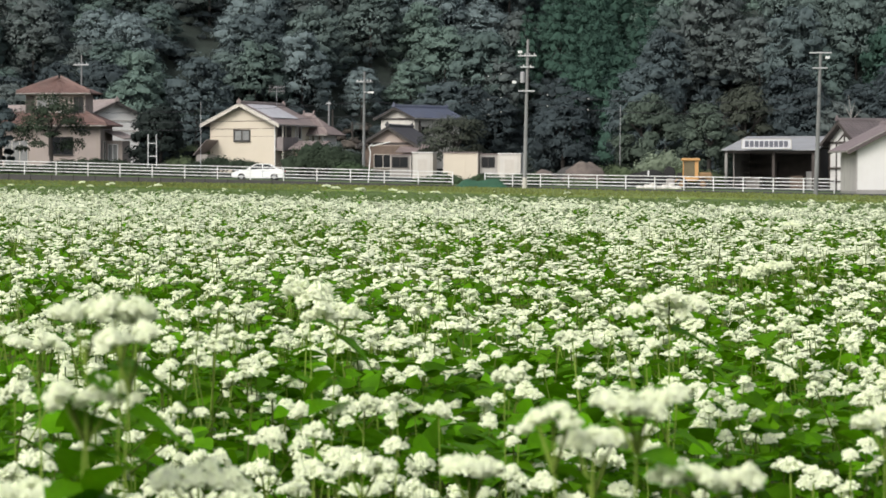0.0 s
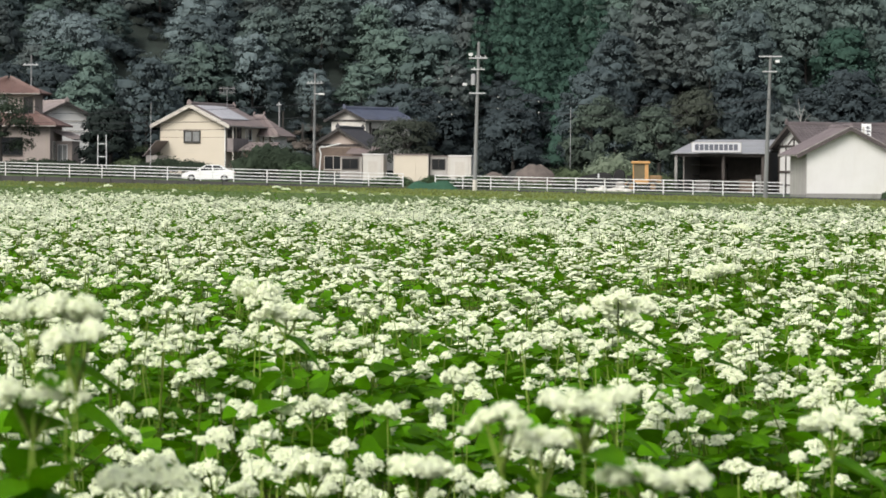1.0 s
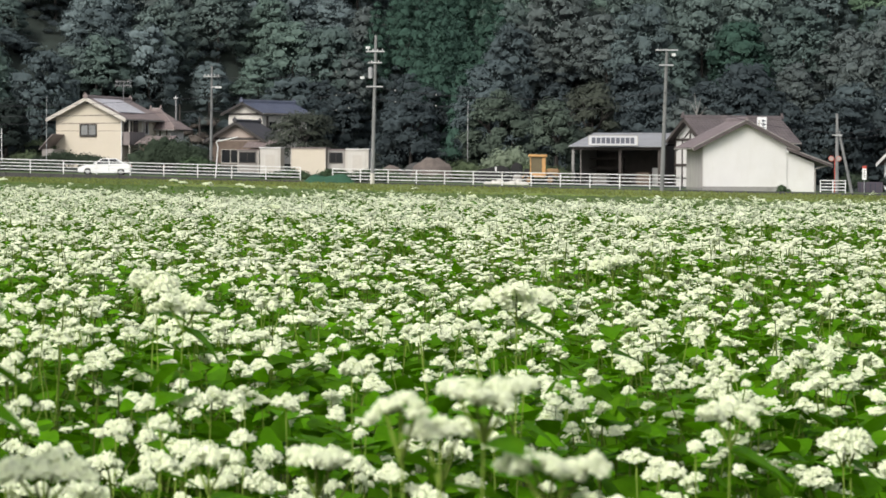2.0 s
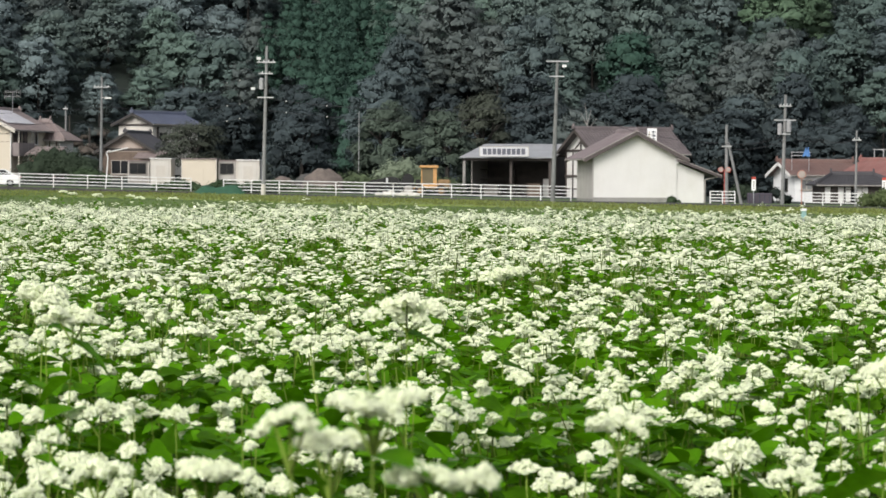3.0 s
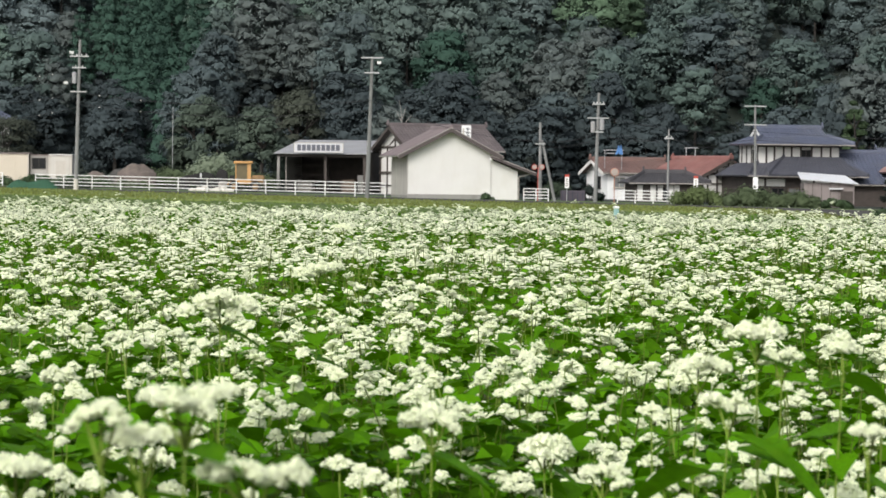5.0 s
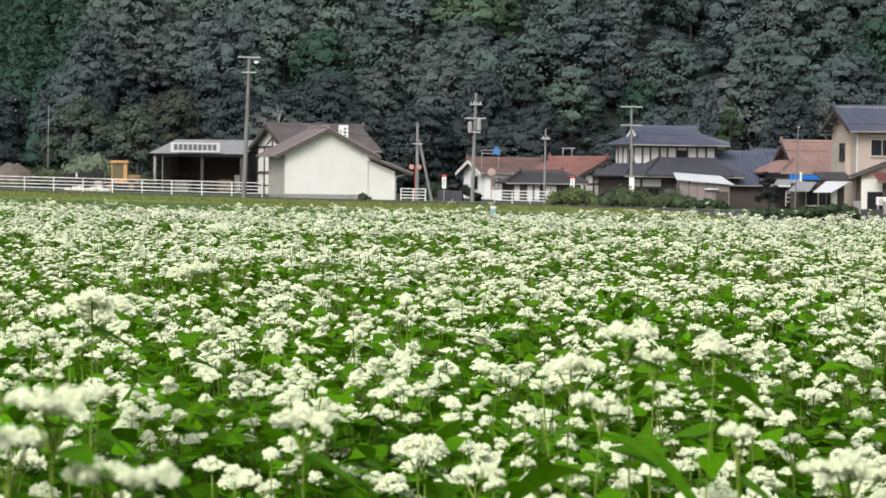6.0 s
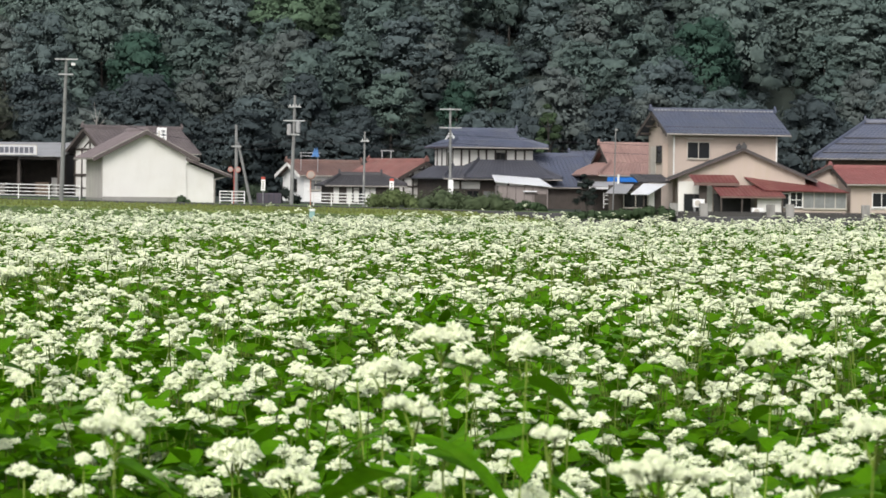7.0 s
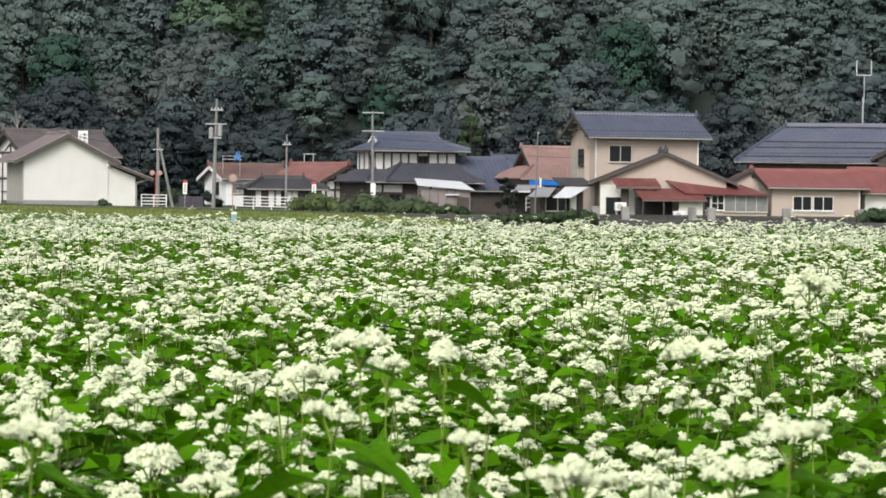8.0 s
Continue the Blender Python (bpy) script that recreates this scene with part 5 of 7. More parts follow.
def open_shed():
    h = thing("open_shed", -7.9, 250, -0.58, -13, "open-fronted dark storage shed with grey sheet roof", "shed")
    lean_roof(h, -4.3, 4.4, -0.4, 8.4, 3.45, 4.75, "grey_metal", 0.25, 0, 0.06)
    trim_box("back_wall", h, "timber", (-4.0, 4.2, 7.9, 8.0, 0, 4.6))
    trim_box("side_wall", h, "timber", (4.1, 4.2, 0.2, 7.9, 0, 3.6))
    trim_box("side_wall", h, "grey_wall", (-4.0, -3.9, 2.6, 7.9, 0, 3.8))
    for x in (-3.95, 0.4, 4.0):
        trim_box("post", h, "concrete" if x < 0 else "timber", (x - 0.12, x + 0.12, 0, 0.24, 0, 3.45))
    trim_box("beam", h, "timber", (-4.1, 4.2, 0.0, 0.2, 3.2, 3.44))
    trim_box("shelf", h, "timber", (-3.8, -0.6, 5.0, 5.6, 1.5, 1.6), (-3.8, -0.6, 5.0, 5.6, 2.4, 2.5), (-0.7, -0.6, 5.0, 5.6, 0, 2.5))
    trim_box("crate", h, "brown_wood", (1.4, 2.6, 2.0, 3.0, 0, 1.2))
    trim_box("crate", h, "grey_wall", (-3.2, -1.9, 4.0, 5.0, 0, 1.1))
    trim_box("crate", h, "white_wall", (2.5, 3.4, 3.5, 4.2, 0, 1.6))
    s = thing("sign_board", -8.1, 249.0, 3.05, -3, "white company sign board with dark lettering bars", "sign")
    trim_box("panel", s, "sign_white", (-2.15, 2.15, 0, 0.06, 0, 0.80))
    trim_box("frame", s, "alu", (-2.2, 2.2, -0.02, 0.07, -0.04, 0), (-2.2, 2.2, -0.02, 0.07, 0.80, 0.84), (-2.2, -2.15, -0.02, 0.07, 0, 0.80), (2.15, 2.2, -0.02, 0.07, 0, 0.80))
    for i in range(9):
        x = -1.9 + i * 0.43
        trim_box("lettering_bar", s, "faded_ink", (x, x + 0.35, -0.012, -0.004, 0.12, 0.66))


def timber_house():
    h = thing("house", 3.4, 246.5, -0.8, 26, "white timber-framed house with weathered brown tile roof", "house")
    gable_along_x(h, -3.6, 4.6, 0, 6.4, 0, 4.4, 1.75, "white_wall", "old_tile", 0.7, 0.7, trim="timber")
    for y in (0.05, 1.6, 3.2, 4.8, 6.2):
        trim_box("stud", h, "timber", (-3.67, -3.6, y - 0.09, y + 0.09, 0, 4.5))
    trim_box("beam", h, "timber", (-3.7, -3.6, 0, 6.4, 4.25, 4.45), (-3.7, -3.6, 0, 6.4, 2.0, 2.2), (-3.7, -3.6, 0, 6.4, 0.9, 1.0))
    trim_box("stud", h, "timber", (-3.67, -3.6, 3.1, 3.3, 4.45, 5.9))
    for s in (-1, 1):
        bm = bmesh.new()
        prism(bm, [(3.2 + s * 0.1, 5.0), (3.2 + s * 1.1, 4.5), (3.2 + s * 1.3, 4.5), (3.2 + s * 0.1, 5.2)], 0.07, "x", -3.67)
        part("brace", bm, M["timber"], h)
    s = thing("roof_sign", 4.85, 240, 4.2, 6, "white upright sign with dark lettering bars above a roof", "sign")
    trim_box("panel", s, "white_paint", (-0.4, 0.4, 0, 0.35, -1.0, 1.22))
    for i in range(4):
        z = 0.9 - i * 0.3
        trim_box("lettering_bar", s, "ink", (-0.05, 0.3, -0.01, -0.003, z, z + 0.06), (0.08, 0.15, -0.01, -0.003, z - 0.12, z + 0.12), (-0.02, 0.28, -0.01, -0.003, z - 0.1, z - 0.05))
    trim_box("lettering_bar", s, "alu", (-0.3, -0.18, -0.01, -0.003, 0.0, 0.95))


def white_barn():
    h = thing("barn", 3.17, 222.7, -0.95, 12, "white plastered storehouse with brown roof and lean-to", "barn")
    gable_along_y(h, -3.4, 3.4, 0, 6.2, 0.45, 3.95, 1.75, "white_wall", "barn_tile", 0.85, 0.6, 0.3, 0.3, ends=False, trim="barge_dark", verge="verge_tile")
    trim_box("plinth", h, "plinth", (-3.42, 3.42, -0.03, 6.2, -0.1, 0.55))
    # stained grey skin paints the barn's left wall as its shaded side
    trim_box("side_wall", h, "shade_wall", (-3.43, -3.402, 0.03, 6.15, 0.45, 3.7))
    trim_box("corner_trim", h, "shade_wall", (-3.44, -3.36, -0.03, 0.05, 0.45, 3.85))
    trim_box("wall", h, "white_wall", (3.41, 5.65, 0.1, 6.0, 0, 2.45))
    bm = bmesh.new()
    prism(bm, [(3.41, 2.45), (5.65, 2.45), (3.41, 3.35)], 5.9, "y", 0.1)
    part("wall", bm, M["white_wall"], h)
    roof_slope(h, (7.0, 6.6, 2.2), (7.0, -0.5, 2.2), (3.3, -0.5, 3.55), (3.3, 6.6, 3.55), M["barn_tile"])
    bm = bmesh.new()
    prism(bm, [(7.0, 2.10), (7.0, 2.3), (3.3, 3.65), (3.3, 3.45)], 0.05, "y", -0.53)
    part("bargeboard", bm, M["barge_dark"], h)
    bm = bmesh.new()
    prism(bm, [(7.0, 2.3), (7.0, 2.37), (3.3, 3.72), (3.3, 3.65)], 0.14, "y", -0.56)
    part("verge_tiles", bm, M["verge_tile"], h, "pale row of verge tiles")
    trim_box("junction_box", h, "white_paint", (3.3, 3.55, -0.1, 0.09, 3.25, 3.75))
    trim_box("downpipe", h, "grey_wall", (5.66, 5.76, 0.0, 0.1, 0, 2.0))
    bm = bmesh.new()
    tube(bm, (5.71, 0.05, 2.0), (6.9, -0.2, 2.3), 0.05, sides=6)
    part("downpipe", bm, M["grey_wall"], h)
    trim_box("post", h, "timber", (6.1, 6.2, 5.4, 5.5, 0, 2.4))


def white_cottage():
    h = thing("house", 20.2, 245.5, -0.95, 18, "single-storey white house with brown tile roof", "house")
    gable_along_x(h, -3.0, 2.8, 0, 5, 0, 2.55, 0.95, "white_paint", "red_tile", 0.45, 0.6, trim="white_wall")
    window(h, "front", 0, -0.1, 1.0, 1.1, 2.0, 2, "alu", "curtain_glass")
    window(h, "left", -3.0, 1.6, 2.6, 1.1, 2.1, 1, "dark_alu")
    window(h, "front", 0, -2.4, -1.4, 1.2, 2.0, 2, "alu", "curtain_glass")
    t = thing("roof_platform", 17.6, 245, 3.2, 5, "grey rail with a bright blue folded sheet above a roof", "rail")
    bm = bmesh.new()
    for z in (0.0, 0.28):
        tube(bm, (-0.6, 0, z), (1.2, 0, z), 0.035, sides=5)
    for x in (-0.5, 1.0):
        tube(bm, (x, 0, -1.6), (x, 0, 0.3), 0.035, sides=5)
    part("rail", bm, M["steel"], t)
    bm = bmesh.new()
    prism(bm, [(0.42, -0.1), (0.66, -0.04), (0.7, 0.3), (0.76, -0.08), (1.08, -0.1), (0.98, 0.5), (0.92, 0.75), (0.84, 0.35), (0.72, 0.72), (0.6, 0.4)], 0.3, "y", -0.15)
    part("sheet", bm, M["blue_cloth"], t)


def dark_shed():
    h = thing("outbuilding", 21.5, 232, -1.1, 6, "low outbuilding with dark tile roof and white panels", "outbuilding")
    trim_box("wall", h, "timber", (-2.9, 3.0, 0, 4, 0, 1.75))
    hip_roof(h, -2.9, 3.0, 0, 4, 1.7, 0.85, "dark_tile", 0.5, inset=0.7)
    for x in (-2.6, -1.5, -0.9, 0.0, 0.5):
        trim_box("panel", h, "white_wall", (x, x + 0.45, -0.04, 0, 0.3, 1.6))
    window(h, "front", 0, -0.9, 0.0, 0.4, 1.4, 2, "dark_alu", sill=False)


def red_roof_house():
    h = thing("house", 27.3, 239.3, -0.9, 31, "timber-framed house with red tiled gable roof", "house")
    gable_along_y(h, -2.3, 2.3, 0, 7.6, 0, 2.5, 1.1, "white_wall", "salmon_tile", 0.7, 0.3, 0.3, 0.3, trim="timber")
    trim_box("beam", h, "timber", (-2.3, 2.3, -0.07, 0, 2.3, 2.5), (-2.3, 2.3, -0.07, 0, 1.5, 1.62), (-1.2, 1.2, -0.07, 0, 2.95, 3.07))
    for x in (-2.2, -1.2, 0, 1.2, 2.2):
        trim_box("stud", h, "timber", (x - 0.08, x + 0.08, -0.06, 0, 0, 2.5 + 1.1 * (1 - abs(x) / 2.3) - 0.1))
    a = thing("roof_frame", 25.0, 248, 3.0, 0, "small grey pipe frame above the red roof", "frame")
    part("bars", boxes((-0.6, 0.6, 0, 0.08, 0.75, 0.83), (-0.5, -0.42, 0, 0.08, -0.5, 0.75), (0.3, 0.38, 0, 0.08, -0.5, 0.75)), M["steel"], a)


def black_tile_house():
    h = thing("house", 32.5, 231, -1.15, 10, "large white farmhouse with black-blue tiled roofs", "house")
    trim_box("wall", h, "timber", (-4.3, 4.6, 0, 9, 0, 2.55))
    for x0, x1 in ((-4.0, -3.3), (-3.1, -1.5), (-0.1, 0.9), (1.1, 2.4)):
        trim_box("plaster_panel", h, "white_wall", (x0, x1, -0.03, 0, 1.68, 2.28))
    skirt_roof(h, -4.95, 5.4, -1.0, 10, 2.45, -2.95, 4.2, 2.9, 8.5, 3.5, "slate_tile")
    # front wing of the lower roof, hipped at its west end
    roof_slope(h, (-3.3, -1.1, 2.5), (4.5, -1.1, 2.5), (4.3, 2.98, 4.05), (-0.7, 2.98, 4.05), M["slate_tile"])
    roof_slope(h, (-3.3, 2.98, 2.9), (-3.3, -1.1, 2.5), (-0.7, 2.98, 4.05), (-0.7, 2.98, 4.05), M["slate_tile"])
    ridge_cap(h, (-3.3, -1.1, 2.6), (-0.7, 2.9, 4.12), M["slate_tile"], r=0.10, ends=False)
    trim_box("upper_wall", h, "white_wall", (-2.9, 4.15, 3.0, 8.4, 3.0, 5.2))
    x0, x1, y0, y1 = -3.6, 5.2, 2.0, 9.2
    skirt_roof(h, x0, x1, y0, y1, 5.1, -2.3, 3.4, 4.0, 7.4, 5.75, "blue_tile")
    gable_along_x(h, -1.8, 2.9, 4.1, 7.3, 5.3, 5.75, 0.75, "white_wall", "blue_tile", 0.1, 0.55, trim="white_paint")
    for x in (-2.2, -1.5, -0.7, 0.0, 0.8, 1.75, 2.6, 3.4):
        trim_box("stud", h, "timber", (x - 0.07, x + 0.07, 2.93, 3.0, 3.4, 5.05))
    trim_box("beam", h, "timber", (-2.9, 4.15, 2.92, 3.0, 4.95, 5.08), (-2.9, 4.15, 2.92, 3.0, 3.5, 3.58))
    window(h, "front", 3.0, 0.85, 1.65, 3.9, 4.7, 2, "dark_alu", sill=False)
    window(h, "left", -2.9, 3.6, 4.3, 3.6, 4.7, 1, "dark_alu", sill=False)
    for y in (3.05, 4.8, 6.2, 7.6):
        trim_box("stud", h, "timber", (-2.97, -2.9, y - 0.07, y + 0.07, 3.4, 5.05))
    for x in (-4.2, -3.2, -1.4, -0.2, 1.0):
        trim_box("stud", h, "timber", (x - 0.08, x + 0.08, -0.07, 0, 0, 2.5))
    trim_box("beam", h, "timber", (-4.3, 4.6, -0.08, 0, 2.3, 2.5), (-4.3, 4.6, -0.08, 0, 1.55, 1.65))
    window(h, "front", 0, -2.6, -1.6, 0.3, 1.5, 2, "timber", "glass", sill=False)
    window(h, "front", 0, -1.2, 0.2, 0.2, 1.5, 2, "brown_wood", "curtain_glass", sill=False)
    window(h, "front", 0, -4.1, -3.3, 0.3, 1.5, 2, "timber", "glass", sill=False)
    s = thing("shed", 33.45, 222.5, -1.1, -4, "grey board shed with pale sheet roof", "shed")
    trim_box("wall", s, "balcony_board", (-2.0, 2.0, 0, 4, 0, 1.95))
    roof_slope(s, (-2.3, -0.4, 2.2), (2.3, -0.4, 1.85), (1.6, 3.4, 2.5), (-2.3, 3.4, 2.75), M["pale_metal"], 0.3, 0, 0.05, 0.03)
    trim_box("lintel", s, "pale_metal", (0.0, 1.1, -0.3, 0, 1.45, 1.55))
    trim_box("door", s, "timber", (0.9, 1.9, -0.04, 0, 0, 1.3))
    for x in (-1.3, -0.6, 0.1, 0.8):
        trim_box("batten", s, "timber", (x - 0.02, x + 0.02, -0.02, 0, 0, 1.9))
    w = thing("house", 38.3, 232, -1.15, 6, "house wing with slate-blue tile roof", "house")
    gable_along_x(w, -2.3, 2.6, 0, 8, 0, 2.1, 2.35, "timber", "blue_tile", 0.5, 0.2)
    w2 = thing("house", 42.4, 237, -1.15, 6, "small roofed wing with slate-blue tiles", "house")
    gable_along_x(w2, -1.5, 2.6, 0, 7, 0, 3.4, 1.3, "shade_wall", "blue_tile", 0.5, 0.4)


def orange_house():
    h = thing("house", 43.6, 226.5, -1.15, 6, "house with orange tiled hip-and-gable roof", "house")
    trim_box("wall", h, "beige_wall", (-2.7, 3.0, 0, 8, 0, 2.9))
    skirt_roof(h, -3.6, 3.4, -0.8, 8.8, 2.85, -1.9, 3.2, 1.6, 6.4, 3.9, "orange_tile")
    gable_along_x(h, -1.7, 3.0, 1.7, 6.3, 3.6, 4.0, 1.35, "timber", "orange_tile", 0.15, 0.5, trim="timber")
    trim_box("awning", h, "blue_sheet", (-2.9, 0.5, -0.9, -0.84, 2.4, 2.78), label="bright blue sheet hung under the eave")
    window(h, "front", 0, -0.4, 1.6, 0.5, 1.9, 2, "alu", "glass")
    trim_box("pale_panel", h, "pale_metal", (-2.6, -1.3, -0.5, -0.44, 0.0, 1.9))
    s = thing("shed", 40.6, 221, -1.15, 4, "small dark lean-to shed with grey roof", "shed")
    lean_roof(s, -2.2, 1.2, -0.4, 3.4, 1.95, 2.35, "grey_metal", 0.3)
    trim_box("back_wall", s, "timber", (-2.0, 1.0, 2.9, 3.0, 0, 2.2))
    for x in (-1.9, -0.3, 0.9):
        trim_box("post", s, "concrete" if x > 0 else "timber", (x - 0.09, x + 0.09, -0.2, -0.02, 0, 1.95))
    trim_box("fascia", s, "pale_metal", (-2.2, 0.9, -0.42, -0.36, 1.8, 1.95))
    trim_box("ladder", s, "white_rail", (-0.9, -0.85, -0.1, -0.05, 0.3, 1.5), (-0.5, -0.45, -0.1, -0.05, 0.3, 1.5), (-0.9, -0.45, -0.1, -0.05, 0.6, 0.64), (-0.9, -0.45, -0.1, -0.05, 0.95, 0.99), (-0.9, -0.45, -0.1, -0.05, 1.3, 1.34))
    bm = bmesh.new()
    tube(bm, (0.2, -0.5, 1.9), (0.2, -0.5, 3.0), 0.09, sides=8)
    part("flue", bm, M["white_rail"], s)


def cream_house():
    h = thing("house", 47.6, 212, -1.15, 6, "tall cream house with blue-grey tiled roof", "house")
    gable_along_x(h, -4.2, 4.25, 0, 6.4, 0, 6.45, 1.4, "cream_wall", "blue_tile", 0.85, 0.8, trim="timber")
    window(h, "front", 0, -3.05, -1.3, 4.3, 5.5, 2, "alu", "glass", bar=0.06)
    trim_box("eave_lintel", h, "alu", (-3.2, -1.0, -0.25, 0, 5.75, 5.85))
    trim_box("bay", h, "cream_wall", (-4.6, -4.2, 1.4, 4.6, 2.6, 5.4))
    window(h, "left", -4.6, 1.6, 2.8, 4.0, 5.2, 1, "dark_alu")
    trim_box("shutter", h, "alu", (-4.64, -4.6, 3.1, 4.4, 3.0, 5.2))
    trim_box("downpipe", h, "white_rail", (4.1, 4.2, -0.12, -0.02, 0, 6.1))
    trim_box("downpipe", h, "white_rail", (-4.2, -4.12, -0.12, -0.02, 3.0, 6.1))
    for i in range(5):
        trim_box("purlin", h, "timber", (-5.0, -4.2, 0.1 + i * 1.45, 0.25 + i * 1.45, 6.15 + 1.1 * (1 - abs(i - 2) / 2), 6.3 + 1.1 * (1 - abs(i - 2) / 2)))
    for i in range(34):
        trim_box("ridge_tile", h, "grey_metal", (-4.85 + i * 0.29, -4.68 + i * 0.29, 3.0, 3.4, 8.0, 8.09))
    for z, y in ((6.66, 0.2), (6.36, -0.45)):
        part("snow_guard", tube(bmesh.new(), (-4.9, y, z), (4.95, y, z), 0.05, sides=6), M["dark_tile"], h)
    # single-storey front with a wide low gable
    f = thing("bungalow", 47.75, 206.8, -1.15, -9, "cream single-storey gabled front with dark tile verge", "bungalow")
    gable_along_y(f, -4.8, 4.75, 0, 4.2, 0, 2.9, 2.0, "cream_wall", "dark_tile", 0.8, 0.5, off=0.1, trim="barge_dark", verge="dark_tile", barge=0.08)
    trim_box("white_panel", f, "white_wall", (-4.78, -2.2, -0.03, 0, 0, 2.5))
    window(f, "front", -0.03, -4.3, -2.9, 0.2, 1.5, 2, "dark_alu", "glass", sill=False)
    trim_box("grey_wall_panel", f, "shade_wall", (-2.1, 1.0, -0.02, 0, 0, 2.1))
    # red sheet roofs before it
    r = thing("porch_roof", 47.6, 205, -1.15, 3, "red sheet-metal porch roofs on posts", "porch")
    lean_roof(r, -3.9, -0.4, 0.2, 1.7, 2.4, 2.95, "red_metal", 0.3)
    lean_roof(r, -2.4, 2.6, -1.8, 0.9, 1.4, 2.2, "red_metal", 0.3)
    trim_box("fascia", r, "red_tile", (-3.9, -0.4, 0.16, 0.2, 2.2, 2.42))
    trim_box("fascia", r, "red_tile", (-2.4, 2.6, -1.84, -1.8, 1.3, 1.43))
    trim_box("wall", r, "white_wall", (0.6, 2.5, -1.2, -1.1, 0, 1.4))
    # black sheet paints the shade under the porch roof
    trim_box("dark_opening", r, "black", (-2.3, 0.55, 0.4, 0.5, 0, 1.6))
    for x in (-2.3, -0.7, 2.4):
        trim_box("post", r, "timber", (x - 0.06, x + 0.06, -1.7, -1.58, 0, 1.4))
    trim_box("dark_panel", r, "timber", (-3.3, -2.7, 0.9, 1.0, 0.6, 2.3))
    # grey awnings to the west
    g = thing("awning", 40.5, 205.5, -1.15, 4, "grey and white corrugated awning sheets", "awning")
    roof_slope(g, (-3.65, -0.6, 1.5), (-2.0, -0.6, 1.5), (-0.8, 1.8, 2.2), (-2.2, 1.8, 2.2), M["grey_metal"], 0.2, 0, 0.03, 0.03)
    roof_slope(g, (-1.75, -0.8, 1.45), (-0.35, -0.8, 1.45), (1.7, 1.8, 2.25), (-0.1, 1.8, 2.25), M["pale_metal"], 0.2, 0, 0.03, 0.03)
    for x in (-3.2, -0.6):
        trim_box("post", g, "timber", (x - 0.05, x + 0.05, -0.4, -0.3, 0, 1.5))
    # timber tone darkens this wall to paint the shade beneath the sheets
    trim_box("wall", g, "timber", (-2.8, 1.3, 1.7, 1.8, 0, 2.15))
    window(g, "front", 1.7, -1.6, 0.2, 0.5, 1.6, 2, "alu", "glass")
    trim_box("white_door", g, "white_wall", (0.1, 0.55, 0.9, 0.96, 0, 1.7))
    lean_roof(g, -0.4, 2.1, 1.9, 4.6, 2.35, 2.95, "dark_tile", 0.3, 0.3)


def sunroom_and_orange_house():
    r = thing("sunroom", 52.4, 205, -1.15, 2, "glazed sunroom with red sheet roof", "sunroom")
    roof_slope(r, (-3.5, -0.5, 1.85), (3.1, -0.5, 1.75), (1.6, 2.6, 2.6), (-4.7, 2.6, 3.1), M["red_metal"], 0.3, 0, 0.05, 0.03)
    trim_box("base_wall", r, "cream_wall", (-2.9, 3.0, 0, 2.5, 0, 0.55))
    trim_box("wall", r, "white_wall", (-2.9, -2.6, 0, 2.5, 0.55, 1.75))
    trim_box("back_wall", r, "grey_wall", (-2.9, 3.0, 2.3, 2.4, 0.5, 2.4))
    window(r, "front", 0, -2.5, -1.5, 0.7, 1.65, 2, "white_rail", "glass")
    window(r, "front", 0, -1.35, -0.45, 0.7, 1.75, 2, "white_rail", "glass", transom=1.2)
    window(r, "front", 0, -0.35, 2.95, 0.6, 1.8, 4, "alu", "curtain_glass")
    h = thing("house", 59.3, 205.5, -1.15, 2, "single-storey cream house with red ribbed roof", "house")
    gable_along_x(h, -3.5, 3.5, 0, 6, 0, 2.55, 0.98, "cream_wall", "rust_tile", 0.6, 0.5, 0.3, 0.3, ends=False)
    window(h, "front", 0, -1.8, -0.4, 0.75, 1.75, 2, "white_rail", "glass", bar=0.05)
    window(h, "front", 0, -0.2, 1.3, 0.75, 1.75, 2, "white_rail", "glass", bar=0.05)
    trim_box("sash_trim", h, "white_rail", (-2.0, 1.5, -0.05, 0, 0.55, 0.62))
    trim_box("downpipe", h, "white_rail", (3.35, 3.45, -0.1, 0.0, 0, 2.4))
    trim_box("meter_box", h, "brown_wood", (3.05, 3.3, -0.12, 0, 0.3, 0.75))
    w = thing("house", 54.3, 209.2, -1.15, -16, "cream side wing with a dark tiled verge", "house")
    gable_along_y(w, -1.5, 3.2, 0, 4, 0, 2.6, 1.2, "cream_wall", "rust_tile", 0.4, 0.4, ends=False)
    n = thing("house", 67.0, 206.5, -1.15, 2, "white low house with red ribbed roof", "house")
    gable_along_x(n, -3.6, 6.0, 0, 6, 0, 2.3, 1.45, "white_wall", "rust_tile", 0.6, 0.5, 0.3, 0.3, ends=False)
    window(n, "front", 0, 0.0, 2.0, 0.6, 1.7, 2, "white_rail", "glass")


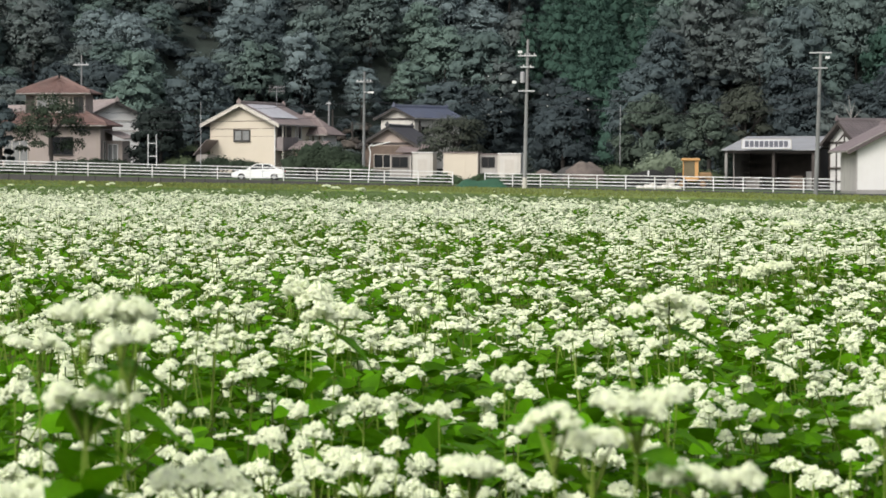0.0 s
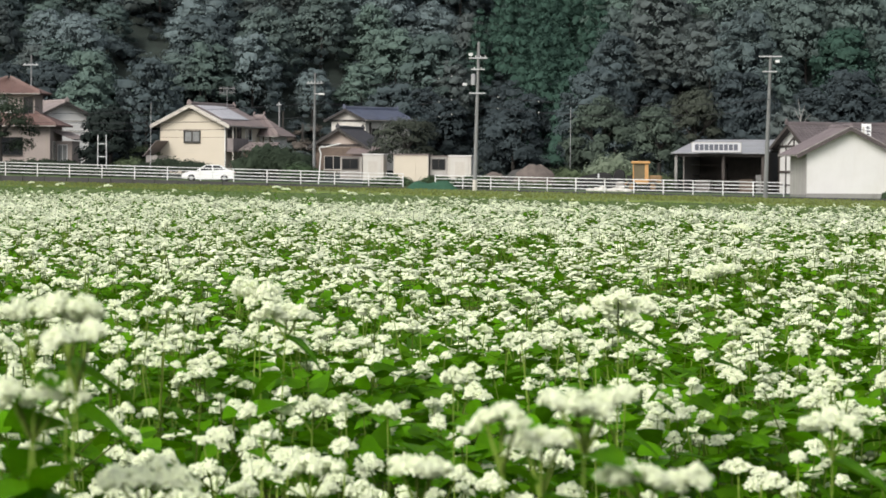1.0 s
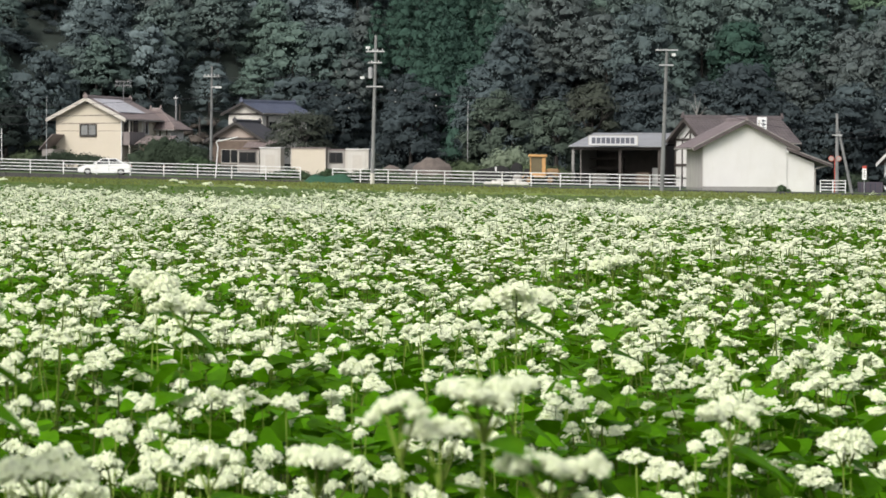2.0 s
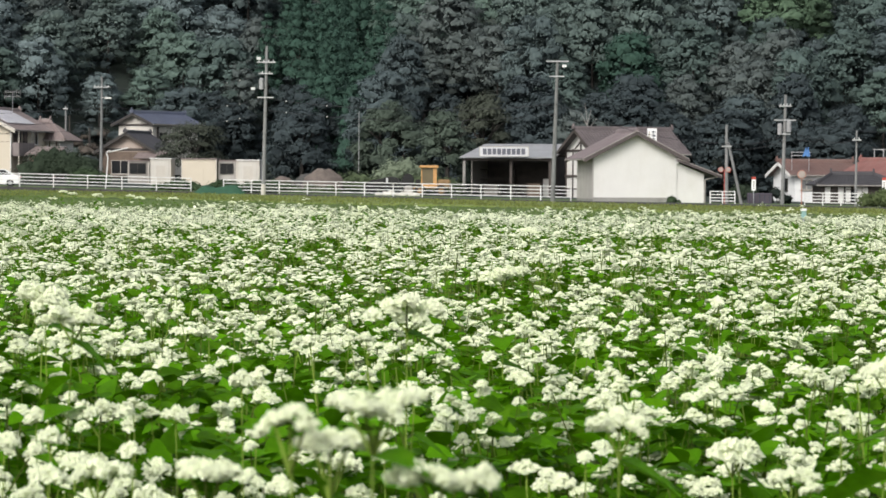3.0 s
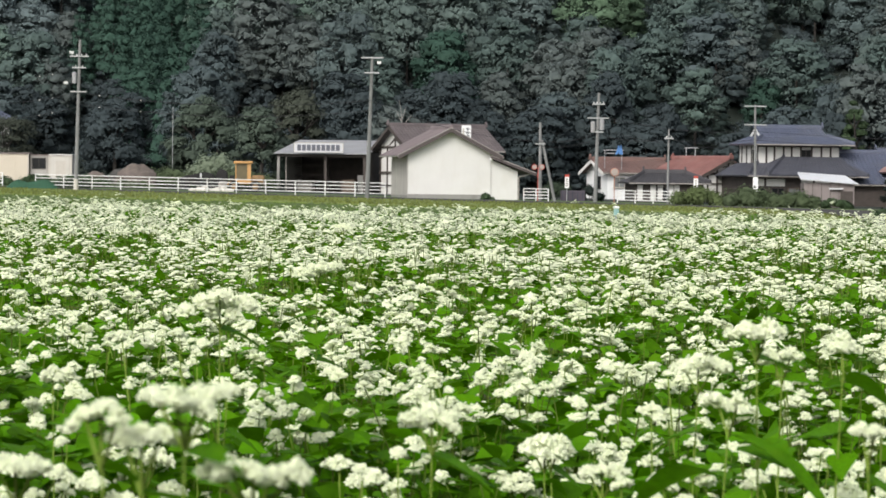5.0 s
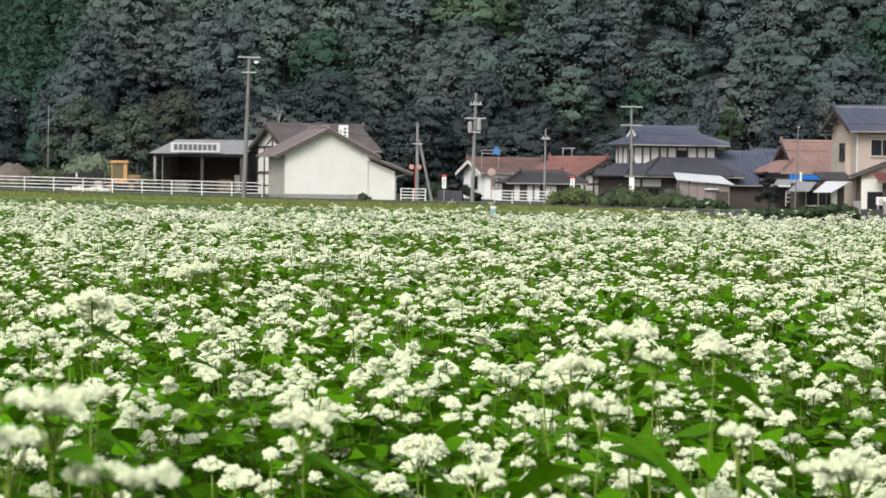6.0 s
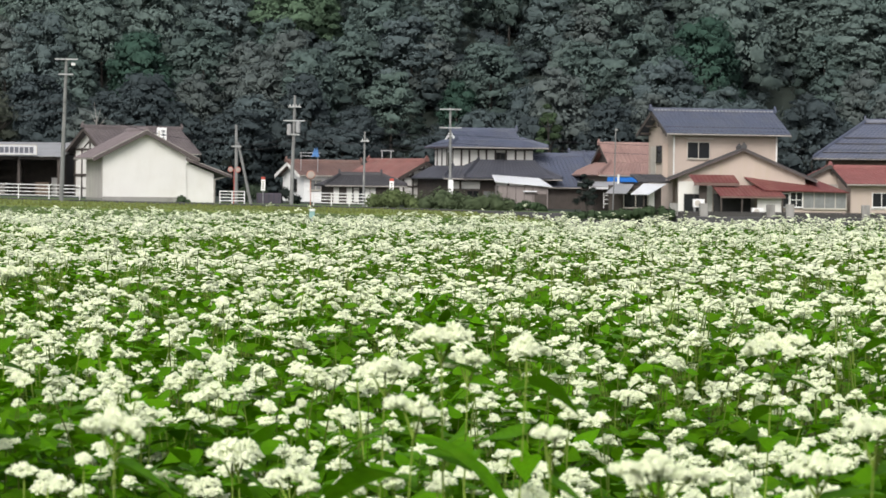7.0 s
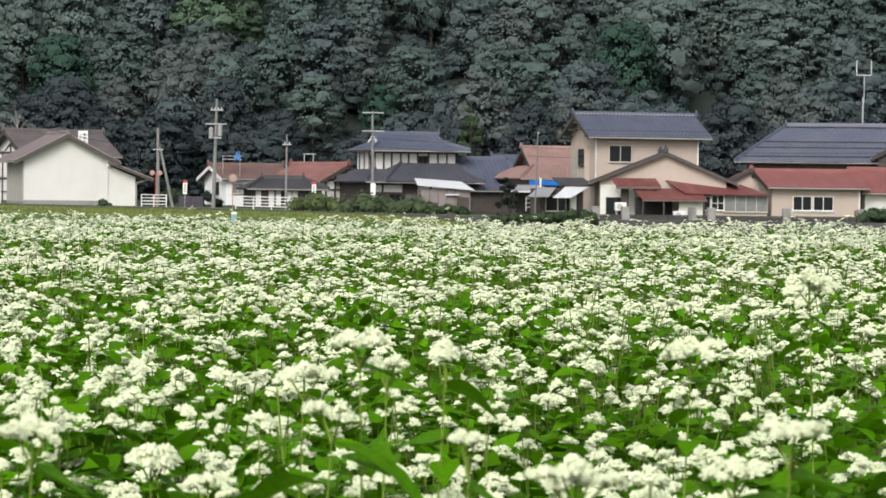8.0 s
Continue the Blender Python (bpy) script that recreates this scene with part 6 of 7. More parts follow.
def great_roof_house():
    h = thing("house", 70.8, 226, -1.15, -17, "farmhouse with a huge slate-blue tiled hipped roof", "house")
    trim_box("wall", h, "brown_wood", (-11.2, 14, 0, 13, 0, 4.6))
    hip_roof(h, -11.2, 14, 0, 13, 4.5, 3.2, "blue_tile", 1.0, rib=0.45, course=0.45, inset=0.55)
    for i in range(25):
        x = -11.0 + i * 1.02
        trim_box("rafter_end", h, "timber", (x - 0.09, x + 0.09, -0.6, 0.2, 4.38, 4.56))
    trim_box("eave_board", h, "alu", (-12.1, 14.9, -1.0, -0.96, 4.46, 4.52))
    for k in (0.12, 0.36, 0.52, 0.93):
        x0 = -12.2 + 4.1 * k + 0.2
        part("snow_guard", tube(bmesh.new(), (x0, -1 + 7.5 * k, 4.5 + 3.2 * k + 0.2), (14.8 - 4.1 * k, -1 + 7.5 * k, 4.5 + 3.2 * k + 0.2), 0.06, sides=6), M["dark_tile"], h)
    g = new("dormer")
    g.parent = h
    gable_along_y(g, -0.3, 3.7, -1.2, 3.0, 4.3, 5.2, 1.0, "timber", "dark_tile", 0.5, 0.3)
    a = thing("aerial_mast", 71.87, 235, 5.6, 2, "tall thin mast with a U-shaped aerial", "antenna")
    bm = bmesh.new()
    tube(bm, (0, 0, 0), (0, 0, 3.6), 0.09, 0.08, 6)
    tube(bm, (0.08, 0, 3.2), (0.1, 0, 5.6), 0.05, sides=6)
    part("mast", bm, M["steel"], a)
    part("aerial", boxes((-0.65, 0.75, -0.04, 0.04, 5.5, 5.58), (-0.65, -0.58, -0.04, 0.04, 5.5, 6.8), (0.68, 0.75, -0.04, 0.04, 5.5, 6.85)), M["insulator"], a)


for build in (red_tile_house, white_gable_house, yellow_house, blue_roof_house, prefab_row, open_shed, timber_house, white_barn, white_cottage,
              dark_shed, red_roof_house, black_tile_house, orange_house, cream_house, sunroom_and_orange_house, great_roof_house):
    build()


# ---- fences, poles, wires ----
def rail_fence(x0, y0, x1, y1, z0, z1, height, step, label):
    """White pipe fence: posts and four rails, on a low kerb."""
    f = thing("guard_fence", x0, y0, 0, 0, label, "fence")
    n = max(1, round(math.hypot(x1 - x0, y1 - y0) / step))
    d = Vector((x1 - x0, y1 - y0, z1 - z0))
    for i in range(n + 1):
        p = d * (i / n) + Vector((0, 0, z0))
        part("post", tube(bmesh.new(), p - Vector((0, 0, 0.2)), p + Vector((0, 0, height + 0.02)), 0.045, sides=8), M["white_rail"], f)
    for k in range(4):
        up = Vector((0, 0, z0 + height * (0.26 + 0.245 * k)))
        part("rail", tube(bmesh.new(), up, up + d, 0.034, sides=6), M["white_rail"], f)


rail_fence(-110, 240, -33.4, 230.2, 1.45, -0.2, 1.12, 2.95, "white pipe guard fence along the road edge")
rail_fence(-30.6, 229.5, -1.9, 221, -0.30, -0.68, 1.12, 2.5, "white pipe guard fence along the road edge")
rail_fence(9.0, 219.5, 10.9, 219, -0.85, -0.86, 1.0, 1.0, "short white pipe fence by a leaning pole")
rail_fence(16.2, 217.5, 20.3, 216.5, -0.9, -0.95, 1.0, 1.35, "white pipe fence beside a road mirror")


def retaining_wall():
    w = thing("retaining_wall", -70, 236, 0, 0, "grey concrete kerb wall under the roadside fence", "wall", kind="structure")
    x = -120.0
    while x < -33:
        y, z = lerp(x, ROAD_Y) - 0.15, lerp(x, LOT)
        p = part("block", boxes((-1.0, 0.99, -0.15, 0.15, -1.2, 0.0)), M["dark_concrete"], w)
        p.matrix_basis = pose(x + 70, y - 236, z + 0.02, 0, 0, -9)
        x += 2.0


retaining_wall()


def utility_pole(x, y, z, top, label, lean=0.0, arms=(), mat="pole_concrete", r=0.17, extras=()):
    p = thing("utility_pole", x, y, z, 0, label, "pole", "utility poles along the road")
    h = top - z
    at = lambda zz: Vector((lean * zz / h, 0, zz))
    part("shaft", tube(bmesh.new(), at(-0.5), at(h), r, r * 0.62, 10), M[mat], p)
    for zz, w, ins in arms:
        c = at(h - zz)
        a = part("crossarm", boxes((c.x - w / 2, c.x + w / 2, -0.2, -0.1, c.z - 0.05, c.z + 0.05)), M["steel"], p)
        for i in range(ins):
            x0 = c.x - w / 2 + w * (i + 0.5) / ins
            part("insulator", tube(tube(bmesh.new(), (x0, -0.15, c.z + 0.05), (x0, -0.15, c.z + 0.15), 0.04, 0.03, 6), (x0, -0.15, c.z + 0.15), (x0, -0.15, c.z + 0.2), 0.045, 0.02, 6), M["insulator"], a)
    for kind, dx, zz in extras:
        c = at(h - zz)
        if kind == "transformer":
            bm = bmesh.new()
            tube(bm, (c.x + dx, -0.1, c.z - 0.45), (c.x + dx, -0.1, c.z + 0.35), 0.19, sides=12)
            tube(bm, (c.x + dx, -0.1, c.z + 0.35), (c.x + dx, -0.1, c.z + 0.45), 0.19, 0.1, 12)
            part("transformer", bm, M["grey_metal"], p, "grey can transformer")
        if kind == "switch":
            part("switch_box", boxes((c.x + dx - 0.16, c.x + dx + 0.16, -0.25, 0.0, c.z - 0.1, c.z + 0.1)), M["insulator"], p, "white switch gear")
        if kind == "lamp":
            part("street_light", boxes((c.x, c.x + dx, -0.1, -0.04, c.z - 0.03, c.z + 0.03), (c.x + dx - 0.1, c.x + dx + 0.45, -0.18, 0.04, c.z - 0.1, c.z + 0.06)), M["insulator"], p, "white street light")
        if kind == "plate":
            part("plate", boxes((c.x - 0.2, c.x + 0.2, -0.24, -0.2, c.z - 0.7, c.z + 0.7)), M["white_paint"], p, "white plate")
        if kind == "sleeve":
            part("sleeve", tube(bmesh.new(), at(h - zz - 0.6), at(h - zz + 0.6), r * 1.08, r * 1.08, 10), M["prefab_panel"], p, "pale wrap at the foot")
    return p


utility_pole(-26.42, 222, -0.6, 11.5, "grey concrete utility pole with crossarms and transformer", 0.25,
             ((1.3, 1.5, 4), (2.2, 1.1, 2), (4.1, 1.3, 0)), extras=(("transformer", -0.35, 3.0), ("switch", -1.0, 3.4), ("switch", -0.6, 1.0), ("sleeve", 0, 11.6)))
utility_pole(-3.29, 219, -0.6, 10.31, "weathered concrete utility pole with two plain crossarms", 0.3, ((0.08, 1.75, 0), (1.25, 1.15, 0)), "old_pole", 0.19, (("switch", 0.55, 0.45),))
utility_pole(-44.45, 250, 0.2, 10.0, "grey utility pole with insulators and street light", 0.08, ((0.95, 1.5, 5),), "old_pole", 0.15, (("lamp", 0.45, 1.9),))
utility_pole(14.77, 222, -1.0, 7.79, "concrete utility pole with transformers", 0.2, ((0.9, 1.0, 4), (2.0, 1.7, 0), (3.1, 0.9, 0)), extras=(("transformer", -0.38, 2.7), ("transformer", 0.32, 2.5)))
utility_pole(20.15, 218, -1.1, 4.94, "slim utility pole with a short arm", 0.05, ((0.75, 0.7, 2),), r=0.11)
utility_pole(27.75, 224, -1.1, 7.05, "slim concrete pole with two long crossarms", -0.1, ((0.12, 1.75, 0), (1.6, 1.8, 0)), r=0.14, extras=(("plate", 0, 6.5),))
utility_pole(-79.3, 280, 1.0, 12.8, "distant utility pole with small crossarm", 0, ((1.0, 1.6, 4),), r=0.12)
utility_pole(-52.6, 276, 1.0, 8.0, "short concrete pole behind a house roof", 0, ((0.3, 0.5, 1),), r=0.13)
p = utility_pole(10.4, 222, -1.0, 5.4, "concrete utility pole with a leaning strut", -0.05, ((1.7, 0.8, 0),))
part("strut", tube(bmesh.new(), (1.25, -0.1, -0.3), (0.1, -0.1, 5.0), 0.13, 0.10, 8), M["pole_concrete"], p, "leaning strut")


# ---- smaller things along the road and the yards ----
def car(x, y, z, rz):
    """White sedan; local x points to its front."""
    c = thing("car", x, y, z, rz, "white four-door sedan on the road behind the fence", "car")
    side = [(-2.25, 0.32), (-2.28, 0.72), (-2.1, 0.98), (-1.55, 1.02), (0.75, 0.95), (1.6, 0.86), (2.15, 0.70), (2.27, 0.5), (2.2, 0.28), (1.75, 0.24),
            (1.7, 0.45), (1.4, 0.62), (1.1, 0.45), (1.05, 0.2), (-1.1, 0.2), (-1.15, 0.45), (-1.45, 0.62), (-1.75, 0.45), (-1.8, 0.25)]
    bm = bmesh.new()
    prism(bm, side, 1.7, "y", -0.85)
    bmesh.ops.bevel(bm, geom=[e for e in bm.edges if abs(e.verts[0].co.y - e.verts[1].co.y) < 0.01 and e.verts[0].co.z + e.verts[1].co.z > 1.0], offset=0.09, segments=2, affect="EDGES")
    part("body", bm, M["white_paint"], c)

    def house(name, base, top, z0, z1, inset0, inset1, mat, parent):
        b2 = bmesh.new()
        lo = [b2.verts.new((px, s, z0)) for px, s in ((base[0], -inset0), (base[1], -inset0), (base[1], inset0), (base[0], inset0))]
        hi = [b2.verts.new((px, s, z1)) for px, s in ((top[0], -inset1), (top[1], -inset1), (top[1], inset1), (top[0], inset1))]
        b2.faces.new(lo[::-1])
        b2.faces.new(hi)
        for i in range(4):
            b2.faces.new((lo[i], lo[(i + 1) % 4], hi[(i + 1) % 4], hi[i]))
        bmesh.ops.bevel(b2, geom=list(b2.edges), offset=0.05, segments=2, affect="EDGES")
        return part(name, b2, mat, parent)

    house("cabin_glass", (-1.75, 0.95), (-1.05, 0.2), 0.93, 1.40, 0.78, 0.62, M["glass"], c)
    house("roof", (-1.12, 0.26), (-0.95, 0.1), 1.38, 1.46, 0.63, 0.56, M["white_paint"], c)
    for s in (-1, 1):
        for xa, xb, za in ((0.95, 0.2, 1.38), (-0.45, -0.4, 1.38), (-1.75, -1.05, 1.38)):
            bm = bmesh.new()
            tube(bm, (xa, s * 0.79, 0.95), (xb, s * 0.63, za), 0.045, sides=5)
            part("pillar", bm, M["white_paint"], c)
        part("door_seam", boxes((-0.45, -0.43, s * 0.852 - 0.004, s * 0.852 + 0.004, 0.3, 0.95)), M["ink"], c)
        part("door_handle", boxes((-0.62, -0.45, s * 0.862 - 0.01, s * 0.862 + 0.01, 0.80, 0.84)), M["steel"], c)
        part("wing_mirror", boxes((0.62, 0.75, min(s * 0.82, s * 1.0), max(s * 0.82, s * 1.0), 0.95, 1.08, 0.03)), M["white_paint"], c)
        part("headlight", boxes((2.0, 2.2, s * 0.62 - 0.16, s * 0.62 + 0.16, 0.6, 0.72, 0.02)), M["insulator"], c)
        part("tail_light", boxes((-2.3, -2.2, s * 0.66 - 0.15, s * 0.66 + 0.15, 0.72, 0.88, 0.02)), M["red_paint"], c)
        for xx in (1.4, -1.45):
            w = new("wheel")
            w.parent = c
            bm = bmesh.new()
            tube(bm, (xx, s * 0.66, 0.31), (xx, s * 0.86, 0.31), 0.31, sides=20)
            part("tyre", bm, M["rubber"], w)
            bm = bmesh.new()
            tube(bm, (xx, s * 0.80, 0.31), (xx, s * 0.87, 0.31), 0.2, 0.17, 14)
            part("rim", bm, M["steel"], w)


car(-51.5, 237.6, 0.13, 187)


def loader():
    c = thing("wheel_loader", -14.25, 240, -0.55, 4, "orange-yellow wheel loader parked behind the fence", "loader")
    for x in (-0.62, 0.62):
        for y in (-0.5, 0.5):
            part("cab_post", boxes((x - 0.045, x + 0.045, y - 0.045, y + 0.045, 1.0, 2.45)), M["yellow_paint"], c)
    part("cab_roof", boxes((-0.82, 0.82, -0.7, 0.7, 2.45, 2.68, 0.06)), M["yellow_paint"], c)
    part("cab_window", boxes((-0.6, 0.6, -0.47, -0.45, 1.12, 2.43)), M["amber_glass"], c, "dusty amber cab glass")
    part("cab_base", boxes((-0.7, 0.7, -0.55, 0.55, 0.7, 1.12, 0.05)), M["yellow_paint"], c)
    part("driver_seat", boxes((-0.3, 0.25, -0.25, 0.25, 1.12, 1.3, 0.04), (0.15, 0.27, -0.25, 0.25, 1.25, 1.75, 0.04)), M["rubber"], c)
    part("hood", boxes((0.7, 1.85, -0.5, 0.5, 0.7, 1.48, 0.15)), M["old_yellow"], c)
    part("counterweight", boxes((1.75, 2.0, -0.6, 0.6, 0.5, 1.1, 0.08)), M["straw"], c)
    part("bucket", boxes((-2.1, -1.35, -0.9, 0.9, 0.25, 0.95, 0.15)), M["grey_wall"], c)
    part("arm", tube(tube(bmesh.new(), (-0.7, -0.45, 1.1), (-1.5, -0.5, 0.6), 0.09, sides=6), (-0.7, 0.45, 1.1), (-1.5, 0.5, 0.6), 0.09, sides=6), M["yellow_paint"], c)
    part("air_cleaner", boxes((-1.15, -0.72, -0.55, -0.1, 0.8, 1.45, 0.04)), M["rubber"], c)
    part("cab_panel", boxes((0.36, 0.58, -0.53, -0.49, 1.1, 2.45)), M["yellow_paint"], c)
    for x in (-0.75, 1.05):
        for s in (-1, 1):
            w = new("wheel")
            w.parent = c
            bm = bmesh.new()
            tube(bm, (x, s * 0.45, 0.5), (x, s * 0.85, 0.5), 0.5, sides=18)
            part("tyre", bm, M["rubber"], w)
            bm = bmesh.new()
            tube(bm, (x, s * 0.8, 0.5), (x, s * 0.87, 0.5), 0.26, sides=12)
            part("rim", bm, M["old_yellow"], w)


loader()


def street_lamp():
    c = thing("street_lamp", -41.2, 234, 0.0, 0, "white curved pipe street lamp by the fence", "lamp")
    pts = [(0, 0, 0), (0.12, 0, 1.6), (0.2, 0, 2.6), (0.05, 0, 3.0), (0.35, 0, 3.25)]
    part("pole", bent_tube(bmesh.new(), pts, 0.05, 8), M["white_rail"], c)
    part("arm", tube(bmesh.new(), (0.3, 0, 3.1), (1.9, 0, 3.45), 0.05, 0.04, 6), M["white_rail"], c)


street_lamp()


def road_mirror(x, y, z, h, post, r, twin=False):
    c = thing("road_mirror", x, y, z, 0, "round traffic mirror on a coloured post", "mirror")
    part("post", tube(bmesh.new(), (0, 0, -0.2), (0, 0, h), 0.032, sides=8), M[post], c)
    for s in ((-0.28, 0.3) if twin else (0.0,)):
        bm = bmesh.new()
        tube(bm, (s, -0.16, h), (s, -0.06, h), r, r * 1.05, 20)
        rim = part("rim", bm, M[post], c)
        bm = bmesh.new()
        tube(bm, (s, -0.19, h), (s, -0.165, h), r * 0.75, r * 0.88, 20)
        # matte beige wall material stands in for the mirror's reflection
        part("mirror_glass", bm, M["beige_wall"], rim, "convex mirror face, reflection painted beige")


road_mirror(15.98, 217.8, -0.95, 2.45, "orange_paint", 0.33)
road_mirror(10.15, 220.8, -0.9, 2.75, "red_paint", 0.21, True)


def banner(x, y, z, h, label="white banner board with a red head"):
    c = thing("sign_banner", x, y, z, 0, label, "sign")
    part("post", tube(bmesh.new(), (0, 0, 0), (0, 0, h), 0.03, sides=6), M["steel"], c)
    part("panel", boxes((-0.17, 0.17, -0.06, -0.03, h - 1.1, h)), M["white_paint"], c)
    part("head", boxes((-0.17, 0.17, -0.068, -0.061, h - 0.2, h)), M["red_paint"], c)
    for i in range(4):
        part("lettering_bar", boxes((-0.07, 0.07, -0.066, -0.061, h - 0.45 - 0.17 * i, h - 0.34 - 0.17 * i)), M["grey_wall"], c)


banner(12.63, 224, -0.9, 2.2)
banner(22.35, 218, -1.0, 2.3)


def containers():
    c = thing("storage_bin", 13.25, 226, -0.95, 0, "dark purple-grey sheet-covered bin", "bin")
    part("body", boxes((-0.98, 0.98, 0, 1.2, 0, 0.95, 0.04)), M["purple_sheet"], c)
    for i in range(5):
        part("rib", boxes((-0.85 + i * 0.4, -0.8 + i * 0.4, -0.03, 0, 0.05, 0.9)), M["ink"], c)
    b = thing("blue_post_box", 4.45, 60, -0.9, 0, "pale teal valve box on a post", "valve box")
    part("post", tube(bmesh.new(), (0, 0, 0), (0, 0, 1.2), 0.02, sides=6), M["steel"], b)
    part("box", boxes((-0.06, 0.06, -0.05, 0.05, 1.2, 1.36, 0.012)), M["teal"], b)
    part("cap", boxes((-0.065, 0.065, -0.055, 0.055, 1.36, 1.42, 0.015)), M["white_rail"], b)
    f = thing("ladder_frame", -65.4, 255, 0.6, 0, "white pipe drying frame in a garden", "frame")
    part("upright", tube(bmesh.new(), (-0.42, 0, 0), (-0.40, 0, 3.75), 0.048, sides=6), M["insulator"], f)
    part("upright", tube(bmesh.new(), (0.42, 0, 0), (0.38, 0, 3.75), 0.048, sides=6), M["insulator"], f)
    for z in (1.7, 2.9):
        part("rung", tube(bmesh.new(), (-0.42, 0, z), (0.42, 0, z), 0.035, sides=5), M["steel"], f)
    for x, y, z, top in ((-60.06, 252, 0.5, 7.3), (-22.85, 270, 0.3, 7.44)):
        t = thing("thin_pole", x, y, z, 0, "thin pale metal pole", "pole")
        part("shaft", tube(bmesh.new(), (0, 0, 0), (0.02, 0, top - z), 0.032, 0.026, 6), M["steel"], t)
    t = thing("bent_pole", 37.38, 204, -1.2, 0, "slim bent grey service pole", "pole")
    part("shaft", bent_tube(bmesh.new(), [(0, 0, 0), (0.02, 0, 1.2), (0.1, 0, 3.0), (0.16, 0, 6.45)], 0.045, 6), M["old_pole"], t)
    part("bracket", boxes((0.1, 0.3, -0.04, 0.04, 6.25, 6.33)), M["steel"], t)


containers()


def mound(name, x, y, z, w, h, mat, label, category):
    rnd = np.random.RandomState(int(abs(x) * 10))
    ob = thing(name, x, y, z, 0, label, category)
    bm = bmesh.new()
    bmesh.ops.create_icosphere(bm, subdivisions=4, radius=1.0)
    for v in bm.verts:
        k = 1 + 0.18 * noise.noise(v.co * 2.2 + Vector((x, y, 0))) + 0.08 * noise.noise(v.co * 6 + Vector((x, 0, 0)))
        v.co = Vector((v.co.x * w / 2 * k, v.co.y * w / 2.4 * k, max(-0.1, v.co.z) * h * k))
    part("body", bm, M[mat], ob, smooth=True)


mound("soil_heap", -27.9, 250, -0.4, 2.6, 1.5, "straw", "heap of brown soil and straw", "heap")
mound("straw_stack", -24.3, 249, -0.4, 4.0, 2.2, "straw", "rounded stack of dark straw", "stack")
mound("straw_stack", -26.0, 254, -0.4, 3.0, 1.7, "dark_concrete", "grey covered stack in a yard", "stack")
for i in range(7):
    mound("sack", -18.4 + i * 0.52, 238 + 0.3 * (i % 2), -0.55, 0.85, 0.34 + 0.1 * (i % 3), "prefab_panel", "pale filled sack on the ground", "sack")


def dark_vehicle():
    c = thing("farm_machine", -18.3, 247, -0.45, 0, "dark farm machine under a black cover", "machine")
    bm = bmesh.new()
    prism(bm, [(-2.1, 0.45), (1.3, 0.45), (1.35, 1.0), (0.9, 1.5), (0.2, 1.62), (-0.9, 1.35), (-1.6, 1.25), (-2.05, 0.9)], 1.4, "y", -0.7)
    bmesh.ops.bevel(bm, geom=list(bm.edges), offset=0.1, segments=2, affect="EDGES")
    part("cover", bm, M["rubber"], c)
    bm = bmesh.new()
    prism(bm, [(1.2, 0.5), (2.3, 0.5), (2.3, 1.5), (2.05, 1.85), (1.55, 1.9), (1.25, 1.4)], 1.0, "y", -0.5)
    bmesh.ops.bevel(bm, geom=list(bm.edges), offset=0.1, segments=2, affect="EDGES")
    part("hood", bm, M["rubber"], c)
    for x in (-1.4, 1.2):
        bm = bmesh.new()
        tube(bm, (x, -0.8, 0.5), (x, -0.5, 0.5), 0.5, sides=16)
        part("tyre", bm, M["rubber"], c)
    part("lamp", boxes((-0.1, 0.05, -0.75, -0.7, 1.1, 1.5)), M["insulator"], c)


dark_vehicle()


def garden_wall():
    w = thing("garden_wall", 52, 200, -1.3, 0, "low grey concrete block wall before the houses", "wall", kind="structure")
    for i in range(22):
        p = part("block", boxes((0, 1.18, 0, 0.15, 0, 0.40, 0.01)), M["dark_concrete"], w)
        p.matrix_basis = pose(-11.5 + i * 1.2, 0, 0)
    for x in (41.15, 43.38, 48.37, 49.81, 55.5, 61.2):
        part("pillar", boxes((x - 52.3, x - 51.7, -0.1, 0.3, 0, 1.05, 0.03)), M["concrete"], w)
    part("coping", boxes((-11.6, 15.0, -0.03, 0.2, 0.41, 0.47)), M["dark_concrete"], w)
    for x, z in ((43.2, -0.55), (47.6, -1.15)):
        a = thing("air_conditioner", x, 201, z, 0, "white outdoor air-conditioning unit", "air conditioner")
        part("body", boxes((-0.42, 0.42, -0.16, 0.16, 0, 0.6, 0.02)), M["white_paint"], a)
        bm = bmesh.new()
        tube(bm, (-0.1, -0.175, 0.3), (-0.1, -0.163, 0.3), 0.22, sides=16)
        part("fan_grille", bm, M["alu"], a)
        part("foot", boxes((-0.35, -0.25, -0.16, 0.16, -0.6 if z > -1 else -0.1, 0.0), ), M["steel"], a)
        part("foot", boxes((0.25, 0.35, -0.16, 0.16, -0.6 if z > -1 else -0.1, 0.0), ), M["steel"], a)


garden_wall()

# ---- garden and roadside trees ----
tree("garden_tree", -76.0, 258, 0.9, 7.4, 7.0, "dark_shrub", "airy broadleaf garden tree before a house", seed=3, clumps=32, count=210, size=0.12, low=0.33, core=False, squash=0.55)
tree("garden_tree", -80.8, 257, 0.9, 7.2, 3.4, "deep", "dark garden tree beside a house", seed=4, low=0.2)
tree("garden_tree", -66.7, 263, 0.9, 6.3, 6.4, "black", "dark rounded evergreen garden tree", seed=5, low=0.12, clumps=30)
tree("garden_tree", -38.6, 268, 0.4, 6.1, 7.0, "umber", "olive-brown spreading garden tree", seed=6, low=0.36, clumps=34, count=200, size=0.13, core=False, squash=0.5)
tree("garden_tree", -14.2, 268, -0.2, 8.0, 5.4, "sage", "rounded grey-green tree behind a shed", seed=7, low=0.15, clumps=30)
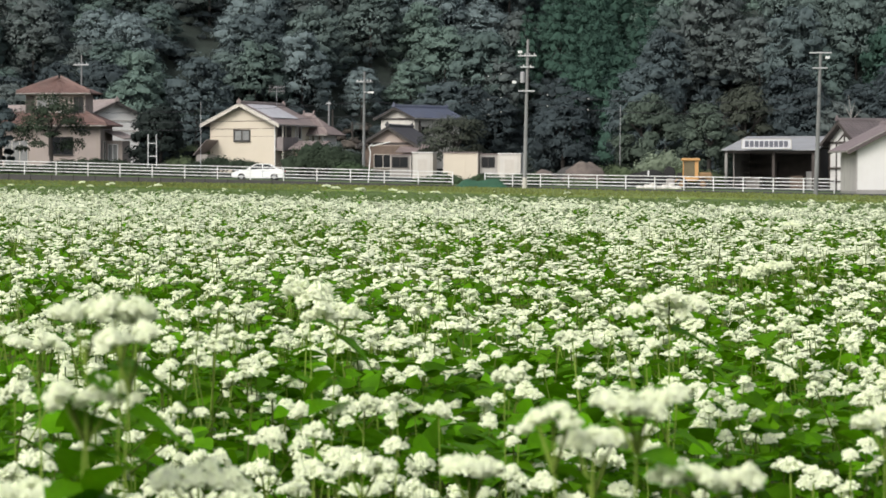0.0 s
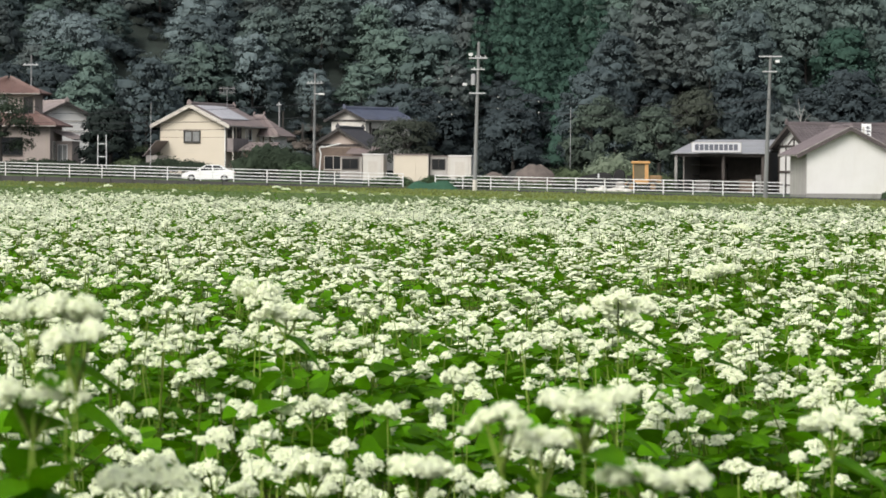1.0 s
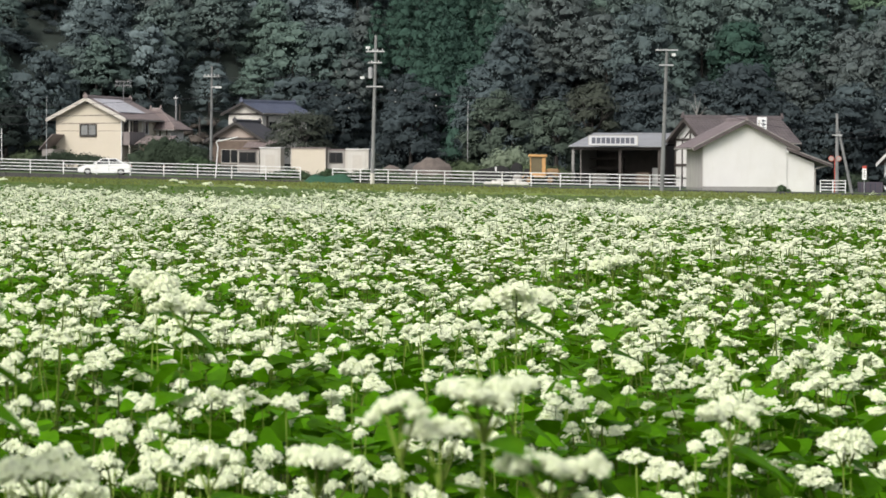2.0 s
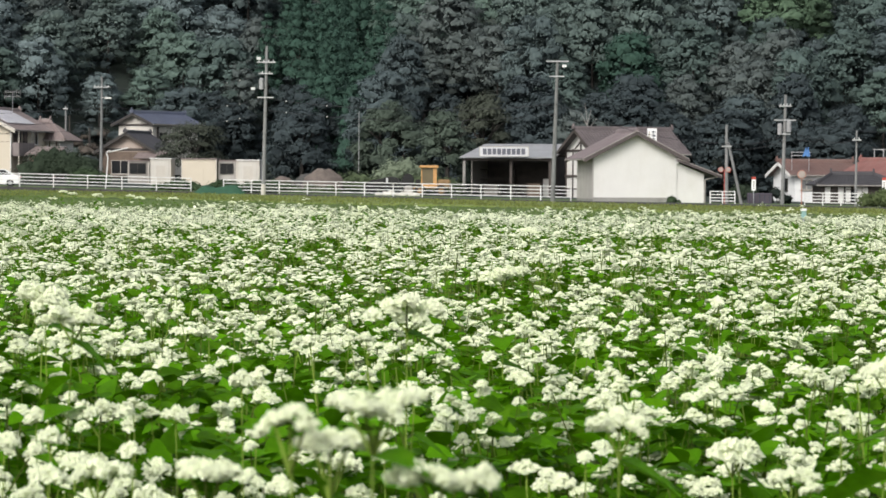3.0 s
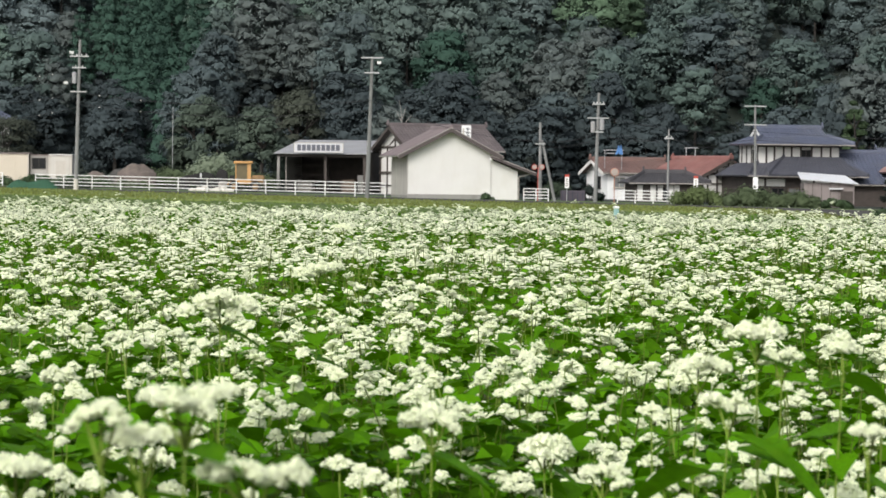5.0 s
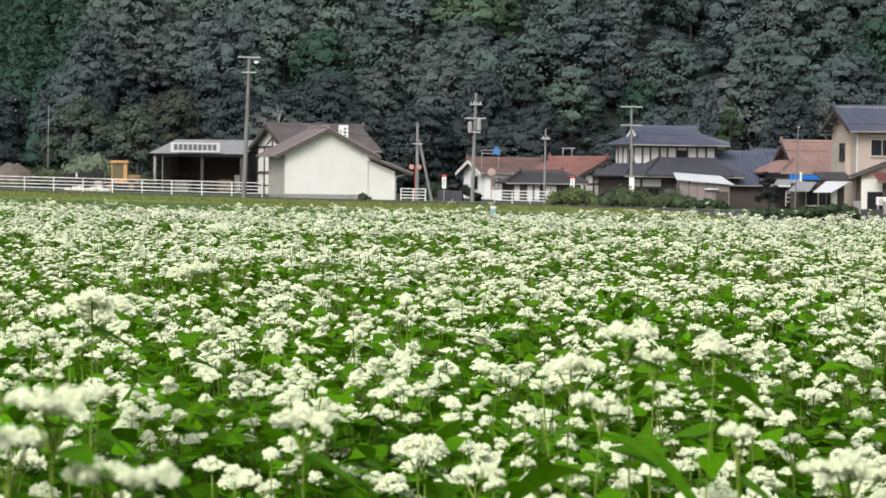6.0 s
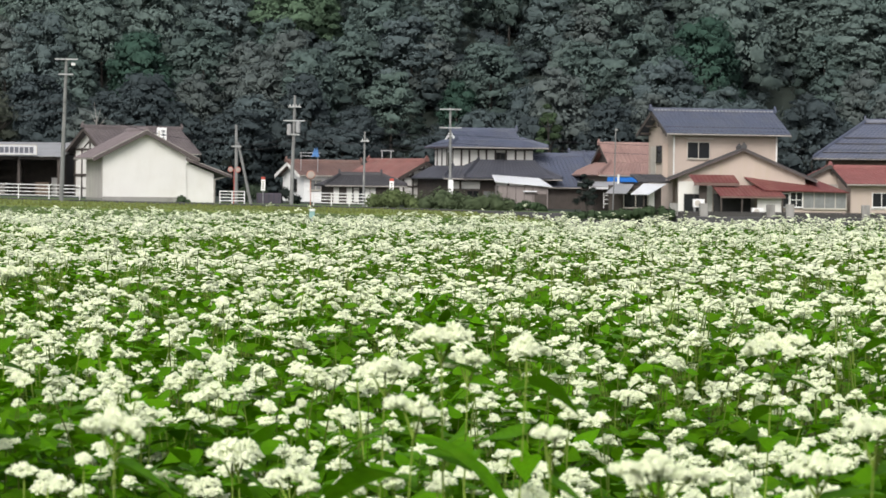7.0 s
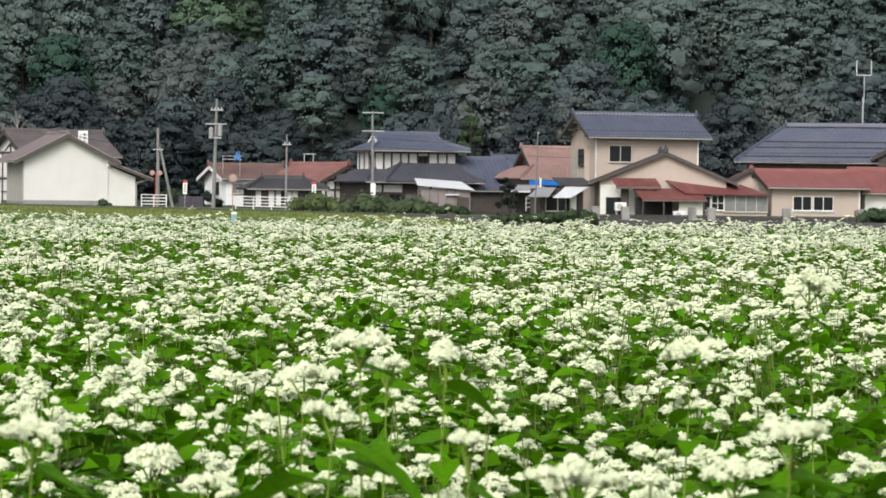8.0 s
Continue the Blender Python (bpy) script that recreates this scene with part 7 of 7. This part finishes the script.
tree("garden_tree", -11.2, 275, 0.0, 9.4, 6.4, "umber", "tall grey-brown broadleaf tree", seed=8, low=0.25, clumps=30)
tree("garden_tree", -20.6, 277, 0.0, 8.5, 7.5, "sage", "broad dull-green tree at the foot of the hill", seed=9, low=0.15, clumps=32)
tree("garden_tree", -29.5, 280, 0.0, 8.0, 7.0, "dark", "dark tree at the foot of the hill", seed=19, low=0.12, clumps=30)
tree("garden_tree", 35.8, 206, -1.2, 2.9, 2.0, "black", "small dark clipped garden tree", seed=10, low=0.3, clumps=16, count=150, size=0.08)
tree("garden_tree", 43.3, 272, 0.5, 8.6, 2.6, "shrub", "vine-covered narrow tree before the woods", seed=12, low=0.1, clumps=26, limbs=2)


def bush(x, y, z, w, h, leaf, label, seed, count=70, size=0.13):
    rnd = np.random.RandomState(seed)
    ob = thing("bush", x, y, z, 0, label, "bush")
    out, nor = [], []
    n = max(6, int(w * 3.5))
    for i in range(n):
        cx = (i + 0.5) / n * w - w / 2 + rnd.uniform(-0.2, 0.2)
        k = math.sqrt(max(0.15, 1 - (2 * cx / w) ** 2))
        c = np.array([cx, rnd.uniform(-0.4, 0.4), h * 0.6 * k * rnd.uniform(0.5, 1.0)])
        R = min(h * 0.45, w * 0.3) * rnd.uniform(0.75, 1.15)
        out += [lump(rnd, c, R * 0.7, 0.9, 0.2), leaf_cards(rnd, c, R, count * 2, size, 0.9)]
        nor += [unit(q[0] - c) + np.array([0, 0, 0.35]) + rnd.normal(0, 0.15, q[0].shape) for q in out[-2:]]
    v, f = join(*out)
    part("crown", arrays_mesh("crown", v, f, [M["leaf_" + leaf]], smooth=True, normals=unit(np.concatenate(nor))), None, ob)
    for i in range(3):
        part("stem", tube(bmesh.new(), ((i - 1) * 0.05, 0, -0.2), ((i - 1) * 0.3 * w / 2, 0.1, h * 0.4), 0.04, 0.02, 5), M["bark"], ob)


bush(-49.4, 256, 0.5, 5.4, 3.7, "dark_shrub", "large dark rounded shrub by the road", 31, 110)
bush(-59.6, 259, 0.8, 7.0, 1.6, "dark_shrub", "low shrubs along a house wall", 32)
bush(-65.0, 249, 0.4, 13.0, 1.25, "dark_shrub", "dark weeds behind the roadside fence", 56)
bush(-78.0, 250, 0.5, 12.0, 1.1, "dark_shrub", "low dark garden growth behind the fence", 57)
bush(-72.0, 257, 0.9, 9.0, 1.3, "dark_shrub", "low garden shrubs behind the fence", 33)
bush(-64.2, 261, 0.8, 3.2, 1.7, "hedge", "bright green shrub on a bank", 34)
bush(-64.0, 266, 0.8, 3.6, 3.4, "hedge", "tall grassy growth on a bank beside a house", 55, 110)
bush(-45.3, 249, 0.3, 3.2, 1.8, "shrub", "green shrub behind the fence", 35)
bush(-17.5, 252, -0.4, 4.4, 4.8, "pale_sage", "pale green leafy shrub in the yard", 36, 110)
bush(-14.6, 250, -0.4, 5.0, 2.0, "hedge", "low green shrub behind a loader", 37)
bush(-21.6, 250, -0.4, 3.6, 2.6, "hedge", "fresh green shrub in the yard", 38)
bush(-28.6, 244, -0.4, 5.5, 1.3, "shrub", "weeds before brown heaps", 53)
bush(-24.0, 243, -0.4, 3.5, 0.9, "hedge", "bright weeds in a yard", 54)
bush(-31.0, 233, -0.3, 3.2, 1.2, "shrub", "weedy shrub by the fence end", 39)
bush(-27.8, 232, -0.3, 2.4, 1.0, "dark_shrub", "weedy shrub by the pole foot", 40)
bush(-36.0, 240, -0.2, 4.0, 1.1, "shrub", "weeds before the prefab boxes", 41)
bush(12.0, 230, -0.9, 2.4, 2.2, "dark_shrub", "dark shrub beside a pole", 42)
bush(14.9, 228, -0.9, 1.6, 1.9, "black", "dark clipped shrub by a wall", 43)
bush(22.0, 214, -1.0, 3.6, 1.6, "clipped", "trimmed green hedge by the road", 44)
bush(25.9, 213, -1.1, 3.4, 1.9, "hedge", "dark leafy roadside shrub", 45)
bush(29.3, 212.5, -1.1, 3.4, 1.6, "hedge", "leafy garden shrub before a farmhouse", 46)
bush(32.6, 214, -1.1, 2.6, 0.9, "shrub", "low weeds before a shed", 47)
bush(39.3, 199, -1.2, 3.2, 0.85, "shrub", "low rounded roadside shrub", 48)
bush(36.2, 199.5, -1.5, 6.5, 0.8, "shrub", "low weeds along the road edge", 52)
bush(62.2, 199, -1.2, 2.4, 1.3, "shrub", "green shrub at the wall's end", 49)
bush(6.2, 221.3, -0.9, 0.8, 0.9, "shrub", "small weed at a barn wall", 50, 40)


def green_net():
    ob = thing("green_net", -30.9, 228.3, -0.75, 0, "green mesh sheet lying over a bank", "net")
    bm = bmesh.new()
    n, m = 22, 8
    g = [[bm.verts.new((-2.3 + 4.8 * i / n, 1.6 * j / m - 0.3, 1.15 * math.sin(math.pi * j / m / 1.6) * (0.9 + 0.1 * math.sin(i * 0.5)) * min(1.0, 0.35 + 3.0 * min(i, n - i) / n) + 0.12 * noise.noise((i * 0.7, j * 0.7, 0)))) for j in range(m + 1)] for i in range(n + 1)]
    for i in range(n):
        for j in range(m):
            bm.faces.new((g[i][j], g[i + 1][j], g[i + 1][j + 1], g[i][j + 1]))
    geo = bmesh.ops.extrude_face_region(bm, geom=list(bm.faces))
    for v in geo["geom"]:
        if isinstance(v, bmesh.types.BMVert):
            v.co.z -= 0.06
    part("sheet", bm, M["net"], ob, smooth=True)


green_net()


def dead_tree():
    ob = thing("dead_tree", -0.8, 262, 2.0, 0, "bare pale dead tree behind the roofs", "tree")
    bm = bmesh.new()
    tube(bm, (0, 0, -3), (0.05, 0, 4.3), 0.09, 0.05, 6)
    for a, z, l in ((-0.6, 4.0, 1.2), (0.35, 4.2, 1.3), (0.9, 3.6, 1.1), (-0.25, 4.3, 1.8)):
        tube(bm, (0.05, 0, z), (0.05 + a, 0.2, z + l), 0.04, 0.015, 5)
    part("trunk", bm, M["concrete"], ob)


dead_tree()


# ---- overhead wires ----
def wire(a, b, sag, beads=()):
    ob = thing("overhead_wire", *a, 0, "thin dark overhead wire between poles", "wire", "overhead wires")
    d = Vector(b) - Vector(a)
    pts = [d * (i / 14) - Vector((0, 0, sag * 4 * (i / 14) * (1 - i / 14))) for i in range(15)]
    part("cable", bent_tube(bmesh.new(), pts, 0.016, 4), M["wire"], ob)
    for k in beads:
        bm = bmesh.new()
        bmesh.ops.create_icosphere(bm, subdivisions=2, radius=0.055, matrix=Matrix.Translation(pts[k]))
        part("bead", bm, M["insulator"], ob, "small white insulator bead")


A, B, C = (-26.2, 222), (-3.1, 219), (-44.4, 250)
D, E, F, G = (14.9, 222), (10.4, 222), (20.2, 218), (27.7, 224)
for a, za, b, zb, sag in ((C, 9.1, A, 9.2, 0.6), (C, 7.4, A, 7.3, 0.7), (C, 6.0, A, 6.2, 0.8), (A, 7.3, B, 6.9, 0.7), (A, 6.4, B, 6.1, 0.7),
                          (B, 6.9, E, 3.9, 0.7), (E, 3.9, D, 4.6, 0.3), (E, 3.5, D, 4.2, 0.3), (D, 4.9, G, 3.6, 0.5), (D, 4.5, F, 4.1, 0.3), (D, 6.0, G, 4.9, 0.5),
                          (F, 4.1, G, 4.3, 0.3)):
    wire((a[0], a[1] - 0.2, za), (b[0], b[1] - 0.2, zb), sag, (11, 12) if a == C else ((1, 3) if a == A else ()))
for z0, z1 in ((5.6, 7.2), (5.0, 6.0), (4.4, 5.2)):
    wire((-95, 262, z0 + 1.5), (-44.4, 249.8, z1), 0.8)
wire((27.7, 223.8, 4.9), (95, 215, 5.6), 1.2)
wire((27.7, 223.8, 4.2), (95, 215, 4.8), 1.2)
wire((-3.1, 218.8, 9.0), (-2.2, 246, 3.6), 0.5)
